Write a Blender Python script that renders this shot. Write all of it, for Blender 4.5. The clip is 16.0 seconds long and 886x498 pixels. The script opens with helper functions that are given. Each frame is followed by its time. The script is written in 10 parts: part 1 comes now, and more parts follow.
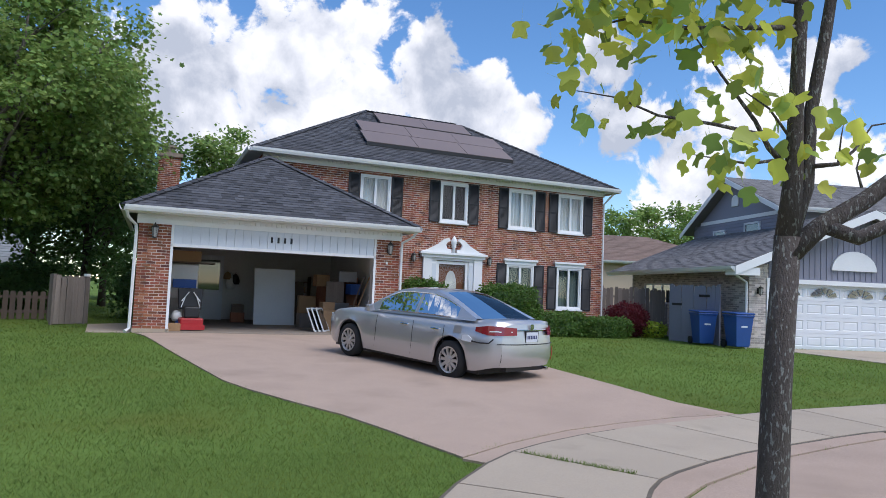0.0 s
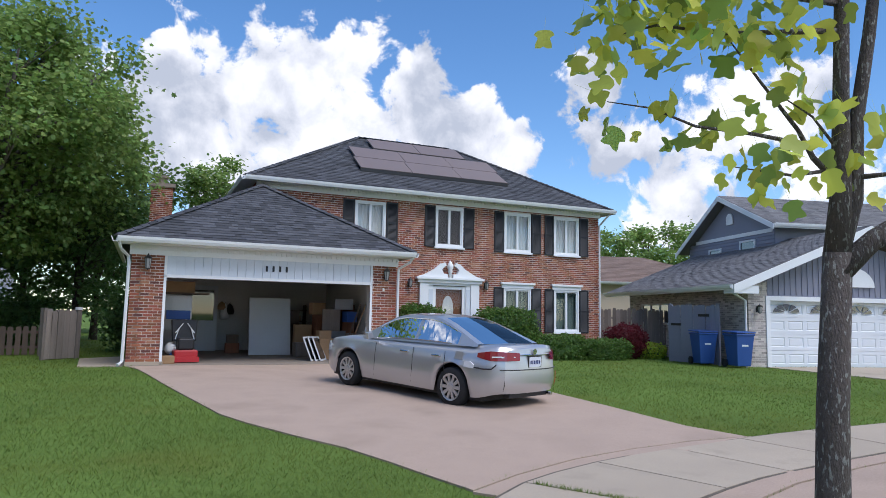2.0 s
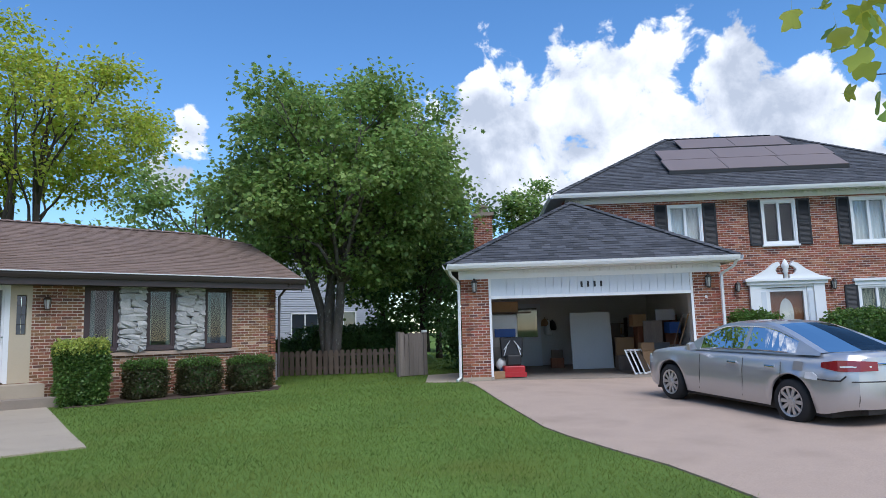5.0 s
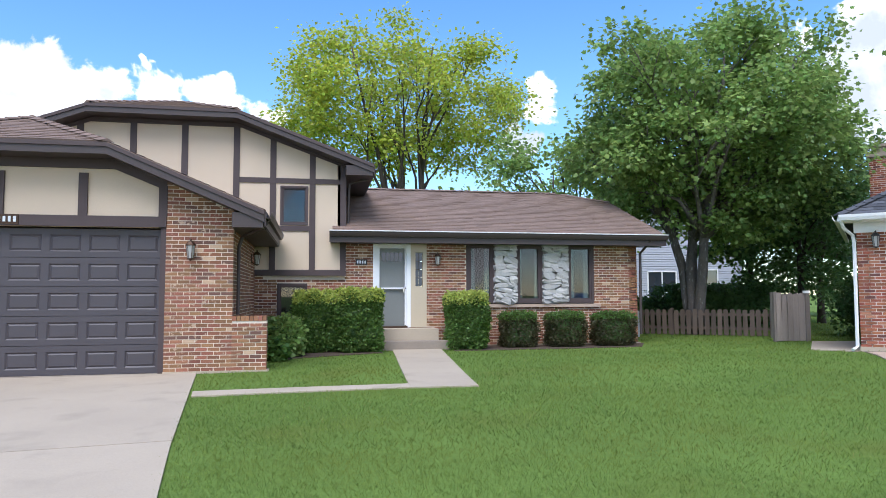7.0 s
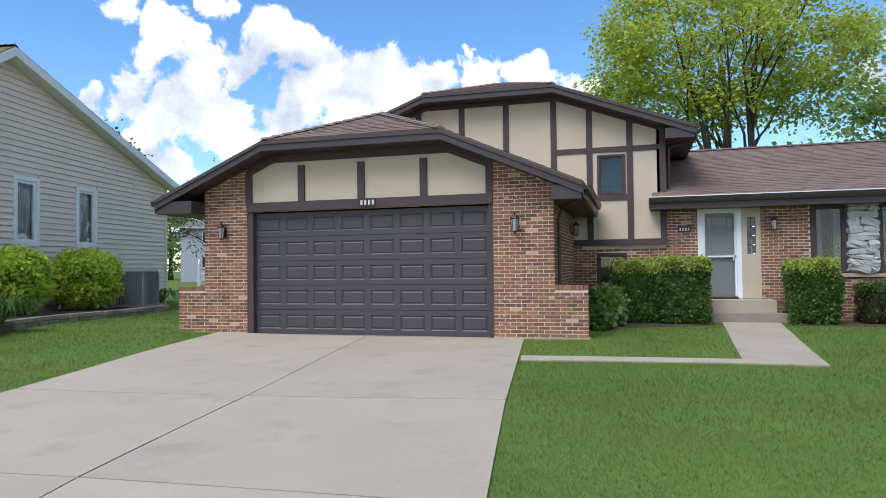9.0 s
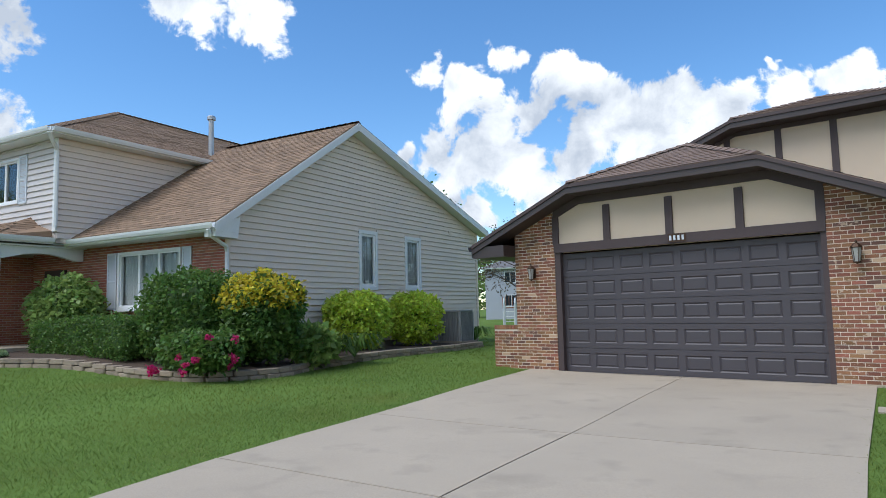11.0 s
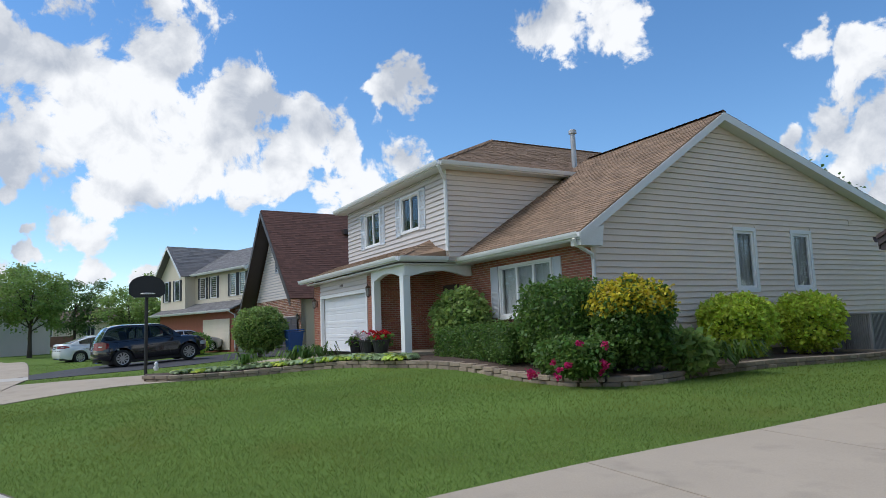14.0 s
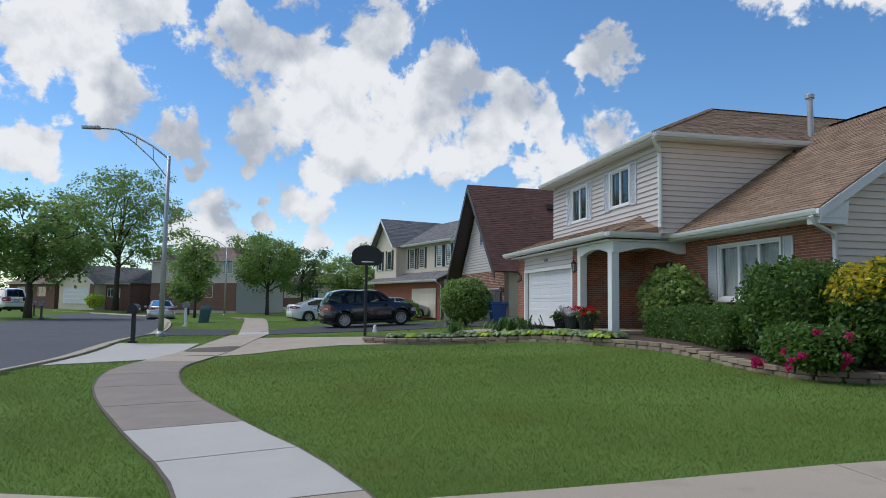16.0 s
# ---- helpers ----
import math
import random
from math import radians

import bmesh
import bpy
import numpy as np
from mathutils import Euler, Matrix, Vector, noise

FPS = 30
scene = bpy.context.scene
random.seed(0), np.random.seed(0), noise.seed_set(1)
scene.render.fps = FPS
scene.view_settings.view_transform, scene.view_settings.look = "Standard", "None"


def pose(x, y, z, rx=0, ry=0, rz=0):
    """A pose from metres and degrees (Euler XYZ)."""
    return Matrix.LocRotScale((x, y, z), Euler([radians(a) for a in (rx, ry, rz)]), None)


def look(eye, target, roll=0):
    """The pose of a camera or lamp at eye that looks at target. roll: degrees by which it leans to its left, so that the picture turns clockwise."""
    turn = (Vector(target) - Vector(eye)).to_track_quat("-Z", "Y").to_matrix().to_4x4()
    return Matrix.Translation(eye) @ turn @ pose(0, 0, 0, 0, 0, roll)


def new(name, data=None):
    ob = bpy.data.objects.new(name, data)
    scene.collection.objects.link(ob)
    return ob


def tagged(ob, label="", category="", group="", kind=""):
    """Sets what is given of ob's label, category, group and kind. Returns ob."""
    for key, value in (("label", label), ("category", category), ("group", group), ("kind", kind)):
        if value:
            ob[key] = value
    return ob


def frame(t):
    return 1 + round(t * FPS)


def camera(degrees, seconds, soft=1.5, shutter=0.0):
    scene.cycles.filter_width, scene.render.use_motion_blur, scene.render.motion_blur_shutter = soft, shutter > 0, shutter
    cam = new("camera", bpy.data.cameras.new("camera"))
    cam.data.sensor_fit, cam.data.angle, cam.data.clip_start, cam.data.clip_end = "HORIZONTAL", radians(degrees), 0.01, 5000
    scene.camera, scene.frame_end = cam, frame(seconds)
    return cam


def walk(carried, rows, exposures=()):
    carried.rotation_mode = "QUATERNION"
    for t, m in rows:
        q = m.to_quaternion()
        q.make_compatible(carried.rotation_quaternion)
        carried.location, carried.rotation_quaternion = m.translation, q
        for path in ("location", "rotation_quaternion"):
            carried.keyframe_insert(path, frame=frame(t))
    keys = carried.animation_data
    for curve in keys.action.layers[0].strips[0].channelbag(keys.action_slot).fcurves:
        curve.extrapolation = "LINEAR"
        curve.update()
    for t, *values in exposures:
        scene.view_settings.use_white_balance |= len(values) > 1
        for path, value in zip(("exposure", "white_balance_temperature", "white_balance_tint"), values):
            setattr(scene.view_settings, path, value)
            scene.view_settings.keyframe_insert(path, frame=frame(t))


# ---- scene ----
cam = camera(66.75, 16.0, soft=0.6)
# seconds, place, yaw, pitch, roll
PATH = [
    (0, 2.524, -12.203, 1.340, -66.71, 3.61, -2.35),
    (0.5, 2.531, -12.181, 1.343, -68.19, 4.30, -2.44),
    (1, 2.521, -12.152, 1.347, -67.71, 5.68, -2.72),
    (1.5, 2.566, -12.110, 1.343, -67.16, 5.33, -2.25),
    (2, 2.633, -12.054, 1.349, -67.19, 5.74, -1.05),
    (2.5, 2.652, -11.994, 1.378, -65.24, 5.07, -0.92),
    (3, 2.667, -11.931, 1.381, -66.73, 6.06, 0.49),
    (3.2, 2.664, -11.915, 1.382, -67.97, 6.46, 0.28),
    (5.3, 2.674, -12.305, 1.369, -34.41, 6.32, 1.28),
    (5.5, 2.648, -12.291, 1.374, -31.42, 5.73, 0.99),
    (6, 2.613, -12.210, 1.371, -26.84, 5.62, 1.34),
    (6.5, 2.494, -12.102, 1.350, -19.54, 4.65, 0.28),
    (7, 2.488, -12.090, 1.343, -10.80, 3.88, 0.18),
    (7.5, 2.496, -12.093, 1.353, -2.83, 3.28, -0.81),
    (8, 2.464, -12.074, 1.346, 3.09, 3.25, -0.27),
    (8.5, 2.454, -12.086, 1.341, 10.06, 2.73, 0.37),
    (9, 2.461, -12.086, 1.339, 15.82, 1.52, 0.68),
    (9.5, 2.426, -12.138, 1.362, 21.40, 1.92, 0.85),
    (10, 2.378, -12.172, 1.383, 28.66, 3.59, 1.28),
    (10.2, 2.334, -12.205, 1.383, 31.50, 4.49, 1.60),
    (12.3, 2.287, -12.409, 1.357, 50.88, 4.01, 2.19),
    (12.5, 2.276, -12.386, 1.355, 52.55, 4.58, 2.91),
    (13, 2.302, -12.307, 1.355, 59.13, 4.20, 2.72),
    (13.5, 2.261, -12.302, 1.356, 64.97, 5.35, 1.52),
    (14, 2.334, -12.110, 1.367, 71.86, 6.59, 2.11),
    (14.5, 2.288, -12.267, 1.339, 76.03, 6.98, 1.83),
    (15, 2.364, -12.279, 1.369, 78.81, 5.82, 1.12),
    (15.5, 2.317, -12.301, 1.355, 82.90, 4.57, 0.40),
    (16, 2.271, -12.349, 1.355, 88.44, 4.66, -0.81),
]
walk(cam, [(t, pose(x, y, z, 90 + p, r, a)) for t, x, y, z, a, p, r in PATH],
     [(0, 0.0, 6100, 14), (3, 0.03, 6000, 14), (5.5, 0.15, 5850, 11), (6, 0.42, 5850, 11), (7, 0.62, 5950, 13), (8, 0.62, 6100, 14), (9, 0.27, 6050, 11), (10, 0.15, 6000, 8), (12.5, 0.0, 6150, 9), (14.5, -0.17, 6250, 10), (16, -0.33, 6200, 10)])

# ---- sky and sun ----
SUN_YAW, SUN_ELEV = 158.0, 57.0
world = bpy.data.worlds.new("sky")
scene.world = world
world.use_nodes = True
wn, wl = world.node_tree.nodes, world.node_tree.links
wn.clear()


def way(yaw, elev):
    a, e = radians(yaw), radians(elev)
    return Vector((-math.sin(a) * math.cos(e), math.cos(a) * math.cos(e), math.sin(e)))


def build_sky():
    out = wn.new("ShaderNodeOutputWorld")
    sky = wn.new("ShaderNodeTexSky")
    sky.sky_type, sky.sun_disc = "NISHITA", False
    s = way(SUN_YAW, SUN_ELEV)
    sky.sun_elevation, sky.sun_rotation = radians(SUN_ELEV), math.atan2(s.x, s.y)
    sky.ozone_density, sky.dust_density, sky.air_density = 2.6, 0.0, 1.0
    co = wn.new("ShaderNodeTexCoord")
    # billows, and the same billows a little higher up, whose difference gives their lit side
    big, high, lift = wn.new("ShaderNodeTexNoise"), wn.new("ShaderNodeTexNoise"), wn.new("ShaderNodeVectorMath")
    lift.operation = "ADD"
    lift.inputs[1].default_value = way(SUN_YAW, SUN_ELEV) * 0.012 + Vector((0, 0, 0.016))
    wl.new(co.outputs["Generated"], lift.inputs[0])
    for node, src in ((big, co.outputs["Generated"]), (high, lift.outputs[0])):
        node.inputs["Scale"].default_value, node.inputs["Detail"].default_value, node.inputs["Roughness"].default_value = 15.0, 9.0, 0.6
        node.inputs["Distortion"].default_value = 0.25
        wl.new(src, node.inputs["Vector"])
    # cumulus by quarter of the sky: yaw, elevation, radius in degrees
    south_east = [(-43.6, 16.0, 4.8), (-49.1, 17.7, 3.9), (-47.6, 13.1, 5.3), (-54.2, 17.4, 4.3), (-59.2, 20.9, 3.4), (-59.0, 16.0, 5.3), (-64.0, 18.6, 3.1), (-69.3, 15.6, 3.1), (-73.0, 14.1, 2.9), (-74.0, 12.2, 1.8),
                  (-78.8, 19.2, 2.4), (-82.6, 13.6, 3.4), (-86.2, 10.6, 4.6), (-89.9, 14.8, 3.9), (-83.6, 7.4, 2.6), (-97.6, 11.7, 4.3), (-95.4, 16.8, 2.9), (-66, 11, 5), (-55, 10, 5.5), (-51.5, 14.5, 4.5), (-66, 15, 4), (-62, 13, 5)]
    east = [(-43.4, 21.3, 1.3), (-48.1, 20.6, 2.6), (-45.2, 18.1, 4.1), (-50.7, 18.2, 4.6), (-46.8, 13.6, 4.3), (-56.0, 21.2, 3.6), (-19.1, 16.8, 1.4), (-18.0, 13.1, 1.4), (-53, 13, 5), (-61, 12, 5)]
    north = [(42.0, 19.7, 1.8), (39.6, 18.8, 1.7), (37.9, 16.9, 2.4), (43.5, 13.9, 1.5), (40.0, 14.2, 2.6), (37.7, 12.7, 3.4), (34.5, 11.6, 2.9), (37.9, 8.8, 1.9), (32.3, 15.7, 2.0), (33.6, 20.7, 1.9), (31.0, 19.2, 2.6), (28.0, 17.5, 2.4),
             (27.8, 13.3, 2.9), (24.5, 14.7, 2.9), (20.7, 15.5, 2.9), (16.8, 15.3, 2.4), (12.9, 17.7, 0.6), (12.4, 15.2, 2.2), (8.4, 14.8, 2.2), (22, 10, 5), (14, 10, 4.5), (30, 8, 3.5), (5, 12, 3)]
    north_west = [(85.1, 18.6, 2.4), (84.4, 14.4, 2.9), (80.4, 14.3, 2.2), (81.2, 11.8, 1.9), (77.7, 11.9, 2.6), (74.8, 13.3, 2.2), (74.7, 20.2, 2.6), (76.4, 19.8, 1.5), (72.8, 19.9, 1.3), (60.3, 24.6, 2.9), (55.9, 24.2, 2.6), (36.2, 14.2, 2.6), (79, 9, 3)]
    west = [(120.1, 19.7, 4.1), (113.6, 21.8, 2.6), (115.3, 15.8, 2.9), (121.0, 10.5, 2.4), (110.7, 13.4, 2.2), (105.8, 21.3, 2.9), (99.7, 19.7, 5.8), (94.4, 22.2, 3.9), (90.9, 17.0, 5.3), (97.6, 15.0, 4.6), (92.7, 13.6, 2.8), (104.6, 13.5, 2.2),
            (98.5, 12.2, 1.8), (109, 10.6, 0.9), (99.8, 8.0, 1.9), (103.6, 6.9, 0.9), (107.4, 6.0, 2.6), (99.2, 5.0, 1.6), (109.5, 5.0, 1.9), (95.4, 4.6, 1.9)]
    # unseen clouds, added large to brighten the walls that face the camera
    behind = [(140, 24, 9), (175, 20, 12), (-115, 25, 10), (-140, 18, 13), (-160, 35, 12), (8, 44, 9), (-30, 50, 8), (40, 62, 9), (-100, 50, 11), (-150, 58, 12), (160, 10, 8), (-170, 8, 8), (-120, 8, 8)]
    # the outlines wander
    bend, centre, warp = wn.new("ShaderNodeTexNoise"), wn.new("ShaderNodeVectorMath"), wn.new("ShaderNodeVectorMath")
    bend.inputs["Scale"].default_value, bend.inputs["Detail"].default_value = 11.0, 4.0
    wl.new(co.outputs["Generated"], bend.inputs["Vector"])
    centre.operation, warp.operation = "SUBTRACT", "MULTIPLY_ADD"
    centre.inputs[1].default_value = (0.5, 0.5, 0.5)
    wl.new(bend.outputs["Color"], centre.inputs[0])
    wl.new(centre.outputs[0], warp.inputs[0])
    warp.inputs[1].default_value = (0.13, 0.13, 0.13)
    wl.new(co.outputs["Generated"], warp.inputs[2])
    total = None
    for yaw, elev, rad in south_east + east + north + north_west + west + behind:
        d = wn.new("ShaderNodeVectorMath")
        d.operation = "DISTANCE"
        d.inputs[1].default_value = way(yaw, elev)
        wl.new(warp.outputs[0], d.inputs[0])
        m = wn.new("ShaderNodeMapRange")
        m.inputs["From Min"].default_value, m.inputs["From Max"].default_value = 0.0, radians(rad) * 2.1
        m.inputs["To Min"].default_value, m.inputs["To Max"].default_value = 1.0, -1.1
        wl.new(d.outputs["Value"], m.inputs["Value"])
        if total is None:
            total = m.outputs[0]
        else:
            a = wn.new("ShaderNodeMath")
            a.operation = "SMOOTH_MAX"
            a.inputs[2].default_value = 0.25
            wl.new(total, a.inputs[0])
            wl.new(m.outputs[0], a.inputs[1])
            total = a.outputs[0]
    mix = wn.new("ShaderNodeMath")
    mix.operation = "MULTIPLY_ADD"
    wl.new(big.outputs["Fac"], mix.inputs[0])
    mix.inputs[1].default_value = 3.4
    wl.new(total, mix.inputs[2])
    edge = wn.new("ShaderNodeMapRange")
    edge.interpolation_type = "SMOOTHSTEP"
    edge.inputs["From Min"].default_value, edge.inputs["From Max"].default_value = 1.58, 1.92
    wl.new(mix.outputs[0], edge.inputs["Value"])
    # thick parts turn grey, the sunny side of each billow stays white
    tone, grey = wn.new("ShaderNodeMapRange"), wn.new("ShaderNodeTexNoise")
    grey.inputs["Scale"].default_value, grey.inputs["Detail"].default_value = 7.0, 3.0
    wl.new(lift.outputs[0], grey.inputs["Vector"])
    tone.interpolation_type = "SMOOTHSTEP"
    tone.inputs["From Min"].default_value, tone.inputs["From Max"].default_value = 0.43, 0.62
    tone.inputs["To Max"].default_value = 0.9
    wl.new(grey.outputs["Fac"], tone.inputs["Value"])
    diff, gain, shade = wn.new("ShaderNodeMath"), wn.new("ShaderNodeMath"), wn.new("ShaderNodeMath")
    diff.operation, gain.operation, shade.operation = "SUBTRACT", "MULTIPLY_ADD", "ADD"
    wl.new(high.outputs["Fac"], diff.inputs[0])
    wl.new(big.outputs["Fac"], diff.inputs[1])
    wl.new(diff.outputs[0], gain.inputs[0])
    gain.inputs[1].default_value, gain.inputs[2].default_value = 1.9, 0.04
    wl.new(gain.outputs[0], shade.inputs[0])
    wl.new(tone.outputs[0], shade.inputs[1])
    ramp = wn.new("ShaderNodeValToRGB")
    ramp.color_ramp.elements[0].position, ramp.color_ramp.elements[0].color = 0.0, (1.0, 1.0, 1.0, 1)
    ramp.color_ramp.elements[1].position, ramp.color_ramp.elements[1].color = 1.0, (0.52, 0.56, 0.63, 1)
    wl.new(shade.outputs[0], ramp.inputs["Fac"])
    bg_sky, bg_cloud, both = wn.new("ShaderNodeBackground"), wn.new("ShaderNodeBackground"), wn.new("ShaderNodeMixShader")
    vivid = wn.new("ShaderNodeHueSaturation")
    vivid.inputs["Saturation"].default_value = 1.18
    wl.new(sky.outputs["Color"], vivid.inputs["Color"])
    wl.new(vivid.outputs["Color"], bg_sky.inputs["Color"])
    bg_sky.inputs["Strength"].default_value = 0.168
    wl.new(ramp.outputs["Color"], bg_cloud.inputs["Color"])
    bg_cloud.inputs["Strength"].default_value = 1.05
    wl.new(edge.outputs[0], both.inputs["Fac"])
    wl.new(bg_sky.outputs[0], both.inputs[1])
    wl.new(bg_cloud.outputs[0], both.inputs[2])
    wl.new(both.outputs[0], out.inputs["Surface"])


build_sky()
sun = new("sun", bpy.data.lights.new("sun", "SUN"))
sun.data.energy, sun.data.angle, sun.data.color = 2.9, radians(40), (1.0, 0.955, 0.90)
sun.matrix_world = look(way(SUN_YAW, SUN_ELEV) * 60, (0, 0, 0))

# ---- materials ----
def material(name, color, rough=0.8, metal=0.0, vary=0.12, scale=3.0, fine=40.0, bump=0.0, bump_scale=60.0, island=0.0, objrand=0.0,
             spots=None, spec=0.5, trans=0.0, coat=0.0, stretch=(1, 1, 1), hue=0.0, odd=()):
    """A surface with variation at two scales, an optional relief, and pieces that differ singly."""
    m = bpy.data.materials.new(name)
    m.use_nodes = True
    n, l = m.node_tree.nodes, m.node_tree.links
    b = n["Principled BSDF"]
    b.inputs["Roughness"].default_value, b.inputs["Metallic"].default_value = rough, metal
    b.inputs["Specular IOR Level"].default_value = spec
    b.inputs["Transmission Weight"].default_value, b.inputs["Coat Weight"].default_value = trans, coat
    co = n.new("ShaderNodeTexCoord")
    mp = n.new("ShaderNodeMapping")
    mp.inputs["Scale"].default_value = stretch
    l.new(co.outputs["Object"], mp.inputs["Vector"])
    if objrand:
        # each piece takes its grain from another spot
        oi, far = n.new("ShaderNodeObjectInfo"), n.new("ShaderNodeMath")
        far.operation = "MULTIPLY"
        far.inputs[1].default_value = 90.0
        l.new(oi.outputs["Random"], far.inputs[0])
        l.new(far.outputs[0], mp.inputs["Location"])
    t1, t2 = n.new("ShaderNodeTexNoise"), n.new("ShaderNodeTexNoise")
    for t, s, d in ((t1, scale, 4.0), (t2, fine, 3.0)):
        t.inputs["Scale"].default_value, t.inputs["Detail"].default_value = s, d
        l.new(mp.outputs[0], t.inputs["Vector"])
    add = n.new("ShaderNodeMath")
    add.operation = "ADD"
    l.new(t1.outputs["Fac"], add.inputs[0])
    l.new(t2.outputs["Fac"], add.inputs[1])
    last = add.outputs[0]
    lo, hi = 0.6, 1.4
    gain = n.new("ShaderNodeMapRange")
    gain.inputs["From Min"].default_value, gain.inputs["From Max"].default_value = lo, hi
    gain.inputs["To Min"].default_value, gain.inputs["To Max"].default_value = 1 - vary, 1 + vary
    l.new(last, gain.inputs["Value"])
    value = gain.outputs[0]
    geo = None
    for amount, kind in ((island, "i"), (objrand, "o")):
        if amount:
            if kind == "i":
                src = n.new("ShaderNodeNewGeometry")
                sock = src.outputs["Random Per Island"]
            else:
                src = n.new("ShaderNodeObjectInfo")
                sock = src.outputs["Random"]
            geo = sock
            g = n.new("ShaderNodeMapRange")
            g.inputs["To Min"].default_value, g.inputs["To Max"].default_value = 1 - amount, 1 + amount
            l.new(sock, g.inputs["Value"])
            k = n.new("ShaderNodeMath")
            k.operation = "MULTIPLY"
            l.new(value, k.inputs[0])
            l.new(g.outputs[0], k.inputs[1])
            value = k.outputs[0]
    hsv = n.new("ShaderNodeHueSaturation")
    hsv.inputs["Color"].default_value = (*color, 1)
    l.new(value, hsv.inputs["Value"])
    if hue and geo is not None:
        w = n.new("ShaderNodeMath")
        w.operation = "FRACT"
        k = n.new("ShaderNodeMath")
        k.operation = "MULTIPLY"
        k.inputs[1].default_value = 7.31
        l.new(geo, k.inputs[0])
        l.new(k.outputs[0], w.inputs[0])
        g = n.new("ShaderNodeMapRange")
        g.inputs["To Min"].default_value, g.inputs["To Max"].default_value = 0.5 - hue, 0.5 + hue
        l.new(w.outputs[0], g.inputs["Value"])
        l.new(g.outputs[0], hsv.inputs["Hue"])
    col = hsv.outputs["Color"]
    # a share of the pieces has another colour
    for k, (ocol, share) in enumerate(odd):
        pick, fr, gt, mx = n.new("ShaderNodeMath"), n.new("ShaderNodeMath"), n.new("ShaderNodeMath"), n.new("ShaderNodeMix")
        pick.operation, fr.operation, gt.operation, mx.data_type = "MULTIPLY", "FRACT", "LESS_THAN", "RGBA"
        pick.inputs[1].default_value, gt.inputs[1].default_value = 13.7 + 9.1 * k, share
        l.new(geo, pick.inputs[0])
        l.new(pick.outputs[0], fr.inputs[0])
        l.new(fr.outputs[0], gt.inputs[0])
        l.new(gt.outputs[0], mx.inputs["Factor"])
        l.new(col, mx.inputs["A"])
        mx.inputs["B"].default_value = (*ocol, 1)
        col = mx.outputs["Result"]
    if spots:
        scol, sscale, lo, hi = spots
        sp = n.new("ShaderNodeTexNoise")
        sp.inputs["Scale"].default_value, sp.inputs["Detail"].default_value = sscale, 5.0
        l.new(mp.outputs[0], sp.inputs["Vector"])
        r = n.new("ShaderNodeMapRange")
        r.inputs["From Min"].default_value, r.inputs["From Max"].default_value = lo, hi
        l.new(sp.outputs["Fac"], r.inputs["Value"])
        mx = n.new("ShaderNodeMix")
        mx.data_type = "RGBA"
        l.new(r.outputs[0], mx.inputs["Factor"])
        l.new(col, mx.inputs["A"])
        mx.inputs["B"].default_value = (*scol, 1)
        col = mx.outputs["Result"]
    l.new(col, b.inputs["Base Color"])
    if bump:
        bn, bp = n.new("ShaderNodeTexNoise"), n.new("ShaderNodeBump")
        bn.inputs["Scale"].default_value, bn.inputs["Detail"].default_value = bump_scale, 4.0
        l.new(mp.outputs[0], bn.inputs["Vector"])
        bp.inputs["Strength"].default_value, bp.inputs["Distance"].default_value = bump, 0.01
        l.new(bn.outputs["Fac"], bp.inputs["Height"])
        l.new(bp.outputs["Normal"], b.inputs["Normal"])
    return m


M = {}
M["grass_soil"] = material("lawn_ground", (0.115, 0.178, 0.040), 0.95, spec=0.05, vary=0.3, scale=0.35, fine=25, bump=0.6, bump_scale=90, spots=((0.12, 0.14, 0.03), 0.5, 0.55, 0.8))
M["grass"] = material("grass_blade", (0.165, 0.242, 0.052), 0.8, vary=0.28, scale=0.8, fine=9.0, island=0.26, hue=0.014, spec=0.12, spots=((0.205, 0.235, 0.05), 0.4, 0.48, 0.75), odd=(((0.30, 0.30, 0.11), 0.025), ((0.10, 0.16, 0.045), 0.05)))
M["concrete"] = material("concrete", (0.41, 0.34, 0.255), 0.9, vary=0.10, scale=0.9, fine=70, bump=0.25, bump_scale=140, objrand=0.05, spots=((0.31, 0.26, 0.195), 1.7, 0.56, 0.8))
M["concrete_new"] = material("fresh_concrete", (0.48, 0.45, 0.395), 0.9, vary=0.06, scale=2, fine=80, bump=0.2, bump_scale=140)
M["concrete_pink"] = material("weathered_pink_concrete", (0.42, 0.312, 0.238), 0.9, vary=0.18, scale=0.8, fine=60, bump=0.25, bump_scale=140, objrand=0.03, spots=((0.33, 0.245, 0.185), 0.8, 0.5, 0.75))
M["concrete_old"] = material("old_concrete", (0.27, 0.225, 0.18), 0.92, vary=0.16, scale=1.6, fine=70, bump=0.3, bump_scale=120, objrand=0.06, spots=((0.24, 0.20, 0.16), 2.3, 0.52, 0.72))
M["joint"] = material("joint_dirt", (0.12, 0.10, 0.075), 0.95, vary=0.3, scale=6)
M["asphalt"] = material("asphalt", (0.085, 0.085, 0.09), 0.92, vary=0.15, scale=0.5, fine=90, bump=0.35, bump_scale=160)
M["asphalt_dark"] = material("sealed_asphalt", (0.045, 0.045, 0.05), 0.85, vary=0.15, scale=0.7, fine=90, bump=0.3, bump_scale=160)
M["soil"] = material("mulch", (0.07, 0.045, 0.03), 0.95, vary=0.35, scale=5, fine=50, bump=0.8, bump_scale=60)
M["mortar"] = material("mortar", (0.66, 0.60, 0.54), 0.95, vary=0.15, scale=2, fine=60)
M["mortar_tan"] = material("pale_mortar", (0.68, 0.59, 0.48), 0.95, vary=0.15, scale=2, fine=60)
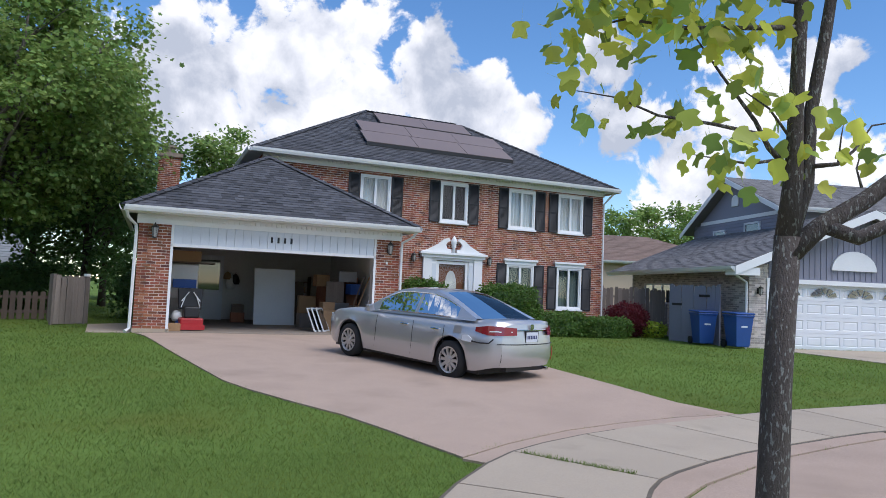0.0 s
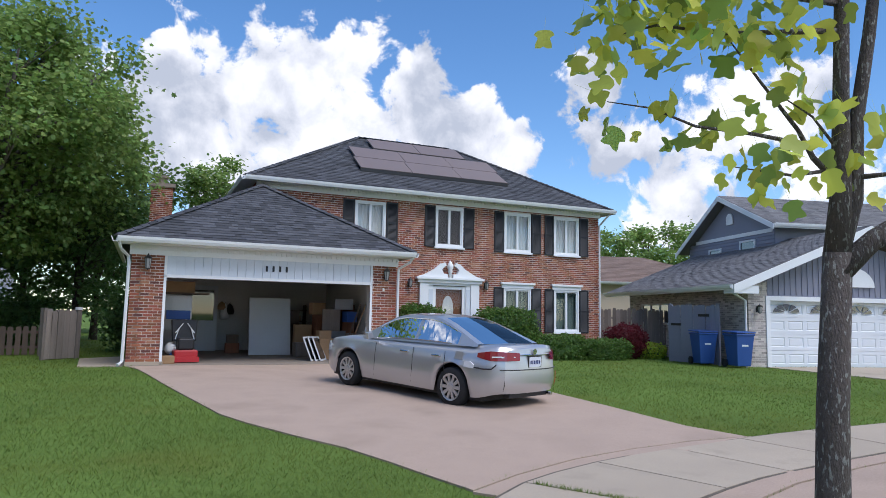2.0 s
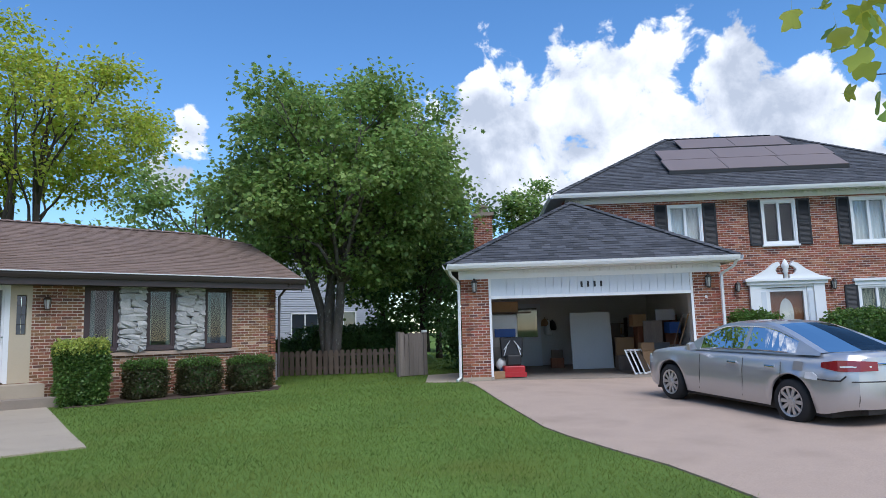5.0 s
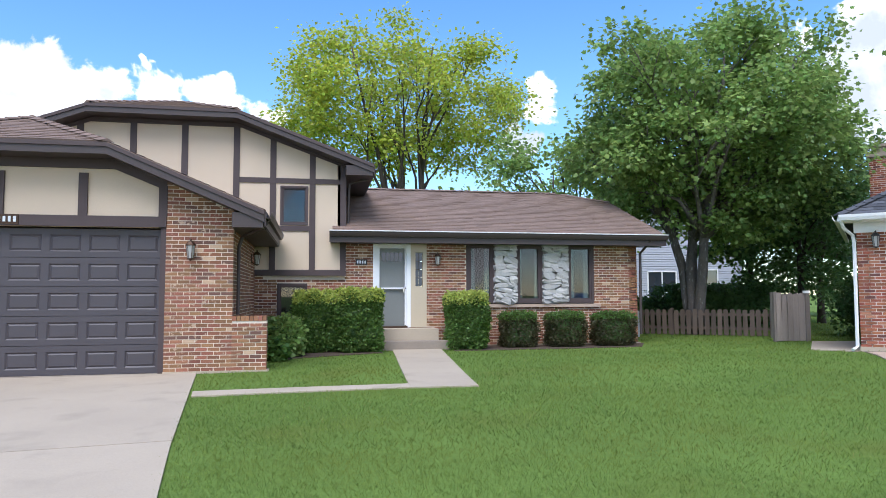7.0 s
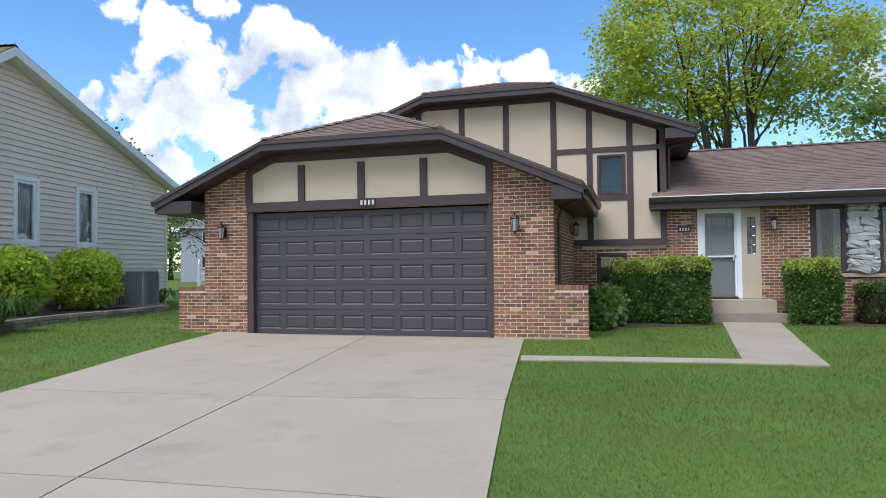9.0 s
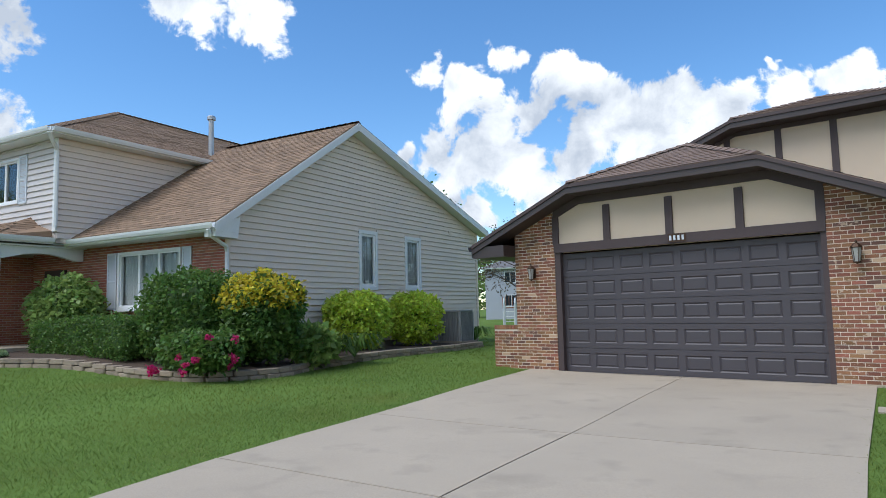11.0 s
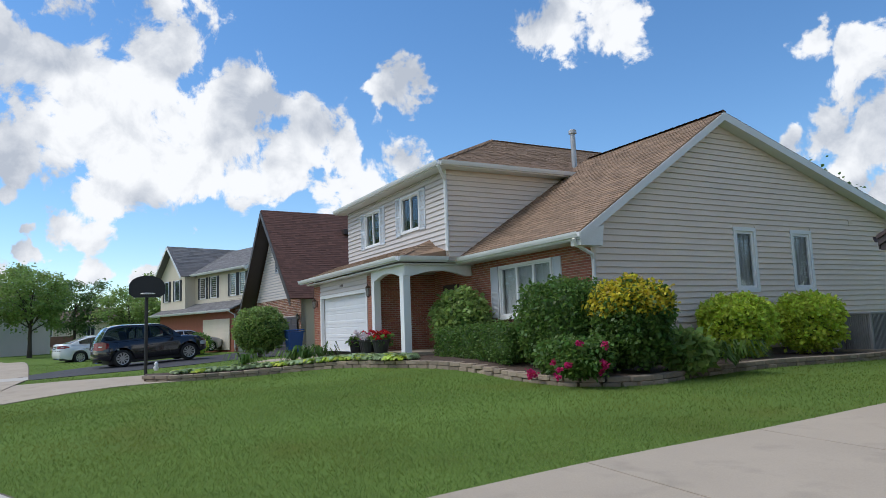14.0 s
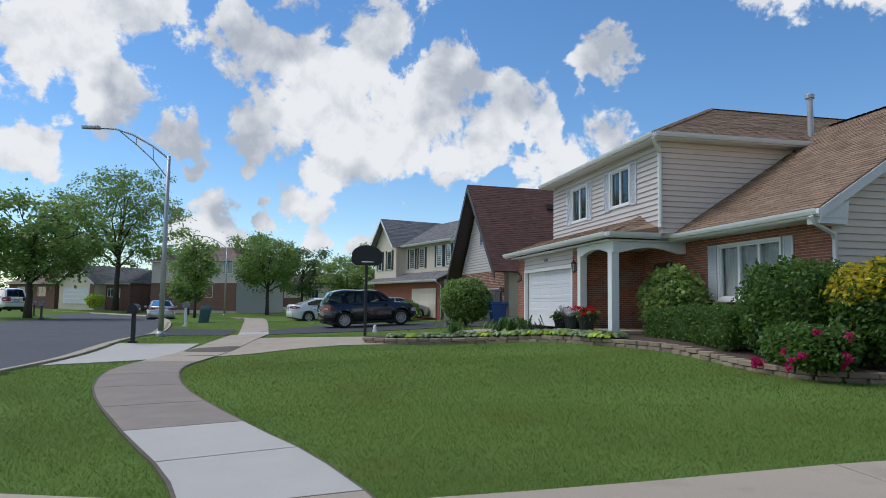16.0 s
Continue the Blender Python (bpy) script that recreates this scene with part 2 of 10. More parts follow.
M["mortar_grey"] = material("grey_mortar", (0.42, 0.35, 0.29), 0.95, vary=0.15, scale=2, fine=60)
M["brick_a"] = material("red_orange_brick", (0.25, 0.083, 0.044), 0.9, vary=0.16, scale=4, fine=60, island=0.36, hue=0.012, bump=0.3, bump_scale=120, odd=(((0.12, 0.045, 0.035), 0.08), ((0.36, 0.16, 0.09), 0.08)))
M["brick_b"] = material("mixed_brown_brick", (0.24, 0.107, 0.057), 0.9, vary=0.18, scale=4, fine=60, island=0.28, hue=0.02, bump=0.3, bump_scale=120, spots=((0.46, 0.33, 0.235), 11, 0.62, 0.67), odd=(((0.50, 0.34, 0.22), 0.05), ((0.14, 0.07, 0.05), 0.08)))
M["brick_b_one"] = material("mixed_brown_brick_piece", (0.24, 0.107, 0.057), 0.9, vary=0.18, scale=4, fine=60, objrand=0.28, hue=0.02, bump=0.3, bump_scale=120, spots=((0.46, 0.33, 0.235), 11, 0.62, 0.67), odd=(((0.50, 0.34, 0.22), 0.05), ((0.14, 0.07, 0.05), 0.08)))
M["brick_c"] = material("plain_red_brick", (0.31, 0.115, 0.068), 0.9, vary=0.15, scale=4, fine=60, island=0.22, hue=0.012, bump=0.3, bump_scale=120)
M["brick_far"] = material("brown_red_brick", (0.19, 0.105, 0.078), 0.92, vary=0.3, scale=1.5, fine=14, stretch=(1, 1, 3))
M["brick_d"] = material("washed_grey_brick", (0.47, 0.42, 0.38), 0.9, vary=0.15, scale=4, fine=60, island=0.4, hue=0.02)
M["shingle_a"] = material("charcoal_shingle", (0.062, 0.064, 0.072), 0.9, vary=0.2, scale=0.8, fine=90, island=0.42, bump=0.4, bump_scale=200)
M["shingle_b"] = material("brown_shingle", (0.195, 0.135, 0.105), 0.92, vary=0.15, scale=0.6, fine=90, island=0.13, bump=0.4, bump_scale=200)
M["shingle_c"] = material("tan_shingle", (0.25, 0.165, 0.105), 0.92, vary=0.15, scale=0.6, fine=90, island=0.26, bump=0.4, bump_scale=200)
M["shingle_e"] = material("red_brown_shingle", (0.115, 0.055, 0.042), 0.92, vary=0.15, scale=0.6, fine=90, island=0.22)
M["shingle_d"] = material("grey_shingle", (0.17, 0.165, 0.165), 0.92, vary=0.15, scale=0.6, fine=90, island=0.25)
M["white"] = material("white_paint", (0.78, 0.79, 0.79), 0.55, vary=0.04, scale=2, fine=30)
M["white_gutter"] = material("white_aluminium", (0.74, 0.75, 0.74), 0.4, vary=0.05, scale=1.5, fine=25)
M["panel_white"] = material("pale_board", (0.62, 0.66, 0.70), 0.6, vary=0.05, scale=2, fine=30)
# one siding in two tones: lifted for the shaded side, greyed for the front
M["siding"] = material("shade_lifted_beige_siding", (0.75, 0.64, 0.54), 0.6, vary=0.05, scale=0.8, fine=20)
M["siding_front"] = material("front_tone_vinyl_siding", (0.57, 0.525, 0.495), 0.6, vary=0.05, scale=0.8, fine=20)
M["siding_grey"] = material("grey_blue_siding", (0.23, 0.235, 0.29), 0.65, vary=0.06, scale=0.8, fine=20)
M["siding_blue"] = material("pale_blue_grey_siding", (0.40, 0.42, 0.47), 0.65, vary=0.06, scale=0.8, fine=20)
M["siding_cream"] = material("cream_siding", (0.70, 0.62, 0.49), 0.65, vary=0.05, scale=0.8, fine=20)
M["stucco"] = material("tan_stucco", (0.58, 0.47, 0.35), 0.95, vary=0.06, scale=1.2, fine=60, bump=0.35, bump_scale=120)
M["timber"] = material("dark_brown_trim", (0.062, 0.043, 0.042), 0.7, vary=0.12, scale=2, fine=40, stretch=(1, 1, 3))
M["gutter_brown"] = material("brown_aluminium", (0.05, 0.036, 0.034), 0.45, vary=0.08, scale=2)
M["door_brown"] = material("dark_brown_garage_paint", (0.060, 0.052, 0.058), 0.5, vary=0.06, scale=1.5, fine=50)
M["shutter"] = material("black_shutter", (0.016, 0.018, 0.022), 0.55, vary=0.1, scale=3)
M["black"] = material("black_metal", (0.015, 0.015, 0.016), 0.45, vary=0.1)
M["bronze"] = material("dark_bronze", (0.07, 0.04, 0.025), 0.5, metal=0.6, vary=0.2, scale=8)
M["solar"] = material("solar_cell_panel", (0.20, 0.155, 0.14), 0.42, vary=0.05, scale=1.0, spec=0.35)
M["solar_edge"] = material("black_panel_edge", (0.008, 0.008, 0.009), 0.4, vary=0.05)
M["stone_white"] = material("white_ledge_stone", (0.36, 0.35, 0.33), 0.9, vary=0.22, scale=6, fine=40, island=0.2, bump=0.8, bump_scale=25, objrand=0.15)
M["stone"] = material("retaining_wall_stone", (0.31, 0.245, 0.18), 0.95, vary=0.2, scale=6, fine=50, objrand=0.25, island=0.2, bump=0.7, bump_scale=45)
M["wood_grey"] = material("weathered_fence_wood", (0.21, 0.175, 0.15), 0.9, vary=0.25, scale=2, fine=30, stretch=(6, 6, 0.6), objrand=0.2)
M["wood_old"] = material("brown_fence_wood", (0.12, 0.085, 0.065), 0.9, vary=0.25, scale=2, fine=30, stretch=(6, 6, 0.6), objrand=0.2)
M["wood_red"] = material("red_brown_fence_wood", (0.22, 0.09, 0.05), 0.9, vary=0.2, scale=2, fine=30, stretch=(6, 6, 0.6), objrand=0.15)
M["bark"] = material("grey_bark", (0.135, 0.115, 0.10), 0.95, vary=0.35, scale=8, fine=60, bump=0.9, bump_scale=55, stretch=(1, 1, 0.35), spots=((0.30, 0.29, 0.25), 16, 0.60, 0.68))
M["bark_fine"] = material("young_tulip_bark", (0.085, 0.070, 0.062), 0.95, vary=0.3, scale=25, fine=140, bump=0.8, bump_scale=190, stretch=(1, 1, 0.4), spots=((0.23, 0.23, 0.21), 95, 0.575, 0.63))
M["bark_dark"] = material("dark_bark", (0.07, 0.055, 0.045), 0.95, vary=0.3, scale=3, fine=30, bump=0.9, bump_scale=18, stretch=(1, 1, 0.3))


def leafy(name, color, vary=0.35, hue=0.02, shine=0.45):
    m = material(name, color, shine, vary=0.15, scale=0.8, fine=6.0, island=vary, hue=hue, spec=0.35)
    n, l = m.node_tree.nodes, m.node_tree.links
    b = n["Principled BSDF"]
    t, mx = n.new("ShaderNodeBsdfTranslucent"), n.new("ShaderNodeMixShader")
    src = b.inputs["Base Color"].links[0].from_socket
    l.new(src, t.inputs["Color"])
    mx.inputs["Fac"].default_value = 0.5
    l.new(b.outputs[0], mx.inputs[1])
    l.new(t.outputs[0], mx.inputs[2])
    l.new(mx.outputs[0], n["Material Output"].inputs["Surface"])
    return m


# light passes through the blades
gn, gl = M["grass"].node_tree.nodes, M["grass"].node_tree.links
gt, gm = gn.new("ShaderNodeBsdfTranslucent"), gn.new("ShaderNodeMixShader")
gl.new(gn["Principled BSDF"].inputs["Base Color"].links[0].from_socket, gt.inputs["Color"])
gm.inputs["Fac"].default_value = 0.5
gl.new(gn["Principled BSDF"].outputs[0], gm.inputs[1])
gl.new(gt.outputs[0], gm.inputs[2])
gl.new(gm.outputs[0], gn["Material Output"].inputs["Surface"])
M["leaf_maple"] = leafy("maple_leaf", (0.25, 0.36, 0.10))
M["leaf_locust"] = leafy("locust_leaf", (0.42, 0.48, 0.066), 0.35, 0.03)
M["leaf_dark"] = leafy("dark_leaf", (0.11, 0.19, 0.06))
M["leaf_tulip"] = leafy("tulip_tree_leaf", (0.62, 0.66, 0.11), 0.30, 0.014)
M["leaf_tulip_dark"] = leafy("mature_tulip_tree_leaf", (0.34, 0.46, 0.10), 0.35, 0.02)
M["leaf_far"] = leafy("far_leaf", (0.22, 0.33, 0.085))
M["leaf_hedge"] = leafy("hedge_leaf", (0.115, 0.205, 0.045), 0.4)
M["leaf_hedge_top"] = leafy("new_hedge_leaf", (0.44, 0.50, 0.11), 0.3)
M["leaf_yellow"] = leafy("golden_shrub_leaf", (0.62, 0.52, 0.045), 0.3)
M["leaf_lime"] = leafy("lime_shrub_leaf", (0.54, 0.66, 0.09), 0.35)
M["leaf_red"] = leafy("barberry_leaf", (0.14, 0.022, 0.03), 0.4, 0.01)
M["leaf_bronze"] = leafy("bronze_boxwood_leaf", (0.085, 0.085, 0.035), 0.45, 0.03)
M["leaf_hosta"] = leafy("hosta_leaf", (0.36, 0.46, 0.24), 0.45)
M["leaf_bare"] = leafy("reddish_leaf", (0.12, 0.09, 0.06), 0.4)
M["petal_pink"] = leafy("magenta_peony_petal", (0.55, 0.03, 0.16), 0.25, 0.01)
M["petal_red"] = leafy("red_geranium_petal", (0.5, 0.02, 0.03), 0.25, 0.01)
M["petal_white"] = leafy("white_petal", (0.75, 0.68, 0.70), 0.15, 0.01)


def glass_material(name, tint, rough=0.02, ior=2.0):
    m = bpy.data.materials.new(name)
    m.use_nodes = True
    n, l = m.node_tree.nodes, m.node_tree.links
    b = n["Principled BSDF"]
    # a thin pane: what lies behind shows, with the gloss of two surfaces over it
    clear, gloss, fres, mx = n.new("ShaderNodeBsdfTransparent"), n.new("ShaderNodeBsdfGlossy"), n.new("ShaderNodeFresnel"), n.new("ShaderNodeMixShader")
    clear.inputs["Color"].default_value, gloss.inputs["Roughness"].default_value, fres.inputs["IOR"].default_value = (*tint, 1), rough, ior
    l.new(fres.outputs[0], mx.inputs["Fac"])
    l.new(clear.outputs[0], mx.inputs[1])
    l.new(gloss.outputs[0], mx.inputs[2])
    n.remove(b)
    l.new(mx.outputs[0], n["Material Output"].inputs["Surface"])
    return m


M["glass"] = glass_material("window_glass", (0.9, 0.95, 0.95), 0.02, 1.8)
M["glass_car"] = glass_material("tinted_car_glass", (0.30, 0.34, 0.33), 0.01, 1.42)
M["cabin"] = material("dark_grey_upholstery", (0.055, 0.055, 0.06), 0.9, vary=0.15, scale=5)
M["glass_dark"] = material("dark_window_pane", (0.03, 0.04, 0.05), 0.03, vary=0.1, spec=1.0, coat=0.5)
M["curtain"] = material("pale_curtain", (0.60, 0.62, 0.64), 0.9, vary=0.12, scale=2, fine=20, stretch=(10, 10, 0.4))
M["curtain_teal"] = material("grey_green_curtain", (0.12, 0.165, 0.165), 0.9, vary=0.25, scale=2, fine=12, stretch=(12, 12, 0.3))
# dark colour stands for the missing light indoors
M["room"] = material("unlit_room_dark", (0.10, 0.10, 0.10), 0.95, vary=0.1)
M["drywall"] = material("garage_drywall", (0.64, 0.63, 0.61), 0.9, vary=0.08, scale=1, fine=20)
M["cardboard"] = material("cardboard", (0.34, 0.21, 0.11), 0.9, vary=0.12, scale=3, fine=30, objrand=0.2)
M["plastic_blue"] = material("blue_plastic", (0.02, 0.075, 0.28), 0.5, vary=0.1, scale=3)
M["plastic_black"] = material("black_plastic", (0.018, 0.018, 0.02), 0.5, vary=0.1, scale=3)
M["red"] = material("red_enamel", (0.42, 0.02, 0.025), 0.4, vary=0.1, scale=3)
M["grey_metal"] = material("galvanised_steel", (0.42, 0.43, 0.44), 0.45, metal=0.7, vary=0.12, scale=4)
M["ac_grey"] = material("grey_cabinet_steel", (0.23, 0.235, 0.245), 0.55, vary=0.08, scale=3)
M["silver"] = material("silver_car_paint", (0.52, 0.52, 0.53), 0.30, metal=0.65, vary=0.02, scale=2, coat=0.9)
M["black_paint"] = material("black_car_paint", (0.008, 0.008, 0.012), 0.2, vary=0.02, coat=1.0)
M["white_paint"] = material("white_car_paint", (0.75, 0.76, 0.77), 0.3, vary=0.02, coat=1.0)
M["rubber"] = material("tyre_rubber", (0.018, 0.018, 0.018), 0.85, vary=0.2, scale=6)
M["alloy"] = material("alloy_wheel", (0.55, 0.55, 0.56), 0.35, metal=0.8, vary=0.05)
M["chrome"] = material("chrome", (0.7, 0.7, 0.72), 0.12, metal=1.0, vary=0.03)
M["tail_red"] = material("red_lamp_lens", (0.22, 0.004, 0.008), 0.15, vary=0.1, coat=0.8)
M["lamp_clear"] = material("clear_lamp_lens", (0.6, 0.62, 0.63), 0.12, vary=0.05, coat=0.8)
M["plate"] = material("plate_white", (0.6, 0.63, 0.7), 0.4, vary=0.05)
M["ink"] = material("dark_blue_ink", (0.02, 0.03, 0.12), 0.5, vary=0.05)
M["cream_door"] = material("cream_door_paint", (0.50, 0.42, 0.30), 0.6, vary=0.04)
M["screen_door"] = material("grey_screen_mesh", (0.17, 0.18, 0.17), 0.5, vary=0.05, spec=0.6)
M["garage_white"] = material("white_garage_door", (0.72, 0.74, 0.76), 0.5, vary=0.04, scale=1.5)
M["green_plastic"] = material("dark_green_plastic", (0.03, 0.09, 0.09), 0.55, vary=0.1)
M["lantern_glass"] = material("frosted_lantern_glass", (0.34, 0.34, 0.32), 0.3, vary=0.08)

# ---- building kit ----
class Shape:
    """Collects faces for one mesh."""

    def __init__(self):
        self.v, self.f = [], []

    def quad(self, *pts):
        i = len(self.v)
        self.v += [tuple(p) for p in pts]
        self.f.append(tuple(range(i, i + len(pts))))
        return self

    def box(self, x0, x1, y0, y1, z0, z1):
        i = len(self.v)
        self.v += [(x, y, z) for z in (z0, z1) for y in (y0, y1) for x in (x0, x1)]
        self.f += [tuple(i + k for k in q) for q in ((0, 2, 3, 1), (4, 5, 7, 6), (0, 1, 5, 4), (2, 6, 7, 3), (0, 4, 6, 2), (1, 3, 7, 5))]
        return self

    def prism(self, pts, off):
        """A polygon of 3D points pushed along off."""
        i, n, o = len(self.v), len(pts), Vector(off)
        self.v += [tuple(p) for p in pts] + [tuple(Vector(p) + o) for p in pts]
        self.f += [tuple(range(i + n - 1, i - 1, -1)), tuple(range(i + n, i + 2 * n))]
        self.f += [(i + k, i + (k + 1) % n, i + n + (k + 1) % n, i + n + k) for k in range(n)]
        return self

    def tube(self, path, radii, sides=8, caps=True):
        """Rings along a path, one radius a point or one for all."""
        path = [Vector(p) for p in path]
        if not hasattr(radii, "__len__"):
            radii = [radii] * len(path)
        start = len(self.v)
        d0 = (path[1] - path[0]).normalized()
        side = d0.orthogonal().normalized()
        for k, p in enumerate(path):
            d = (path[min(k + 1, len(path) - 1)] - path[max(k - 1, 0)]).normalized()
            side = (side - d * side.dot(d)).normalized()
            up = d.cross(side)
            for s in range(sides):
                a = 2 * math.pi * s / sides
                self.v.append(tuple(p + (side * math.cos(a) + up * math.sin(a)) * radii[k]))
        for k in range(len(path) - 1):
            for s in range(sides):
                a, b = start + k * sides + s, start + k * sides + (s + 1) % sides
                self.f.append((a, b, b + sides, a + sides))
        if caps:
            self.f.append(tuple(range(start + sides - 1, start - 1, -1)))
            e = start + (len(path) - 1) * sides
            self.f.append(tuple(range(e, e + sides)))
        return self

    def lathe(self, c, profile, sides=16):
        """Rings of (radius, height) round the z axis through c."""
        s0 = len(self.v)
        for r, h in profile:
            for s in range(sides):
                a = 2 * math.pi * s / sides
                self.v.append((c[0] + r * math.cos(a), c[1] + r * math.sin(a), c[2] + h))
        for k in range(len(profile) - 1):
            for s in range(sides):
                a, b = s0 + k * sides + s, s0 + k * sides + (s + 1) % sides
                self.f.append((a, b, b + sides, a + sides))
        self.f.append(tuple(range(s0 + sides - 1, s0 - 1, -1)))
        e = s0 + (len(profile) - 1) * sides
        self.f.append(tuple(range(e, e + sides)))
        return self

    def weld(self):
        """Joins corners that share a place, so that the mesh is one piece."""
        seen, to = {}, []
        for p in self.v:
            to.append(seen.setdefault(tuple(round(c, 4) for c in p), len(seen)))
        self.v = list(seen)
        self.f = [tuple(to[k] for k in q) for q in self.f]
        return self

    def mesh(self, name, mat, smooth=False):
        me = bpy.data.meshes.new(name)
        me.from_pydata(self.v, [], self.f)
        me.materials.append(mat)
        if smooth:
            me.polygons.foreach_set("use_smooth", [True] * len(me.polygons))
        me.update()
        return me


def part(name, shape, mat, parent, label="", kind="", smooth=False, bevel=0.0):
    """One mesh under a thing or under a part, in the thing's own axes."""
    ob = new(name, shape.mesh(name, mat if not isinstance(mat, str) else M[mat], smooth))
    ob.parent = parent
    if bevel:
        b = ob.modifiers.new("edge", "BEVEL")
        b.width, b.segments, b.limit_method = bevel, 2, "ANGLE"
    return tagged(ob, label, kind=kind)


def thing(name, m, label, category, group="", kind=""):
    ob = new(name)
    ob.matrix_world = m
    ob.empty_display_size = 0.1
    return tagged(ob, label, category, group, kind)


def single(name, shape, mat, label, category, group="", kind="", m=None, smooth=False, bevel=0.0):
    ob = new(name, shape.mesh(name, M[mat] if isinstance(mat, str) else mat, smooth))
    if m is not None:
        ob.matrix_world = m
    if bevel:
        b = ob.modifiers.new("edge", "BEVEL")
        b.width, b.segments, b.limit_method = bevel, 2, "ANGLE"
    return tagged(ob, label, category, group, kind)


def cells(u0, u1, z0, z1, holes):
    """A rectangle less its holes, as rectangles."""
    us = sorted({u0, u1, *[min(max(h[k], u0), u1) for h in holes for k in (0, 1)]})
    zs = sorted({z0, z1, *[min(max(h[k], z0), z1) for h in holes for k in (2, 3)]})
    for a, b in zip(us, us[1:]):
        for c, d in zip(zs, zs[1:]):
            mu, mz = (a + b) / 2, (c + d) / 2
            if b - a > 1e-4 and d - c > 1e-4 and not any(h[0] < mu < h[1] and h[2] < mz < h[3] for h in holes):
                yield a, b, c, d


class Face:
    """A wall's outer face: along(u), up(z), out. Origin and heading in the house's axes."""

    def __init__(self, x, y, heading=0.0):
        self.o, a = Vector((x, y, 0)), radians(heading)
        self.u, self.n = Vector((math.cos(a), math.sin(a), 0)), Vector((math.sin(a), -math.cos(a), 0))

    def at(self, u, z, out=0.0):
        return self.o + self.u * u + self.n * out + Vector((0, 0, z))

    def box(self, shape, u0, u1, z0, z1, o0, o1):
        pts = [self.at(u0, z0, o0), self.at(u1, z0, o0), self.at(u1, z1, o0), self.at(u0, z1, o0)]
        return shape.prism(pts, self.n * (o1 - o0))


def wall(face, u0, u1, z0, z1, holes, parent, mat, thick=0.22, name="wall", label=""):
    """One closed slab with its openings cut through."""
    us = sorted({u0, u1, *[min(max(h[k], u0), u1) for h in holes for k in (0, 1)]})
    zs = sorted({z0, z1, *[min(max(h[k], z0), z1) for h in holes for k in (2, 3)]})
    nu, nz = len(us) - 1, len(zs) - 1
    solid = {(i, j) for i in range(nu) for j in range(nz)
             if not any(h[0] < (us[i] + us[i + 1]) / 2 < h[1] and h[2] < (zs[j] + zs[j + 1]) / 2 < h[3] for h in holes)}
    s = Shape()
    for i, j in sorted(solid):
        a, b, c, d = us[i], us[i + 1], zs[j], zs[j + 1]
        s.quad(face.at(a, c), face.at(b, c), face.at(b, d), face.at(a, d))
        s.quad(face.at(b, c, -thick), face.at(a, c, -thick), face.at(a, d, -thick), face.at(b, d, -thick))
        for ni, nj, p, q in ((i - 1, j, (a, d), (a, c)), (i + 1, j, (b, c), (b, d)), (i, j - 1, (a, c), (b, c)), (i, j + 1, (b, d), (a, d))):
            if (ni, nj) not in solid:
                s.quad(face.at(*q), face.at(*p), face.at(*p, -thick), face.at(*q, -thick))
    return part(name, s.weld(), mat, parent, label)


def bricks(face, u0, u1, z0, z1, holes, parent, mat, top=None, singles=0, single_mat=None, proud=0.005, length=0.203, height=0.0675):
    """Bricks in running bond on a face; those past the singles are one joined part."""
    joint, gap, rnd = 0.013, 0.012, random.Random(int((u1 - u0) * 997 + z1 * 131))
    s, count, row, z = Shape(), 0, 0, z0
    ob0 = None
    while z + height * 0.5 < z1:
        zt = min(z + height - joint, z1)
        u = u0 - (length / 2 if row % 2 else 0)
        while u < u1:
            a, b = max(u, u0), min(u + length - gap, u1)
            u += length
            if b - a < 0.03:
                continue
            spans = [(a, b)]
            for h in holes:
                if h[2] < zt - 0.01 and h[3] > z + 0.01:
                    spans = [q for p in spans for q in ((p[0], min(p[1], h[0])), (max(p[0], h[1]), p[1])) if q[1] - q[0] > 0.025]
            for p, q in spans:
                if top and zt > min(top(p), top(q)):
                    continue
                pr = proud + rnd.uniform(-0.002, 0.002)
                if singles and count < singles and q - p > length - gap - 0.002:
                    if ob0 is None:
                        k = Shape()
                        k.box(0, length - gap, -0.012, 0, 0, height - joint)
                        ob0 = k.mesh("brick", single_mat)
                    ob = new("brick", ob0)
                    ob.parent = parent
                    a_ = math.atan2(face.u.y, face.u.x)
                    ob.matrix_local = Matrix.Translation(face.at(p, z, pr - 0.012)) @ Matrix.Rotation(a_, 4, "Z")
                    count += 1
                else:
                    c = [face.at(p, z, pr), face.at(q, z, pr), face.at(q, zt, pr), face.at(p, zt, pr)]
                    g = [face.at(p, z, -0.004), face.at(q, z, -0.004), face.at(q, zt, -0.004), face.at(p, zt, -0.004)]
                    i = len(s.v)
                    s.v += [tuple(v) for v in c + g]
                    s.f += [(i, i + 1, i + 2, i + 3), (i, i + 4, i + 5, i + 1), (i + 3, i + 2, i + 6, i + 7), (i, i + 3, i + 7, i + 4), (i + 1, i + 5, i + 6, i + 2)]
        z += height
        row += 1
    if s.f:
        return part("brickwork", s, mat, parent, "", "stuff")


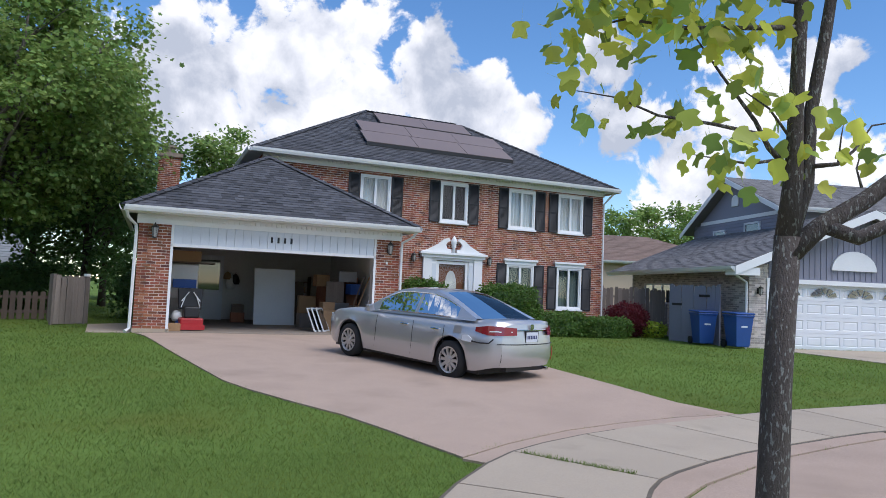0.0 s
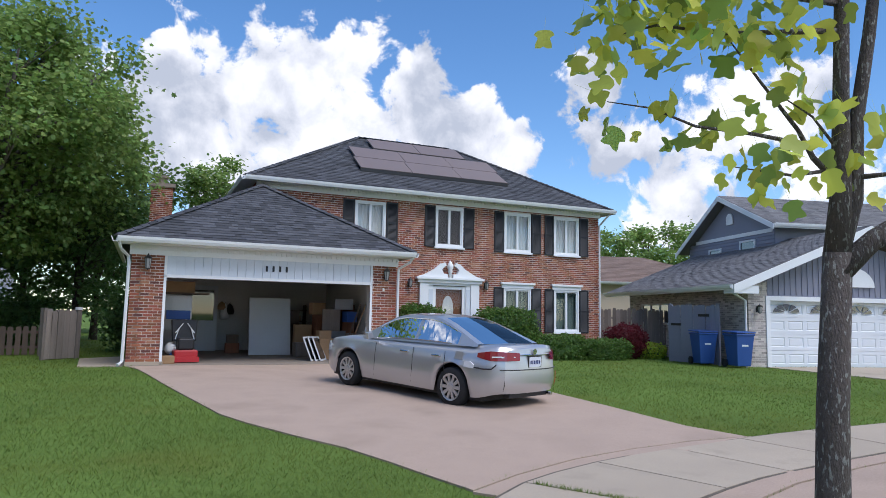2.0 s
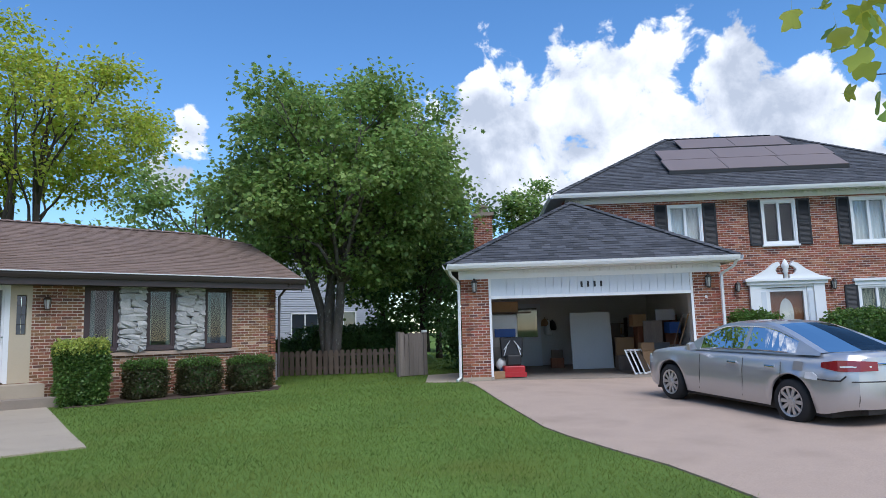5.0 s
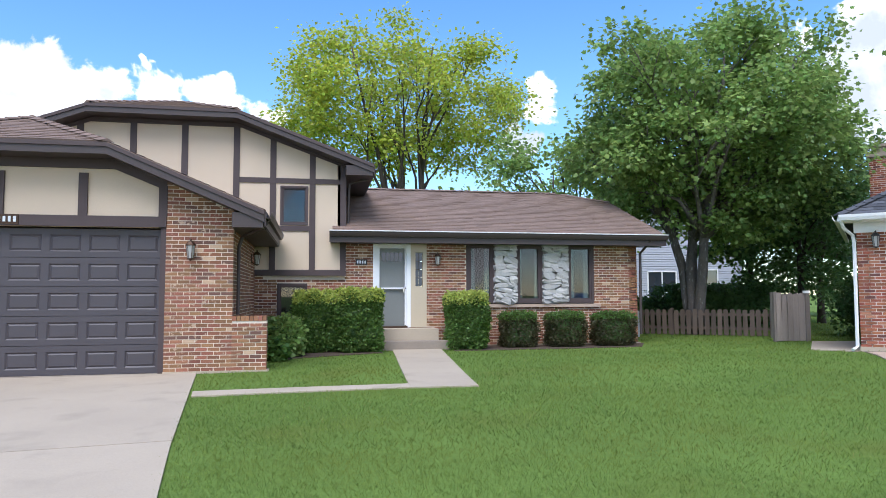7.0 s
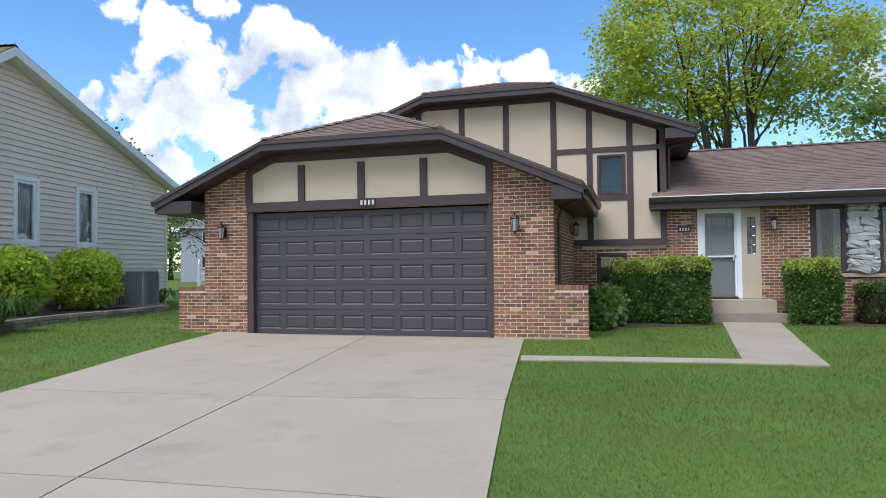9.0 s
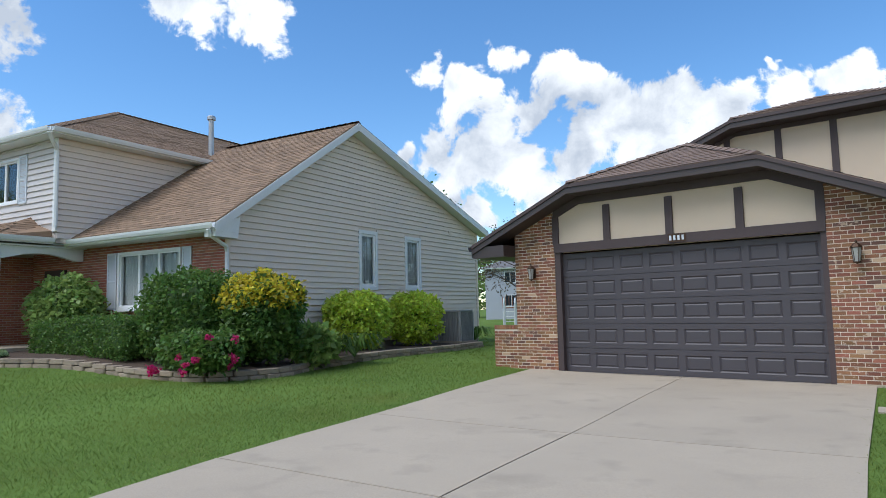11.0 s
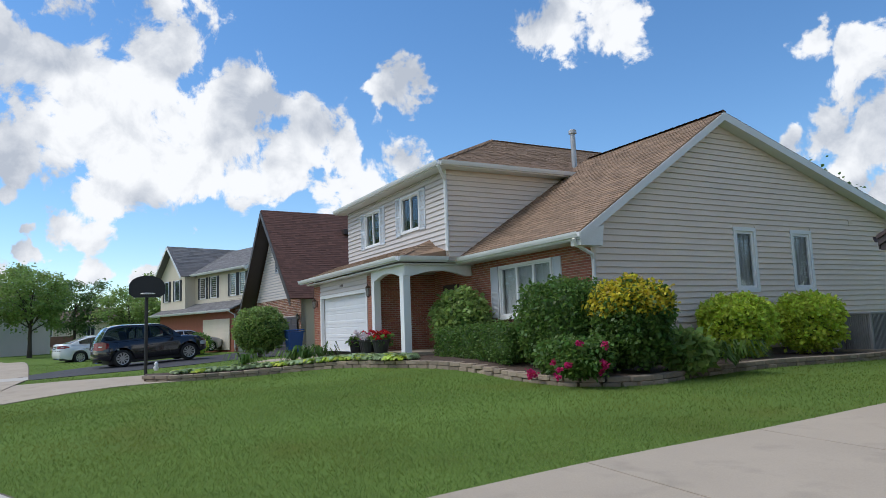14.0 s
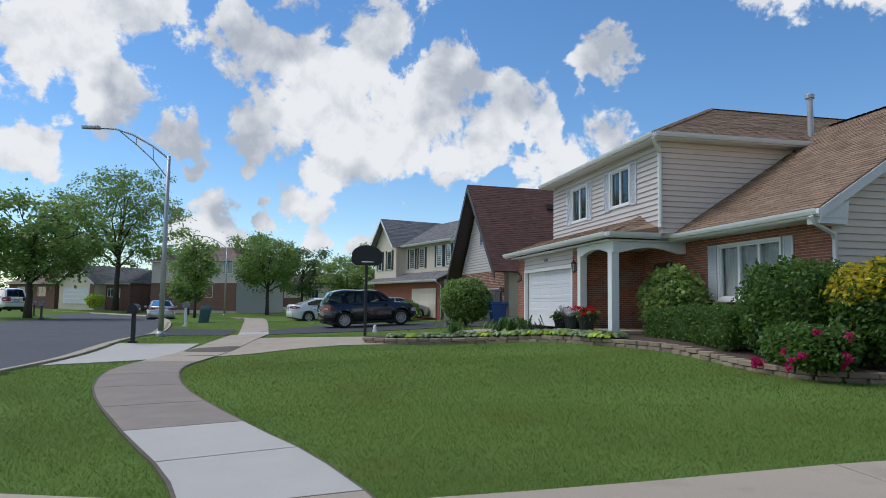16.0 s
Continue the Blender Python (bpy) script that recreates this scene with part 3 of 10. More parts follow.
def siding(face, u0, u1, z0, z1, holes, parent, mat, top=None, lap=0.115, lip=0.026, gap=0.024, name="siding", label=""):
    """Lapped boards: each course leans out at its foot."""
    s, z = Shape(), z0
    while z < z1 - 0.01:
        zt = min(z + lap, z1)
        spans = [(u0, u1)]
        if top:
            lo, hi = top(z, zt)
            spans = [(max(u0, lo), min(u1, hi))]
        for h in holes:
            if h[2] < zt - 0.02 and h[3] > z + 0.02:
                spans = [q for p in spans for q in ((p[0], min(p[1], h[0])), (max(p[0], h[1]), p[1])) if q[1] - q[0] > 0.02]
        for p, q in spans:
            if q - p < 0.03:
                continue
            # the board's foot hangs a little over a recess
            zf = z + gap
            s.quad(face.at(p, zf, lip), face.at(q, zf, lip), face.at(q, zt, 0.006), face.at(p, zt, 0.006))
            s.quad(face.at(p, zf, 0.003), face.at(q, zf, 0.003), face.at(q, zf, lip), face.at(p, zf, lip))
            s.quad(face.at(p, zf, 0.0), face.at(p, zf, lip), face.at(p, zt, 0.006), face.at(p, zt, 0.0))
            s.quad(face.at(q, zf, lip), face.at(q, zf, 0.0), face.at(q, zt, 0.0), face.at(q, zt, 0.006))
        z += lap
    return part(name, s, mat, parent, label)


def roof_plane(pts, parent, mat, name="roof_slope", course=0.14, tab=0.30, thick=0.07, label="", tabs=True):
    """A convex roof slope; the first edge is the eave. Shingles lie on it in courses of tabs."""
    pts = [Vector(p) for p in pts]
    e = (pts[1] - pts[0]).normalized()
    nrm = Vector((0, 0, 0))
    for k in range(len(pts)):
        a, b = pts[k], pts[(k + 1) % len(pts)]
        nrm += a.cross(b)
    nrm.normalize()
    if nrm.z < 0:
        nrm = -nrm
    up = nrm.cross(e)
    if up.z < 0:
        up = -up
    deck = Shape()
    deck.prism(pts, -nrm * thick)
    slope = part(name, deck, mat, parent, label)
    if not tabs:
        return slope
    flat = [((p - pts[0]).dot(e), (p - pts[0]).dot(up)) for p in pts]
    tmax = max(t for _, t in flat)

    def span(t):
        xs = []
        for k in range(len(flat)):
            (s1, t1), (s2, t2) = flat[k], flat[(k + 1) % len(flat)]
            if min(t1, t2) - 1e-6 <= t <= max(t1, t2) + 1e-6:
                if abs(t2 - t1) < 1e-6:
                    xs += [s1, s2]
                else:
                    xs.append(s1 + (s2 - s1) * (t - t1) / (t2 - t1))
        return (min(xs), max(xs)) if xs else None

    s, rnd, t = Shape(), random.Random(int(tmax * 1000)), 0.0
    while t < tmax - 0.02:
        t2 = min(t + course, tmax)
        lo, hi = span(t + 0.001), span(t2 - 0.001)
        if lo and hi:
            x = lo[0] - rnd.uniform(0, tab)
            while x < lo[1]:
                w = tab * rnd.choice((0.5, 0.75, 1.0, 1.3))
                a0, a1 = max(x, lo[0]), min(x + w - 0.006, lo[1])
                b0, b1 = max(x, hi[0]), min(x + w - 0.006, hi[1])
                x += w
                if a1 - a0 < 0.01 and b1 - b0 < 0.01:
                    continue
                a1, b1, b0 = max(a1, a0), max(b1, b0), min(b0, max(b1, b0))
                if a1 <= a0 and b1 <= b0:
                    continue
                lift = rnd.choice((0.011, 0.013, 0.018))
                f = lambda q, tt, h: pts[0] + e * q + up * tt + nrm * h
                s.quad(f(a0, t, lift), f(a1, t, lift), f(b1, t2, 0.004), f(b0, t2, 0.004))
                s.quad(f(a0, t, 0), f(a1, t, 0), f(a1, t, lift), f(a0, t, lift))
        t += course
    part("shingles", s, mat, slope, "", "stuff")
    return slope


def ridge_caps(a, b, parent, mat, step=0.22, width=0.13):
    """Overlapping caps along a hip or ridge."""
    a, b = Vector(a), Vector(b)
    d = (b - a).normalized()
    side = d.cross(Vector((0, 0, 1))).normalized()
    s, n = Shape(), max(1, int((b - a).length / step))
    for k in range(n):
        p, q = a + d * (k * step), a + d * min((k + 1.15) * step, (b - a).length)
        z0, z1 = Vector((0, 0, 0.055)), Vector((0, 0, 0.035))
        dn = Vector((0, 0, -0.055))
        s.quad(p + z0, q + z1, q + z1 + dn + side * width, p + z0 + dn + side * width)
        s.quad(p + z0, q + z1, q + z1 + dn - side * width, p + z0 + dn - side * width)
        s.quad(p + z0 + dn + side * width, p + z0, p + z0 + dn - side * width)
    return part("ridge_cap", s, mat, parent, "", "stuff")


def gutter(a, b, out, parent, mat="white_gutter", size=0.11, fascia=0.16):
    """A fascia board with an open gutter on it from a to b; out points away from the house."""
    a, b, o = Vector(a), Vector(b), Vector(out).normalized()
    up = Vector((0, 0, 1))
    s = Shape()
    s.prism([a - up * fascia, a - up * fascia + o * 0.02, a + o * 0.02, a], b - a)
    fas = part("fascia", s, mat, parent)
    g = Shape()
    prof = [(0.022, 0), (0.022, -size), (size * 0.75, -size), (size, -size * 0.45), (size * 1.08, 0), (size * 1.0, 0), (size * 0.93, -size * 0.42), (size * 0.7, -size * 0.93), (0.032, -size * 0.93), (0.032, 0)]
    g.prism([a + o * x + up * z for x, z in prof], b - a)
    part("gutter", g, mat, parent)
    return fas


def downpipe(path, parent, mat="white_gutter", w=0.038):
    part("downpipe", Shape().tube(path, w, 6), mat, parent)


def window(parent, face, u0, u1, z0, z1, lights=2, frame=0.055, mat="white", curtain="curtain", sill=True, proud=0.03, depth=0.10, slide=True, gap=0.0):
    """A window unit in a hole: frame, sashes, panes and what hangs behind."""
    s = Shape()
    for a, b, c, d in ((u0, u1, z0, z0 + frame), (u0, u1, z1 - frame, z1), (u0, u0 + frame, z0 + frame, z1 - frame), (u1 - frame, u1, z0 + frame, z1 - frame)):
        face.box(s, a, b, c, d, -depth, proud)
    win = part("window", s, mat, parent, bevel=0.004)
    w = (u1 - u0 - 2 * frame) / lights
    for k in range(lights):
        a, b, c, d, st = u0 + frame + w * k, u0 + frame + w * (k + 1), z0 + frame, z1 - frame, frame * 0.62
        q = Shape()
        for e in ((a, b, c, c + st), (a, b, d - st, d), (a, a + st, c + st, d - st), (b - st, b, c + st, d - st)):
            face.box(q, *e, -0.06, 0.008)
        part("sash", q, mat, win)
        p = part("pane", Shape().quad(face.at(a + st, c + st, -0.03), face.at(b - st, c + st, -0.03), face.at(b - st, d - st, -0.03), face.at(a + st, d - st, -0.03)), "glass", win)
        p.visible_shadow = False
    back = Shape()
    if curtain:
        n = max(6, int((u1 - u0) / 0.06))
        for k in range(n):
            a, b = u0 + (u1 - u0) * k / n, u0 + (u1 - u0) * (k + 1) / n
            if gap and abs((a + b) / 2 - (u0 + u1) / 2) < gap * (u1 - u0) / 2:
                continue
            oa, ob_ = -0.115 - 0.025 * (k % 2), -0.115 - 0.025 * ((k + 1) % 2)
            back.quad(face.at(a, z0, oa), face.at(b, z0, ob_), face.at(b, z1, ob_), face.at(a, z1, oa))
        part("curtain", back, curtain, win)
    # added dark box: shuts out light from the open house, stands for a room
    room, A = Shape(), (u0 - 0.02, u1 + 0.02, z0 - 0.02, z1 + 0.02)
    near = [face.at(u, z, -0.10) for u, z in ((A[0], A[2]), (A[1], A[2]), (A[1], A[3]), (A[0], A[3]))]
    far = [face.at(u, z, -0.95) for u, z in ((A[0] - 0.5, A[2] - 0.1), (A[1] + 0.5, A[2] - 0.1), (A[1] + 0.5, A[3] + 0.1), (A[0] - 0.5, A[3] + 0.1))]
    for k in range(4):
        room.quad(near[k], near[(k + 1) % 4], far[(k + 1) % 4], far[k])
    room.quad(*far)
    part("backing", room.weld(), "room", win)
    if sill:
        q = Shape()
        face.box(q, u0 - 0.04, u1 + 0.04, z0 - 0.055, z0, -0.02, proud + 0.05)
        part("sill", q, mat, win)
    return win


def shutter(parent, face, u0, u1, z0, z1, mat="shutter"):
    s = Shape()
    st = 0.045
    for a, b, c, d in ((u0, u1, z0, z0 + st), (u0, u1, z1 - st, z1), (u0, u0 + st, z0, z1), (u1 - st, u1, z0, z1), (u0, u1, (z0 + z1) / 2 - st / 2, (z0 + z1) / 2 + st / 2)):
        face.box(s, a, b, c, d, 0.013, 0.045)
    ob = part("shutter", s, mat, parent)
    z, q = z0 + st, Shape()
    while z < z1 - st:
        q.quad(face.at(u0 + st, z, 0.042), face.at(u1 - st, z, 0.042), face.at(u1 - st, z + 0.045, 0.018), face.at(u0 + st, z + 0.045, 0.018))
        z += 0.036
    part("louvres", q, mat, ob)
    return ob


def lantern(parent, face, u, z, h=0.34, mat="black"):
    """A carriage lantern: back plate and arm, a hipped cap with a finial, tapered panes between bars."""
    s = Shape()
    face.box(s, u - 0.045, u + 0.045, z - h * 0.30, z + h * 0.30, 0.0, 0.022)
    ob = part("wall_lantern", s, mat, parent, "small wall lantern with frosted panes", bevel=0.008)
    c = face.at(u, z, 0.13)
    part("arm", Shape().tube([face.at(u, z - h * 0.2, 0.02), face.at(u, z - h * 0.34, 0.07), face.at(u, z - h * 0.40, 0.13)], 0.012, 6), mat, ob)
    part("cap", Shape().lathe(c, [(0.085, h * 0.24), (0.088, h * 0.27), (0.045, h * 0.42), (0.014, h * 0.46), (0.020, h * 0.52), (0.004, h * 0.58)], 6), mat, ob)
    part("foot", Shape().lathe(c, [(0.012, -h * 0.47), (0.02, -h * 0.43), (0.052, -h * 0.40), (0.052, -h * 0.36)], 6), mat, ob)
    part("lamp_glass", Shape().lathe(c, [(0.046, -h * 0.36), (0.072, h * 0.24)], 6), "lantern_glass", ob)
    for k in range(6):
        a = math.pi * k / 3
        d = Vector((math.cos(a), math.sin(a), 0))
        part("bar", Shape().tube([c + d * 0.048 + Vector((0, 0, -h * 0.37)), c + d * 0.074 + Vector((0, 0, h * 0.25))], 0.006, 4), mat, ob)
    return ob


def panel_door(parent, face, u0, u1, z0, z1, rows, cols, mat, recess=0.02, out=-0.12, label=""):
    """A sectional garage door: each section a part, with raised panels."""
    door = part("garage_door", Shape().prism([face.at(u0, z0, out - 0.05), face.at(u1, z0, out - 0.05), face.at(u1, z1, out - 0.05), face.at(u0, z1, out - 0.05)], face.n * 0.01), mat, parent, label)
    h, w = (z1 - z0) / rows, (u1 - u0) / cols
    for r in range(rows):
        s = Shape()
        a, b = z0 + r * h + 0.004, z0 + (r + 1) * h - 0.004
        holes = [(u0 + c * w + 0.06, u0 + (c + 1) * w - 0.06, a + h * 0.2, b - h * 0.2) for c in range(cols)]
        for p, q, y, z in cells(u0, u1, a, b, holes):
            s.quad(face.at(p, y, out), face.at(q, y, out), face.at(q, z, out), face.at(p, z, out))
        for (p, y), (q, z) in (((u0, a), (u1, a)), ((u1, a), (u1, b)), ((u1, b), (u0, b)), ((u0, b), (u0, a))):
            s.quad(face.at(q, z, out), face.at(p, y, out), face.at(p, y, out - 0.038), face.at(q, z, out - 0.038))
        for p, q, y, z in holes:
            i1, i2 = 0.025, 0.05
            ring = [(p, y, -0.0), (p + i1, y + i1, -recess), (p + i2, y + i2, -recess * 0.35)]
            for (pa, ya, oa), (pb, yb, ob_) in zip(ring, ring[1:]):
                qa, za, qb, zb = q - (pa - p), z - (ya - y), q - (pb - p), z - (yb - y)
                A = [face.at(pa, ya, out + oa), face.at(qa, ya, out + oa), face.at(qa, za, out + oa), face.at(pa, za, out + oa)]
                B = [face.at(pb, yb, out + ob_), face.at(qb, yb, out + ob_), face.at(qb, zb, out + ob_), face.at(pb, zb, out + ob_)]
                for k in range(4):
                    s.quad(A[k], A[(k + 1) % 4], B[(k + 1) % 4], B[k])
            s.quad(face.at(p + i2, y + i2, out - recess * 0.35), face.at(q - i2, y + i2, out - recess * 0.35), face.at(q - i2, z - i2, out - recess * 0.35), face.at(p + i2, z - i2, out - recess * 0.35))
        part("panel", s.weld(), mat, door)
    return door


# ---- lie of the land ----
ANCHORS = [(-2.5, -0.5, 0.0), (-2.5, -5.8, -0.03), (4.8, -2.6, 0.03), (10.8, 4.2, 0.06), (4, 3.5, 0.08), (14.4, -0.5, 0.12), (18, -4, 0.12), (20, -10, 0.04),
           (26, -12.5, 0.0), (27, -17, 0.0), (8.4, -10.4, -0.10), (11, -12, -0.12), (2.5, -12, -0.12), (-3.7, -13, -0.1), (-6, -14.5, -0.1), (-16, -18.5, -0.15),
           (-28, -20, -0.15)] + [(-19.3, -13, 0.06), (-10.8, -4.9, 0.12), (-12.3, 4.6, 0.1), (-9.3, -3.8, 0.1), (-25, -10, 0.42), (-22, -11.5, 0.2), (-19, -6, 0.45), (-14, -3.8, 0.5),
           (12.7, -8.0, -0.06), (13.7, -5.5, 0.05), (15.0, -6.5, 0.03), (-22.3, -14.5, 0.1), (-29, -16, 0.16), (-30, -13.5, 0.32), (-33, -9, 0.5), (-40, -13, 0.2), (-60, -25, -0.15), (-60, -50, -0.2), (60, 0, 0), (0, 60, 0.2), (-30, 30, 0.2), (30, 30, 0.1), (0, -60, -0.2), (60, -40, 0), (-90, 0, 0)]


def gz(x, y):
    num = den = 0.0
    for a, b, c in ANCHORS:
        w = 1.0 / ((x - a) ** 2 + (y - b) ** 2 + 2.0) ** 1.6
        num += w * c
        den += w
    return num / den


def drape(name, poly, mat, lift=0.02, thick=0.12, step=1.0, label="", parent=None, kind="structure", category=""):
    """A slab laid over the ground: the polygon cut to a grid, its top raised by lift."""
    bm = bmesh.new()
    vs = [bm.verts.new((x, y, 0)) for x, y in poly]
    bm.faces.new(vs)
    xs, ys = [p[0] for p in poly], [p[1] for p in poly]
    if step:
        for axis, lo, hi in ((0, min(xs), max(xs)), (1, min(ys), max(ys))):
            n = int((hi - lo) / step)
            for k in range(1, n + 1):
                co, no = [0, 0, 0], [0, 0, 0]
                co[axis], no[axis] = lo + (hi - lo) * k / (n + 1), 1
                bmesh.ops.bisect_plane(bm, geom=bm.verts[:] + bm.edges[:] + bm.faces[:], plane_co=co, plane_no=no)
    bmesh.ops.recalc_face_normals(bm, faces=bm.faces[:])
    if sum(f.normal.z for f in bm.faces) < 0:
        bmesh.ops.reverse_faces(bm, faces=bm.faces[:])
    got = bmesh.ops.extrude_face_region(bm, geom=bm.faces[:])
    top = [g for g in got["geom"] if isinstance(g, bmesh.types.BMVert)]
    tops = set(top)
    for v in bm.verts:
        v.co.z = gz(v.co.x, v.co.y) + (lift if v in tops else lift - thick)
    bmesh.ops.recalc_face_normals(bm, faces=bm.faces[:])
    me = bpy.data.meshes.new(name)
    bm.to_mesh(me)
    bm.free()
    me.materials.append(M[mat])
    ob = new(name, me)
    ob.parent = parent
    return tagged(ob, label, category, kind=kind)


def inside(x, y, poly):
    c, n = False, len(poly)
    for i in range(n):
        (x1, y1), (x2, y2) = poly[i], poly[i - 1]
        if (y1 > y) != (y2 > y) and x < (x2 - x1) * (y - y1) / (y2 - y1) + x1:
            c = not c
    return c


def ribbon(points, width):
    """The two edges of a path of that width along smooth points."""
    pts = []
    P = [Vector((*p, 0)) for p in points]
    for k in range(len(P) - 1):
        p0, p1, p2, p3 = P[max(k - 1, 0)], P[k], P[k + 1], P[min(k + 2, len(P) - 1)]
        n = max(2, int((p2 - p1).length / 0.8))
        for i in range(n):
            t = i / n
            pts.append(0.5 * ((2 * p1) + (p2 - p0) * t + (2 * p0 - 5 * p1 + 4 * p2 - p3) * t * t + (3 * p1 - p0 - 3 * p2 + p3) * t ** 3))
    pts.append(P[-1])
    left, right = [], []
    for k, p in enumerate(pts):
        d = (pts[min(k + 1, len(pts) - 1)] - pts[max(k - 1, 0)]).normalized()
        s = Vector((-d.y, d.x, 0)) * width / 2
        left.append((p.x + s.x, p.y + s.y))
        right.append((p.x - s.x, p.y - s.y))
    return left, right

# ---- ground, road, walks and drives ----
DRIVE_B = [(-5.75, -0.02), (-4.95, -3.4), (-4.25, -6.7), (-3.7, -8.8), (-3.2, -10.6), (-2.75, -12.6), (2.2, -11.4), (1.75, -9.2), (1.5, -7.5), (1.2, -5.5), (0.85, -2.4), (0.55, -0.02)]
DRIVE_A = [(14.45, -0.35), (13.75, 0.1), (13.4, -0.55), (10.98, -4.16), (9.9, -5.8), (9.58, -6.5), (9.23, -7.5), (9.0, -8.28), (8.65, -9.0), (8.3, -9.62), (8.04, -10.08), (8.75, -10.24), (9.69, -10.57), (10.58, -11.02), (11.44, -11.58), (12.16, -12.25), (12.6, -11.5), (14.9, -9.1), (18.6, -4.25), (17.9, -3.6)]
KERB_A = [(7.98, -10.10), (8.74, -10.27), (9.68, -10.60), (10.57, -11.05), (11.43, -11.61), (12.16, -12.28), (12.2, -12.6), (11.2, -12.0), (10.26, -11.4), (9.26, -10.91), (8.45, -10.64), (7.93, -10.52)]
KERB_A2 = [(7.53, -11.45), (8.42, -11.63), (9.84, -12.20), (10.98, -12.90), (11.97, -13.62), (11.75, -13.97), (10.75, -13.27), (9.64, -12.59), (8.28, -12.02), (7.42, -11.80)]
APRON_A = [(7.40, -11.83), (8.27, -12.05), (9.63, -12.62), (10.74, -13.30), (11.72, -14.0), (11.6, -18.6), (5.0, -17.2)]
DRIVE_C = [(-19.9, -7.4), (-18.9, -13.0), (-17.2, -16.6), (-15.8, -18.0), (-21.0, -18.6), (-22.1, -15.2), (-23.6, -11.5), (-25.0, -8.3)]
APRON_C = [(-14.9, -19.0), (-12.4, -20.5), (-19.2, -21.9), (-19.5, -19.5)]
DRIVE_D = [(25.2, -13.1), (28.6, -18.0), (21.5, -24.0), (17.5, -19.5)]
DRIVE_E = [(-26.4, -11), (-25.6, -14.8), (-24.2, -18.4), (-30.5, -19.8), (-32.5, -16.5), (-33.2, -12), (-33.6, -8.6), (-28.6, -7.4)]
APRON_E = [(-23.8, -20.2), (-24.0, -22.7), (-30.5, -24.5), (-30.6, -21.4)]
WALK_B1 = [(0.86, -2.28), (3.85, -2.22), (3.85, -2.62), (0.92, -2.74)]
WALK_B2 = [(3.85, -2.22), (3.85, -2.62), (4.80, -2.66), (5.36, 3.25), (4.24, 3.25)]
PATH_A = [(13.75, 0.25), (13.2, 1.0), (15.2, 3.4), (16.4, 3.2), (14.6, 1.1)]
ROAD = [(-120, -104), (-78, -56), (-70, -46), (-60, -37.2), (-51, -33.2), (-36.8, -27.0), (-27, -23.7), (-18.5, -22.0), (-13.7, -21.0), (-8, -19.9), (-2, -18.5), (4, -17.2), (8, -17.4), (12, -19), (16, -23), (18, -30),
        (14, -40), (4, -45), (-10, -44), (-25, -38), (-42, -36.3), (-52, -40.8), (-62, -49), (-72, -60), (-110, -112)]
SIDEWALK = [(-58, -28.8), (-45, -24.2), (-28.8, -20.1), (-22, -18.75), (-16, -18.55), (-12.3, -18.1), (-8.9, -16.95), (-5.6, -15.05), (-3.5, -13.75), (-1.0, -12.75), (2.5, -12.0), (5.2, -11.40), (6.6, -11.08), (7.9, -11.00), (8.75, -11.17), (9.98, -11.72), (11.0, -12.35), (12.1, -13.12), (13.3, -14.25), (17, -17.9), (22, -23)]


def build_ground():
    xs = np.unique(np.concatenate([np.linspace(-400, -60, 12), np.linspace(-60, -30, 20), np.linspace(-30, 32, 110), np.linspace(32, 80, 20), np.linspace(80, 500, 10)]))
    ys = np.unique(np.concatenate([np.linspace(-500, -60, 12), np.linspace(-60, -25, 20), np.linspace(-25, 20, 90), np.linspace(20, 80, 20), np.linspace(80, 500, 10)]))
    s = Shape()
    s.v = [(x, y, gz(x, y) - (0.3 if inside(x, y, ROAD) else 0.0)) for y in ys for x in xs]
    n = len(xs)
    s.f = [(j * n + i, j * n + i + 1, (j + 1) * n + i + 1, (j + 1) * n + i) for j in range(len(ys) - 1) for i in range(n - 1)]
    single("ground", s, "grass_soil", "mown green lawn with paler dry patches", "lawn", kind="structure", smooth=True)


build_ground()
LEFT, RIGHT = ribbon(SIDEWALK, 1.32)


def slab(name, poly, mat, label, category="pavement", **k):
    return drape(name, poly, mat, label=label, category=category, **k)


def shrink(poly, d):
    c = (sum(p[0] for p in poly) / len(poly), sum(p[1] for p in poly) / len(poly))
    out = []
    for x, y in poly:
        v = Vector((c[0] - x, c[1] - y))
        v = v.normalized() * d * 1.3
        out.append((x + v.x, y + v.y))
    return out


road = slab("road", ROAD, "asphalt", "grey worn asphalt street bending into a turning circle", "road", lift=-0.06, thick=0.1, step=4.0)


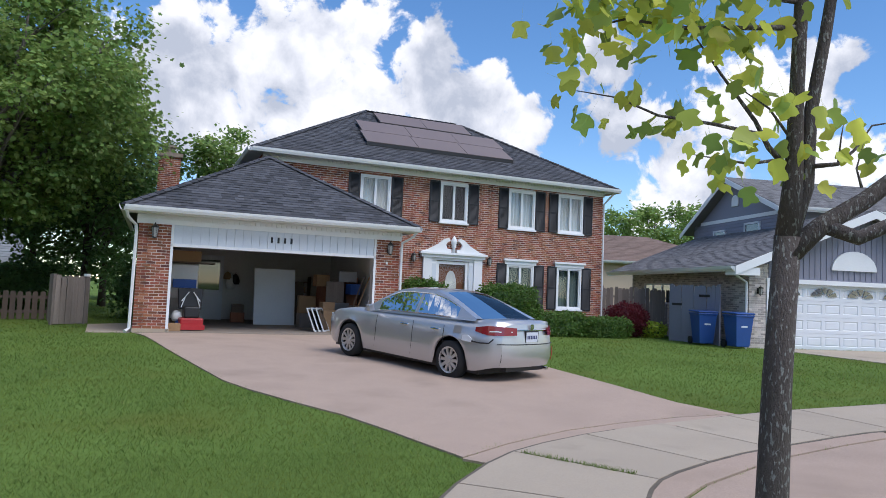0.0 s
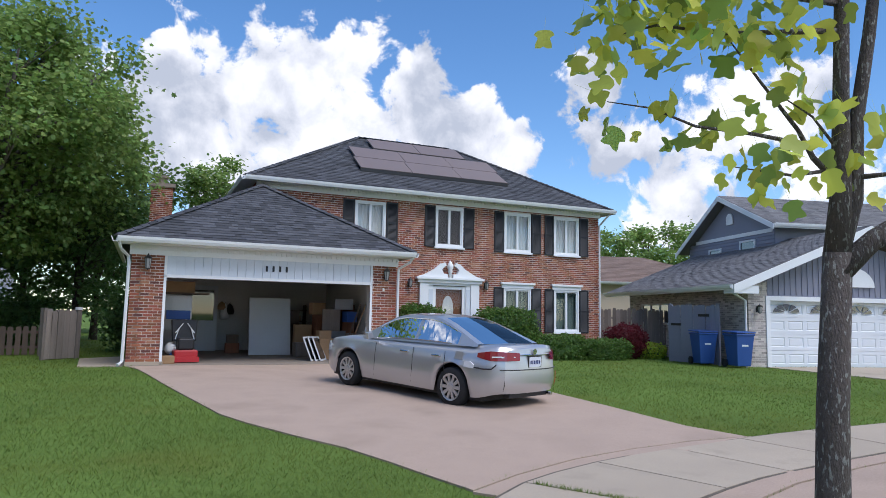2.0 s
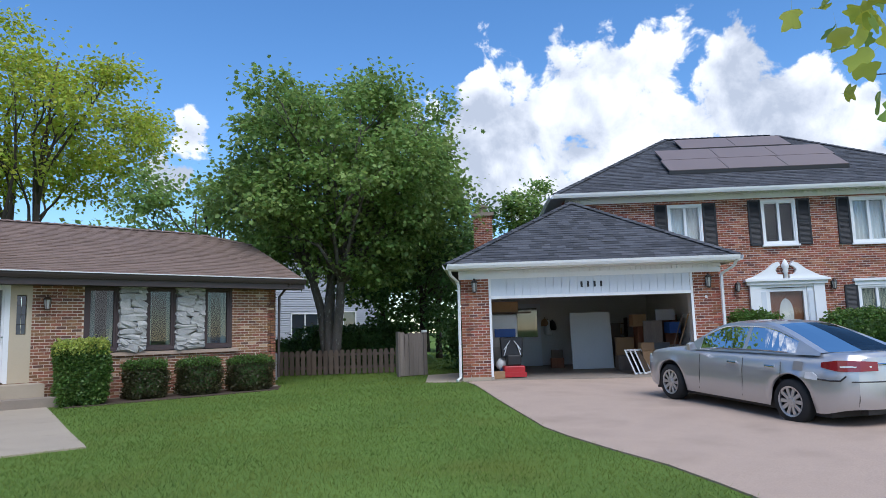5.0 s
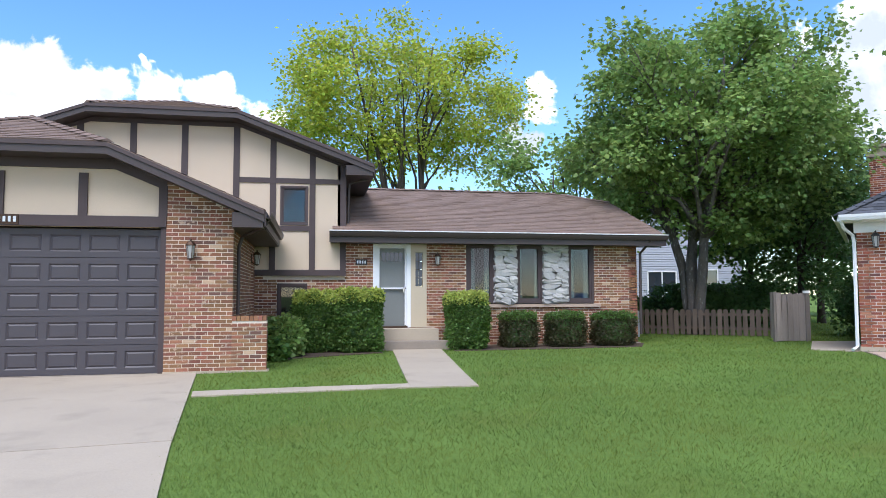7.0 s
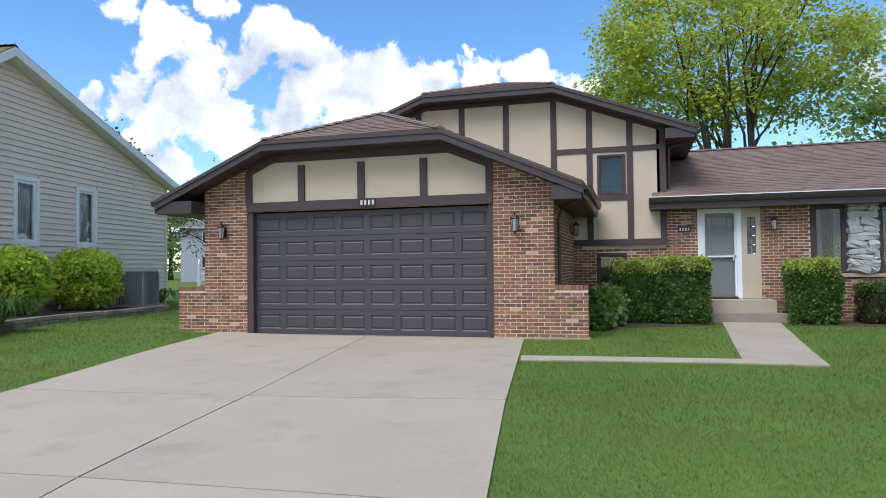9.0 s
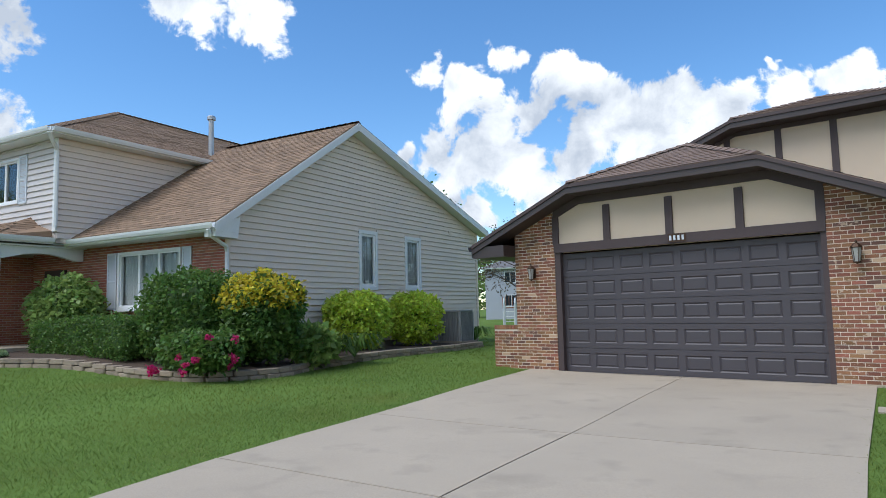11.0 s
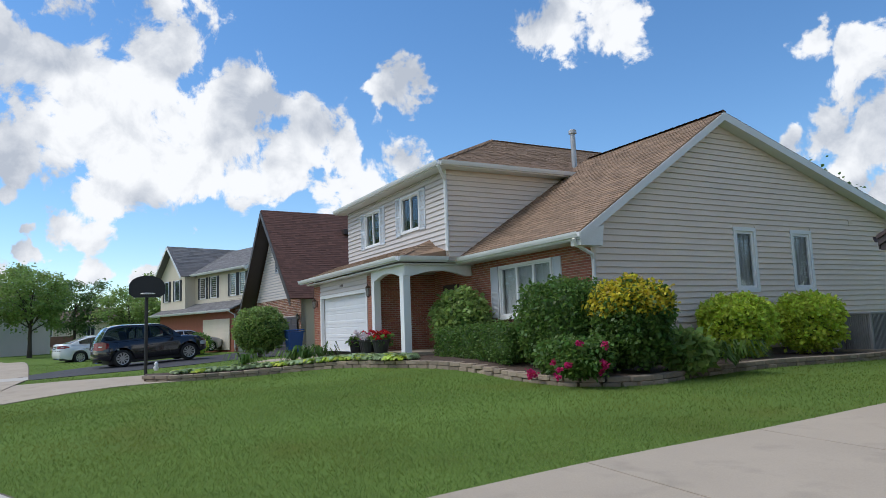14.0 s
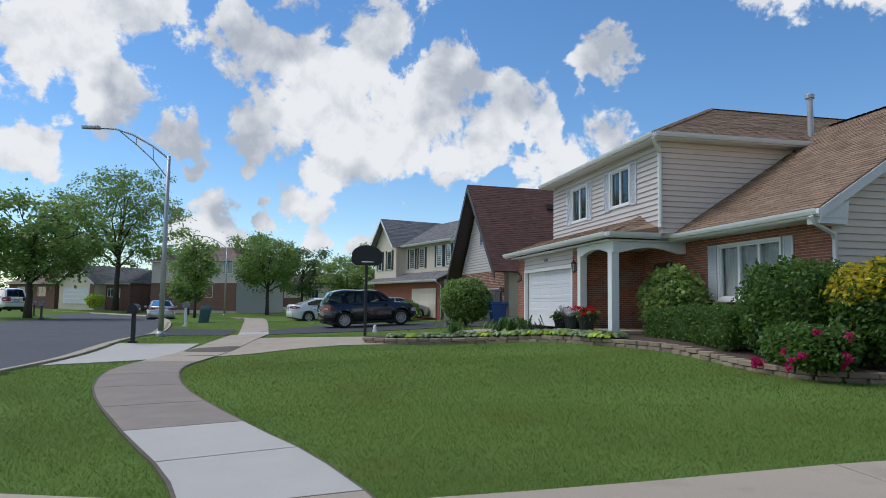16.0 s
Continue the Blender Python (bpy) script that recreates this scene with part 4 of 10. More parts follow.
def build_kerb():
    edge = ROAD[1:17]
    pts, _ = ribbon(edge, 0.001)
    inner, outer = [], []
    for k, p in enumerate(pts):
        a, b = Vector(pts[max(k - 1, 0)]), Vector(pts[min(k + 1, len(pts) - 1)])
        d = (b - a).normalized()
        nrm = Vector((-d.y, d.x))
        inner.append(Vector(p) - nrm * 0.42)
        outer.append(Vector(p) + nrm * 0.14)
    s = Shape()
    for k in range(len(pts) - 1):
        a, b, c, d = inner[k], inner[k + 1], outer[k + 1], outer[k]
        m0, m1 = (a * 0.3 + d * 0.7), (b * 0.3 + c * 0.7)
        za, zb = gz(a.x, a.y), gz(b.x, b.y)
        s.quad((a.x, a.y, za - 0.045), (b.x, b.y, zb - 0.045), (m1.x, m1.y, zb - 0.03), (m0.x, m0.y, za - 0.03))
        s.quad((m0.x, m0.y, za - 0.03), (m1.x, m1.y, zb - 0.03), (c.x, c.y, zb + 0.045), (d.x, d.y, za + 0.045))
        s.quad((d.x, d.y, za + 0.045), (c.x, c.y, zb + 0.045), (c.x, c.y, zb - 0.2), (d.x, d.y, za - 0.2))
    single("kerb", s, "concrete", "pale concrete rolled kerb and gutter along the street", "kerb", kind="structure")


build_kerb()


def grid_slabs(thing_name, lefts, rights, mat, mid, label):
    """Drive panels between matched points of two edges; mid: where the middle joint runs."""
    poly = lefts + rights[::-1]
    root = drape(thing_name, shrink(poly, 0.015), "joint", lift=0.008, thick=0.12, step=1.5, label=label, category="driveway")
    for (l0, l1), (r0, r1), (m0, m1) in zip(zip(lefts, lefts[1:]), zip(rights, rights[1:]), zip(mid, mid[1:])):
        for a, b, c, d in ((l0, m0, m1, l1), (m0, r0, r1, m1)):
            q = drape("slab", shrink([a, b, c, d], 0.010), mat, lift=0.024, thick=0.05, step=1.2, parent=root, kind="")
    return root


grid_slabs("driveway_centre", [(-5.75, -0.02), (-4.35, -6.0), (-3.72, -8.7), (-2.75, -12.6)], [(0.55, -0.02), (1.22, -5.45), (1.62, -8.25), (2.2, -11.45)], "concrete",
           [(-2.5, -0.02), (-1.52, -5.75), (-1.08, -8.45), (-0.35, -12.05)], "pale tan concrete driveway in jointed panels")
slab("driveway_apron", [(-2.65, -13.5), (2.25, -12.35), (4.0, -17.0), (-3.2, -18.6)], "concrete", "tan concrete driveway apron to the street", "driveway")
drive_a = slab("driveway_brick_house", DRIVE_A, "concrete_pink", "wide pinkish stained concrete driveway of the red brick house", "driveway")
drape("slab", KERB_A, "concrete_pink", lift=0.022, thick=0.1, step=0, parent=drive_a, kind="")
apron_a = slab("apron_brick_house", APRON_A, "concrete_pink", "pinkish concrete apron towards the street", "driveway")
drape("slab", KERB_A2, "concrete_pink", lift=0.022, thick=0.1, step=0, parent=apron_a, kind="")
slab("side_path", PATH_A, "concrete", "short concrete path beside the garage")
slab("driveway_siding_house", DRIVE_C, "concrete", "tan concrete driveway of the beige siding house", "driveway")
slab("apron_siding_house", APRON_C, "concrete_new", "fresh pale concrete driveway apron", "driveway")
slab("driveway_grey_house", DRIVE_D, "concrete", "concrete driveway of the grey house", "driveway")
slab("driveway_dark", DRIVE_E, "asphalt_dark", "dark sealed asphalt driveway", "driveway")
slab("apron_dark", APRON_E, "asphalt_dark", "dark asphalt driveway apron", "driveway")
slab("front_walk", WALK_B1, "concrete", "narrow concrete walk along the lawn", step=0.8)
slab("entry_walk", WALK_B2, "concrete", "straight concrete walk to the front steps", lift=0.022, step=0.8)


def build_sidewalk():
    wide = ribbon(SIDEWALK, 1.36)
    root = drape("sidewalk", wide[0] + wide[1][::-1], "joint", lift=0.025, thick=0.12, step=2.0, label="curving concrete sidewalk of jointed panels, one freshly poured", category="sidewalk")
    k = 0
    while k + 2 < len(LEFT):
        a = [LEFT[k], LEFT[k + 1], LEFT[k + 2], RIGHT[k + 2], RIGHT[k + 1], RIGHT[k]]
        cx = sum(p[0] for p in a) / 6
        mat = "concrete_new" if -5.9 < cx < -3.4 or -30 < cx < -27 else ("concrete_old" if -13.5 < cx < -5.5 else "concrete")
        drape("slab", shrink(a, 0.012), mat, lift=0.030, thick=0.05, step=0, parent=root, kind="")
        k += 2
    return root


build_sidewalk()
HARD = [DRIVE_B, DRIVE_A, KERB_A, KERB_A2, APRON_A, DRIVE_C, APRON_C, DRIVE_D, DRIVE_E, WALK_B1, WALK_B2, PATH_A, ROAD, LEFT + RIGHT[::-1], [(-2.65, -13.5), (2.25, -12.35), (4.0, -17.0), (-3.2, -18.6)]]

# ---- split-level house: brown brick, stucco and dark timber ----
def rake_board(parent, pts, depth, mat, down=0.20, name="bargeboard"):
    """A board hung under a run of roof edge points."""
    s = Shape()
    for a, b in zip(pts, pts[1:]):
        a, b = Vector(a), Vector(b)
        dn = Vector((0, 0, -down))
        s.prism([a, b, b + dn, a + dn], depth)
    return part(name, s, mat, parent)


def soffit(parent, pts, mat, name="soffit"):
    return part(name, Shape().prism(pts, (0, 0, -0.02)), mat, parent)


def house_b():
    h = thing("split_level_house", pose(0, 0, 0), "split-level house of brown brick, tan stucco and dark timber", "house")
    f = Face(0, 0, 0)
    top = lambda u: min(3.72, 2.70 + 0.43 * (u + 6.85), 2.70 + 0.43 * (1.55 - u))
    # garage front
    door = [(-5.1, 0.0, -0.3, 3.75)]
    for a, b in ((-6.1, -5.1), (0.0, 1.1)):
        s = Shape()
        s.prism([f.at(a, -0.3, -0.22), f.at(b, -0.3, -0.22), f.at(b, top(b), -0.22), f.at(a, top(a), -0.22)], f.n * 0.22)
        part("wall", s, "mortar_tan", h)
    bricks(f, 0.0, 1.1, 0.06, 3.6, [], h, M["brick_b"], top=top, singles=240, single_mat=M["brick_b_one"])
    bricks(f, -6.1, -5.1, 0.06, 3.6, [], h, M["brick_b"], top=top, singles=60, single_mat=M["brick_b_one"])
    for a, b, w in ((0.0, 1.72, 0), (-6.76, -5.1, 1)):
        s = Shape()
        s.box(a, b, -0.05, 0.2, -0.3, 0.06)
        part("footing", s, "concrete", h)
    # low wing walls beside the garage
    for a, b in ((1.1, 1.68), (-6.72, -6.1)):
        s = Shape()
        s.box(a, b, 0.0, 0.22, 0.06, 0.90)
        part("wing_wall", s, "mortar_tan", h)
        bricks(f, a, b, 0.06, 0.90, [], h, M["brick_b"])
        side = Face(b, 0, 90) if a > 0 else Face(a, 0.22, -90)
        bricks(side, 0, 0.22, 0.06, 0.90, [], h, M["brick_b"])
        c = Shape()
        n = int((b - a) / 0.072)
        for k in range(n):
            c.box(a + (b - a) * k / n + 0.004, a + (b - a) * (k + 1) / n - 0.004, -0.012, 0.23, 0.90, 0.985)
        part("brick_coping", c, "brick_b", h, "", "stuff")
    side = Face(1.1, 0, 90)
    wall(side, 0.22, 4.3, -0.3, 2.8, [], h, "mortar_tan")
    bricks(side, 0.0, 4.3, 0.06, 2.65, [], h, M["brick_b"])
    wall(Face(-6.1, 7, -90), 0, 6.78, -0.3, 2.8, [], h, "brick_b", label="brown brick side wall")
    # stucco band above the door
    s = Shape()
    s.prism([f.at(-5.1, 2.5, -0.2), f.at(0, 2.5, -0.2), f.at(0, top(0), -0.2), f.at(-0.85, 3.72, -0.2), f.at(-4.5, 3.72, -0.2), f.at(-5.1, top(-5.1), -0.2)], f.n * 0.17)
    part("stucco_panel", s, "stucco", h)
    s = Shape()
    f.box(s, -5.1, 0.0, 2.50, 2.68, -0.03, 0.03)
    part("lintel_board", s, "timber", h)
    for u in (-5.06, -3.88, -2.6, -1.33, -0.06):
        s = Shape()
        f.box(s, u - 0.07, u + 0.07, 2.68, min(top(u) + 0.02, 3.6) - 0.2, -0.03, 0.016)
        part("timber", s, "timber", h)
    s = Shape()
    pts = [(-5.1, top(-5.1)), (-4.5, 3.72), (-0.85, 3.72), (0.0, top(0))]
    for (a, za), (b, zb) in zip(pts, pts[1:]):
        s.prism([f.at(a, za - 0.24, -0.03), f.at(b, zb - 0.24, -0.03), f.at(b, zb, -0.03), f.at(a, za, -0.03)], f.n * 0.052)
    part("timber", s, "timber", h)
    for a, b in ((-5.1, -4.97), (-0.09, 0.0)):
        s = Shape()
        f.box(s, a, b, 0.0, 2.5, -0.14, -0.01)
        part("door_jamb", s, "timber", h)
    panel_door(h, f, -4.97, -0.09, 0.03, 2.47, 5, 8, "door_brown", label="dark brown sectional garage door with raised panels")
    part("threshold", Shape().box(-5.1, 0.0, -0.02, 0.2, 0.0, 0.028), "concrete_old", h)
    # number plaque: plain bars for the digits
    s = Shape()
    f.box(s, -2.62, -2.28, 2.52, 2.68, 0.03, 0.045)
    pl = part("number_plaque", s, "bronze", h, "small dark house number plaque")
    q = Shape()
    for k in range(4):
        f.box(q, -2.59 + k * 0.078, -2.55 + k * 0.078, 2.555, 2.645, 0.045, 0.05)
    part("plaque_bars", q, "panel_white", pl)
    for u in (-5.62, 0.42):
        lantern(h, f, u, 2.10, 0.36, "bronze")
    lantern(h, side, 3.3, 2.15, 0.34, "bronze")
    # garage roof: a gable with its peak clipped
    e0, e1, y0, y1, z, rz, xm = -6.95, 1.65, -0.45, 7.6, 2.78, 4.62, -2.65
    cz, ca, cb = 3.85, -4.5, -0.85
    roof_plane([(e1, y0, z), (e1, y1, z), (xm, y1, rz), (xm, 1.3, rz), (cb, y0, cz)], h, M["shingle_b"], label="brown asphalt shingle roof slope")
    roof_plane([(e0, y1, z), (e0, y0, z), (ca, y0, cz), (xm, 1.3, rz), (xm, y1, rz)], h, M["shingle_b"])
    roof_plane([(ca, y0, cz), (cb, y0, cz), (xm, 1.3, rz)], h, M["shingle_b"])
    for a, b in (((ca, y0, cz), (xm, 1.3, rz)), ((cb, y0, cz), (xm, 1.3, rz)), ((xm, 1.3, rz), (xm, y1, rz))):
        ridge_caps(a, b, h, "shingle_b")
    run = [(e0, y0, z - 0.02), (ca, y0, cz - 0.02), (cb, y0, cz - 0.02), (e1, y0, z - 0.02)]
    rake_board(h, run, (0, -0.03, 0), "gutter_brown", 0.19)
    rake_board(h, [(a, b - 0.03, c) for a, b, c in run], (0, -0.025, 0), "timber", 0.07, "drip_edge")
    for a, b in zip(run, run[1:]):
        s = Shape()
        s.prism([(a[0], y0, a[2] - 0.19), (b[0], y0, b[2] - 0.19), (b[0], 0.0, b[2] - 0.19), (a[0], 0.0, a[2] - 0.19)], (0, 0, 0.02))
        part("soffit", s, "gutter_brown", h)
    for x0, x1 in ((e0, -6.1), (1.1, e1)):
        part("eave_box", Shape().box(x0 + 0.02, x1 - 0.02 if x1 > 0 else x1, y0 + 0.005, 0.0, z - 0.30, z - 0.05 if x1 > 0 else z - 0.05), "gutter_brown", h)
        part("soffit", Shape().box(x0, x1, 0.0, 4.2 if x1 > 0 else y1, z - 0.30, z - 0.27), "gutter_brown", h)
    gutter((e1, y0, z - 0.03), (e1, 4.1, z - 0.03), (1, 0, 0), h, "gutter_brown", fascia=0.25)
    gutter((e0, y1, z - 0.03), (e0, y0, z - 0.03), (-1, 0, 0), h, "gutter_brown", fascia=0.25)
    downpipe([(1.72, -0.2, 2.66), (1.6, -0.15, 2.5), (1.22, 0.3, 2.38), (1.16, 0.32, 2.2), (1.16, 0.32, 1.0)], h, "gutter_brown", 0.035)
    # upper storey
    g = Face(0, 4.2, 0)
    utop = lambda u: min(5.50, 4.40 + 0.372 * (3.75 - u), 4.40 + 0.372 * (u + 5.55))
    wall(g, -5.0, 3.22, 1.8, 4.5, [(1.67, 2.32, 3.0, 3.94)], h, "stucco", 0.2, "upper_wall", "tan stucco upper wall")
    s = Shape()
    s.prism([g.at(-5.0, 4.5, -0.2), g.at(3.22, 4.5, -0.2), g.at(0.75, 5.5, -0.2), g.at(-2.55, 5.5, -0.2)], g.n * 0.2)
    part("gable", s, "stucco", h)
    wall(Face(3.22, 4.2, 90), 0.0, 8.0, 2.6, 4.6, [], h, "stucco", 0.2)
    for u in (-2.75, -1.62, -0.5, 0.66):
        s = Shape()
        g.box(s, u - 0.07, u + 0.07, 3.0 if u < 0 else 1.9, utop(u) - 0.1, 0.0, 0.03)
        part("timber", s, "timber", h)
    for u, z0 in ((2.42, 1.9), (3.15, 1.9), (1.50, 1.9)):
        s = Shape()
        g.box(s, u - 0.07, u + 0.07, z0, utop(u) - 0.1, 0.0, 0.03)
        part("timber", s, "timber", h)
    for a, b, c, d in ((0.73, 3.08, 4.0, 4.12), (0.6, 3.22, 1.80, 1.94), (1.57, 2.35, 2.86, 2.98)):
        s = Shape()
        g.box(s, a, b, c, d, 0.0, 0.026)
        part("timber", s, "timber", h)
    s = Shape()
    pts = [(-5.0, utop(-5.0)), (-2.55, 5.5), (0.75, 5.5), (3.22, utop(3.22))]
    for (a, za), (b, zb) in zip(pts, pts[1:]):
        s.prism([g.at(a, za - 0.2, 0), g.at(b, zb - 0.2, 0), g.at(b, zb, 0), g.at(a, za, 0)], g.n * 0.034)
    part("timber", s, "timber", h)
    window(h, g, 1.67, 2.32, 3.0, 3.94, 1, 0.05, "timber", None, sill=False)
    x0, x1, y0, y1, z, rz, xm = -5.6, 3.85, 3.75, 13.0, 4.45, 6.2, -0.9
    cz, ca, cb = 5.62, -2.5, 0.70
    roof_plane([(x1, y0, z), (x1, y1, z), (xm, y1, rz), (xm, 5.5, rz), (cb, y0, cz)], h, M["shingle_b"])
    roof_plane([(x0, y1, z), (x0, y0, z), (ca, y0, cz), (xm, 5.5, rz), (xm, y1, rz)], h, M["shingle_b"])
    roof_plane([(ca, y0, cz), (cb, y0, cz), (xm, 5.5, rz)], h, M["shingle_b"])
    for a, b in (((ca, y0, cz), (xm, 5.5, rz)), ((cb, y0, cz), (xm, 5.5, rz))):
        ridge_caps(a, b, h, "shingle_b")
    run = [(x0, y0, z - 0.02), (ca, y0, cz - 0.02), (cb, y0, cz - 0.02), (x1, y0, z - 0.02)]
    rake_board(h, run, (0, -0.03, 0), "gutter_brown", 0.19)
    rake_board(h, [(a, b - 0.03, c) for a, b, c in run], (0, -0.025, 0), "timber", 0.07, "drip_edge")
    for a, b in zip(run, run[1:]):
        s = Shape()
        s.prism([(a[0], y0, a[2] - 0.19), (b[0], y0, b[2] - 0.19), (b[0], 4.2, b[2] - 0.19), (a[0], 4.2, a[2] - 0.19)], (0, 0, 0.02))
        part("soffit", s, "gutter_brown", h)
    part("eave_box", Shape().box(3.2, x1 - 0.02, y0 + 0.005, 4.22, z - 0.28, z - 0.05), "gutter_brown", h)
    part("soffit", Shape().box(3.2, x1, 4.2, y1, z - 0.28, z - 0.25), "gutter_brown", h)
    gutter((x1, y0, z - 0.03), (x1, y1, z - 0.03), (1, 0, 0), h, "gutter_brown", fascia=0.24)
    downpipe([(3.9, 4.3, 4.34), (3.8, 4.4, 4.2), (3.30, 4.42, 4.05), (3.28, 4.44, 3.1)], h, "gutter_brown", 0.035)
    part("roof_vent", Shape().lathe((2.6, 8.5, 4.75), [(0.1, 0), (0.1, 0.35), (0.14, 0.36), (0.14, 0.48), (0.1, 0.5)], 12), "grey_metal", h)
    # entry wing
    e = Face(0, 4.28, 0)
    holes = [(3.88, 5.20, 0.55, 2.60), (6.20, 9.58, 1.10, 2.62), (1.62, 2.32, 0.75, 1.62)]
    wall(e, 0.95, 10.78, -0.3, 2.75, holes, h, "mortar_tan")
    bricks(e, 1.1, 10.78, 0.10, 2.72, [*holes, (1.3, 3.2, 1.76, 3)], h, M["brick_b"])
    wall(Face(10.78, 4.28, 90), 0, 8.0, -0.3, 2.8, [], h, "brick_b", label="brown brick side wall")
    part("foundation", Shape().box(1.3, 10.84, 4.25, 4.3, -0.3, 0.10), "concrete_old", h)
    window(h, e, 1.62, 2.32, 0.75, 1.62, 1, 0.06, "timber", None, sill=False)
    # front window bank with two stone piers
    for a, b, c in ((6.20, 6.93, "curtain_teal"), (7.48, 8.20, "curtain_teal"), (8.84, 9.58, "curtain_teal")):
        window(h, e, a, b, 1.12, 2.62, 1, 0.075, "timber", c, sill=False, depth=0.16, gap=0.4)
    rnd = random.Random(5)
    for a, b in ((6.93, 7.48), (8.20, 8.84)):
        q = Shape()
        e.box(q, a, b, 1.10, 2.62, -0.2, 0.0)
        pier = part("stone_pier", q, "concrete_old", h, "pier of rough white ledge stones")
        zz = 1.12
        while zz < 2.58:
            hh = rnd.uniform(0.09, 0.19)
            u = a - 0.02
            while u < b - 0.02:
                ww = min(rnd.uniform(0.2, 0.5), b + 0.03 - u)
                if b - (u + ww) < 0.1:
                    ww = b + 0.02 - u
                z2 = min(zz + hh, 2.62)
                bm = bmesh.new()
                bmesh.ops.create_cube(bm, size=1.0)
                bmesh.ops.subdivide_edges(bm, edges=bm.edges[:], cuts=1, use_grid_fill=True)
                for v in bm.verts:
                    k = 1.0 - 0.17 * (abs(v.co.x) + abs(v.co.y) + abs(v.co.z) - 0.5)
                    v.co = Vector((v.co.x * ww * k * 1.08, v.co.y * 0.16 * k, v.co.z * (z2 - zz) * k * 1.08)) + Vector((rnd.uniform(-1, 1), rnd.uniform(-1, 1), rnd.uniform(-1, 1))) * 0.026
                me = bpy.data.meshes.new("stone")
                bm.to_mesh(me)
                bm.free()
                me.materials.append(M["stone_white"])
                st = new("stone", me)
                st.parent = pier
                st.location = e.at(u + ww / 2, (zz + z2) / 2, 0.05)
                st.rotation_euler = (0, rnd.uniform(-0.26, 0.26), 0)
                u += ww - 0.004
            zz += hh - 0.004
    s = Shape()
    e.box(s, 6.15, 9.74, 1.02, 1.10, -0.02, 0.07)
    part("sill", s, "concrete_pink", h, "pinkish stone window sill")
    s = Shape()
    e.box(s, 6.1, 9.65, 2.62, 2.72, -0.02, 0.03)
    part("lintel_board", s, "timber", h)
    # door with storm door and sidelight
    s = Shape()
    for a, b, c, d in ((3.88, 4.0, 0.55, 2.6), (4.70, 4.80, 0.55, 2.6), (4.0, 4.70, 2.48, 2.6)):
        e.box(s, a, b, c, d, -0.1, 0.03)
    dr = part("front_door", s, "white", h, "white storm door with screen over a panel door")
    s = Shape()
    e.box(s, 4.0, 4.7, 0.55, 2.48, -0.12, -0.08)
    part("door_leaf", s, "screen_door", dr)
    s = Shape()
    e.box(s, 4.0, 4.7, 1.48, 1.52, -0.08, -0.01)
    e.box(s, 4.0, 4.04, 0.6, 2.48, -0.08, -0.01)
    e.box(s, 4.66, 4.70, 0.6, 2.48, -0.08, -0.01)
    part("storm_rail", s, "white", dr)
    for k in range(5):
        q = Shape()
        e.box(q, 4.10 + k * 0.105, 4.185 + k * 0.105, 2.16, 2.38, -0.08, -0.075)
        part("pane", q, "glass_dark", dr)
    q = Shape()
    e.box(q, 4.61, 4.64, 1.40, 1.52, -0.02, 0.05)
    part("door_handle", q, "chrome", dr)
    s = Shape()
    for a, b, c, d in cells(4.80, 5.20, 0.55, 2.6, [(4.92, 5.10, 1.55, 2.38)]):
        e.box(s, a, b, c, d, -0.1, 0.02)
    sl = part("sidelight", s, "cream_door", h, "cream sidelight with small leaded panes")
    for r in range(4):
        for c in range(2):
            q = Shape()
            e.box(q, 4.925 + c * 0.088, 5.005 + c * 0.088, 1.56 + r * 0.205, 1.75 + r * 0.205, -0.07, -0.05)
            part("pane", q, "glass_dark", sl)
    q = Shape()
    e.box(q, 3.98, 4.72, 0.53, 0.58, -0.1, 0.05)
    part("threshold", q, "bronze", dr)
    lantern(h, e, 5.46, 2.20, 0.32, "bronze")
    q = Shape()
    e.box(q, 3.46, 3.74, 2.07, 2.2, 0.0, 0.03)
    pl = part("number_plaque", q, "black", h)
    q = Shape()
    for k in range(4):
        e.box(q, 3.49 + k * 0.06, 3.525 + k * 0.06, 2.10, 2.17, 0.03, 0.034)
    part("plaque_bars", q, "panel_white", pl)
    st = part("front_step", Shape().box(3.98, 5.38, 3.62, 4.28, 0.0, 0.54), "concrete", h, "concrete front stoop")
    part("front_step", Shape().box(3.92, 5.66, 3.24, 3.62, -0.1, 0.28), "concrete_old", h, bevel=0.01)
    # wing roof with a clipped gable end
    z, rz = 2.86, 4.52
    roof_plane([(2.9, 3.85, z), (11.38, 3.85, z), (11.38, 7.1, 4.13), (10.0, 8.1, rz), (2.9, 8.1, rz)], h, M["shingle_b"])
    roof_plane([(11.38, 7.1, 4.13), (11.38, 9.1, 4.13), (10.0, 8.1, rz)], h, M["shingle_b"])
    roof_plane([(11.38, 12.35, z), (2.9, 12.35, z), (2.9, 8.1, rz), (10.0, 8.1, rz), (11.38, 9.1, 4.13)], h, M["shingle_b"])
    ridge_caps((2.9, 8.1, rz), (10, 8.1, rz), h, "shingle_b")
    ridge_caps((11.38, 7.1, 4.13), (10, 8.1, rz), h, "shingle_b")
    gutter((2.82, 3.85, z - 0.02), (11.4, 3.85, z - 0.02), (0, -1, 0), h, "gutter_brown", size=0.12, fascia=0.26)
    part("drip_edge", Shape().box(2.82, 11.4, 3.70, 3.86, z - 0.02, z + 0.0), "white_gutter", h)
    part("soffit", Shape().box(2.85, 11.38, 3.85, 4.3, z - 0.28, z - 0.25), "gutter_brown", h)
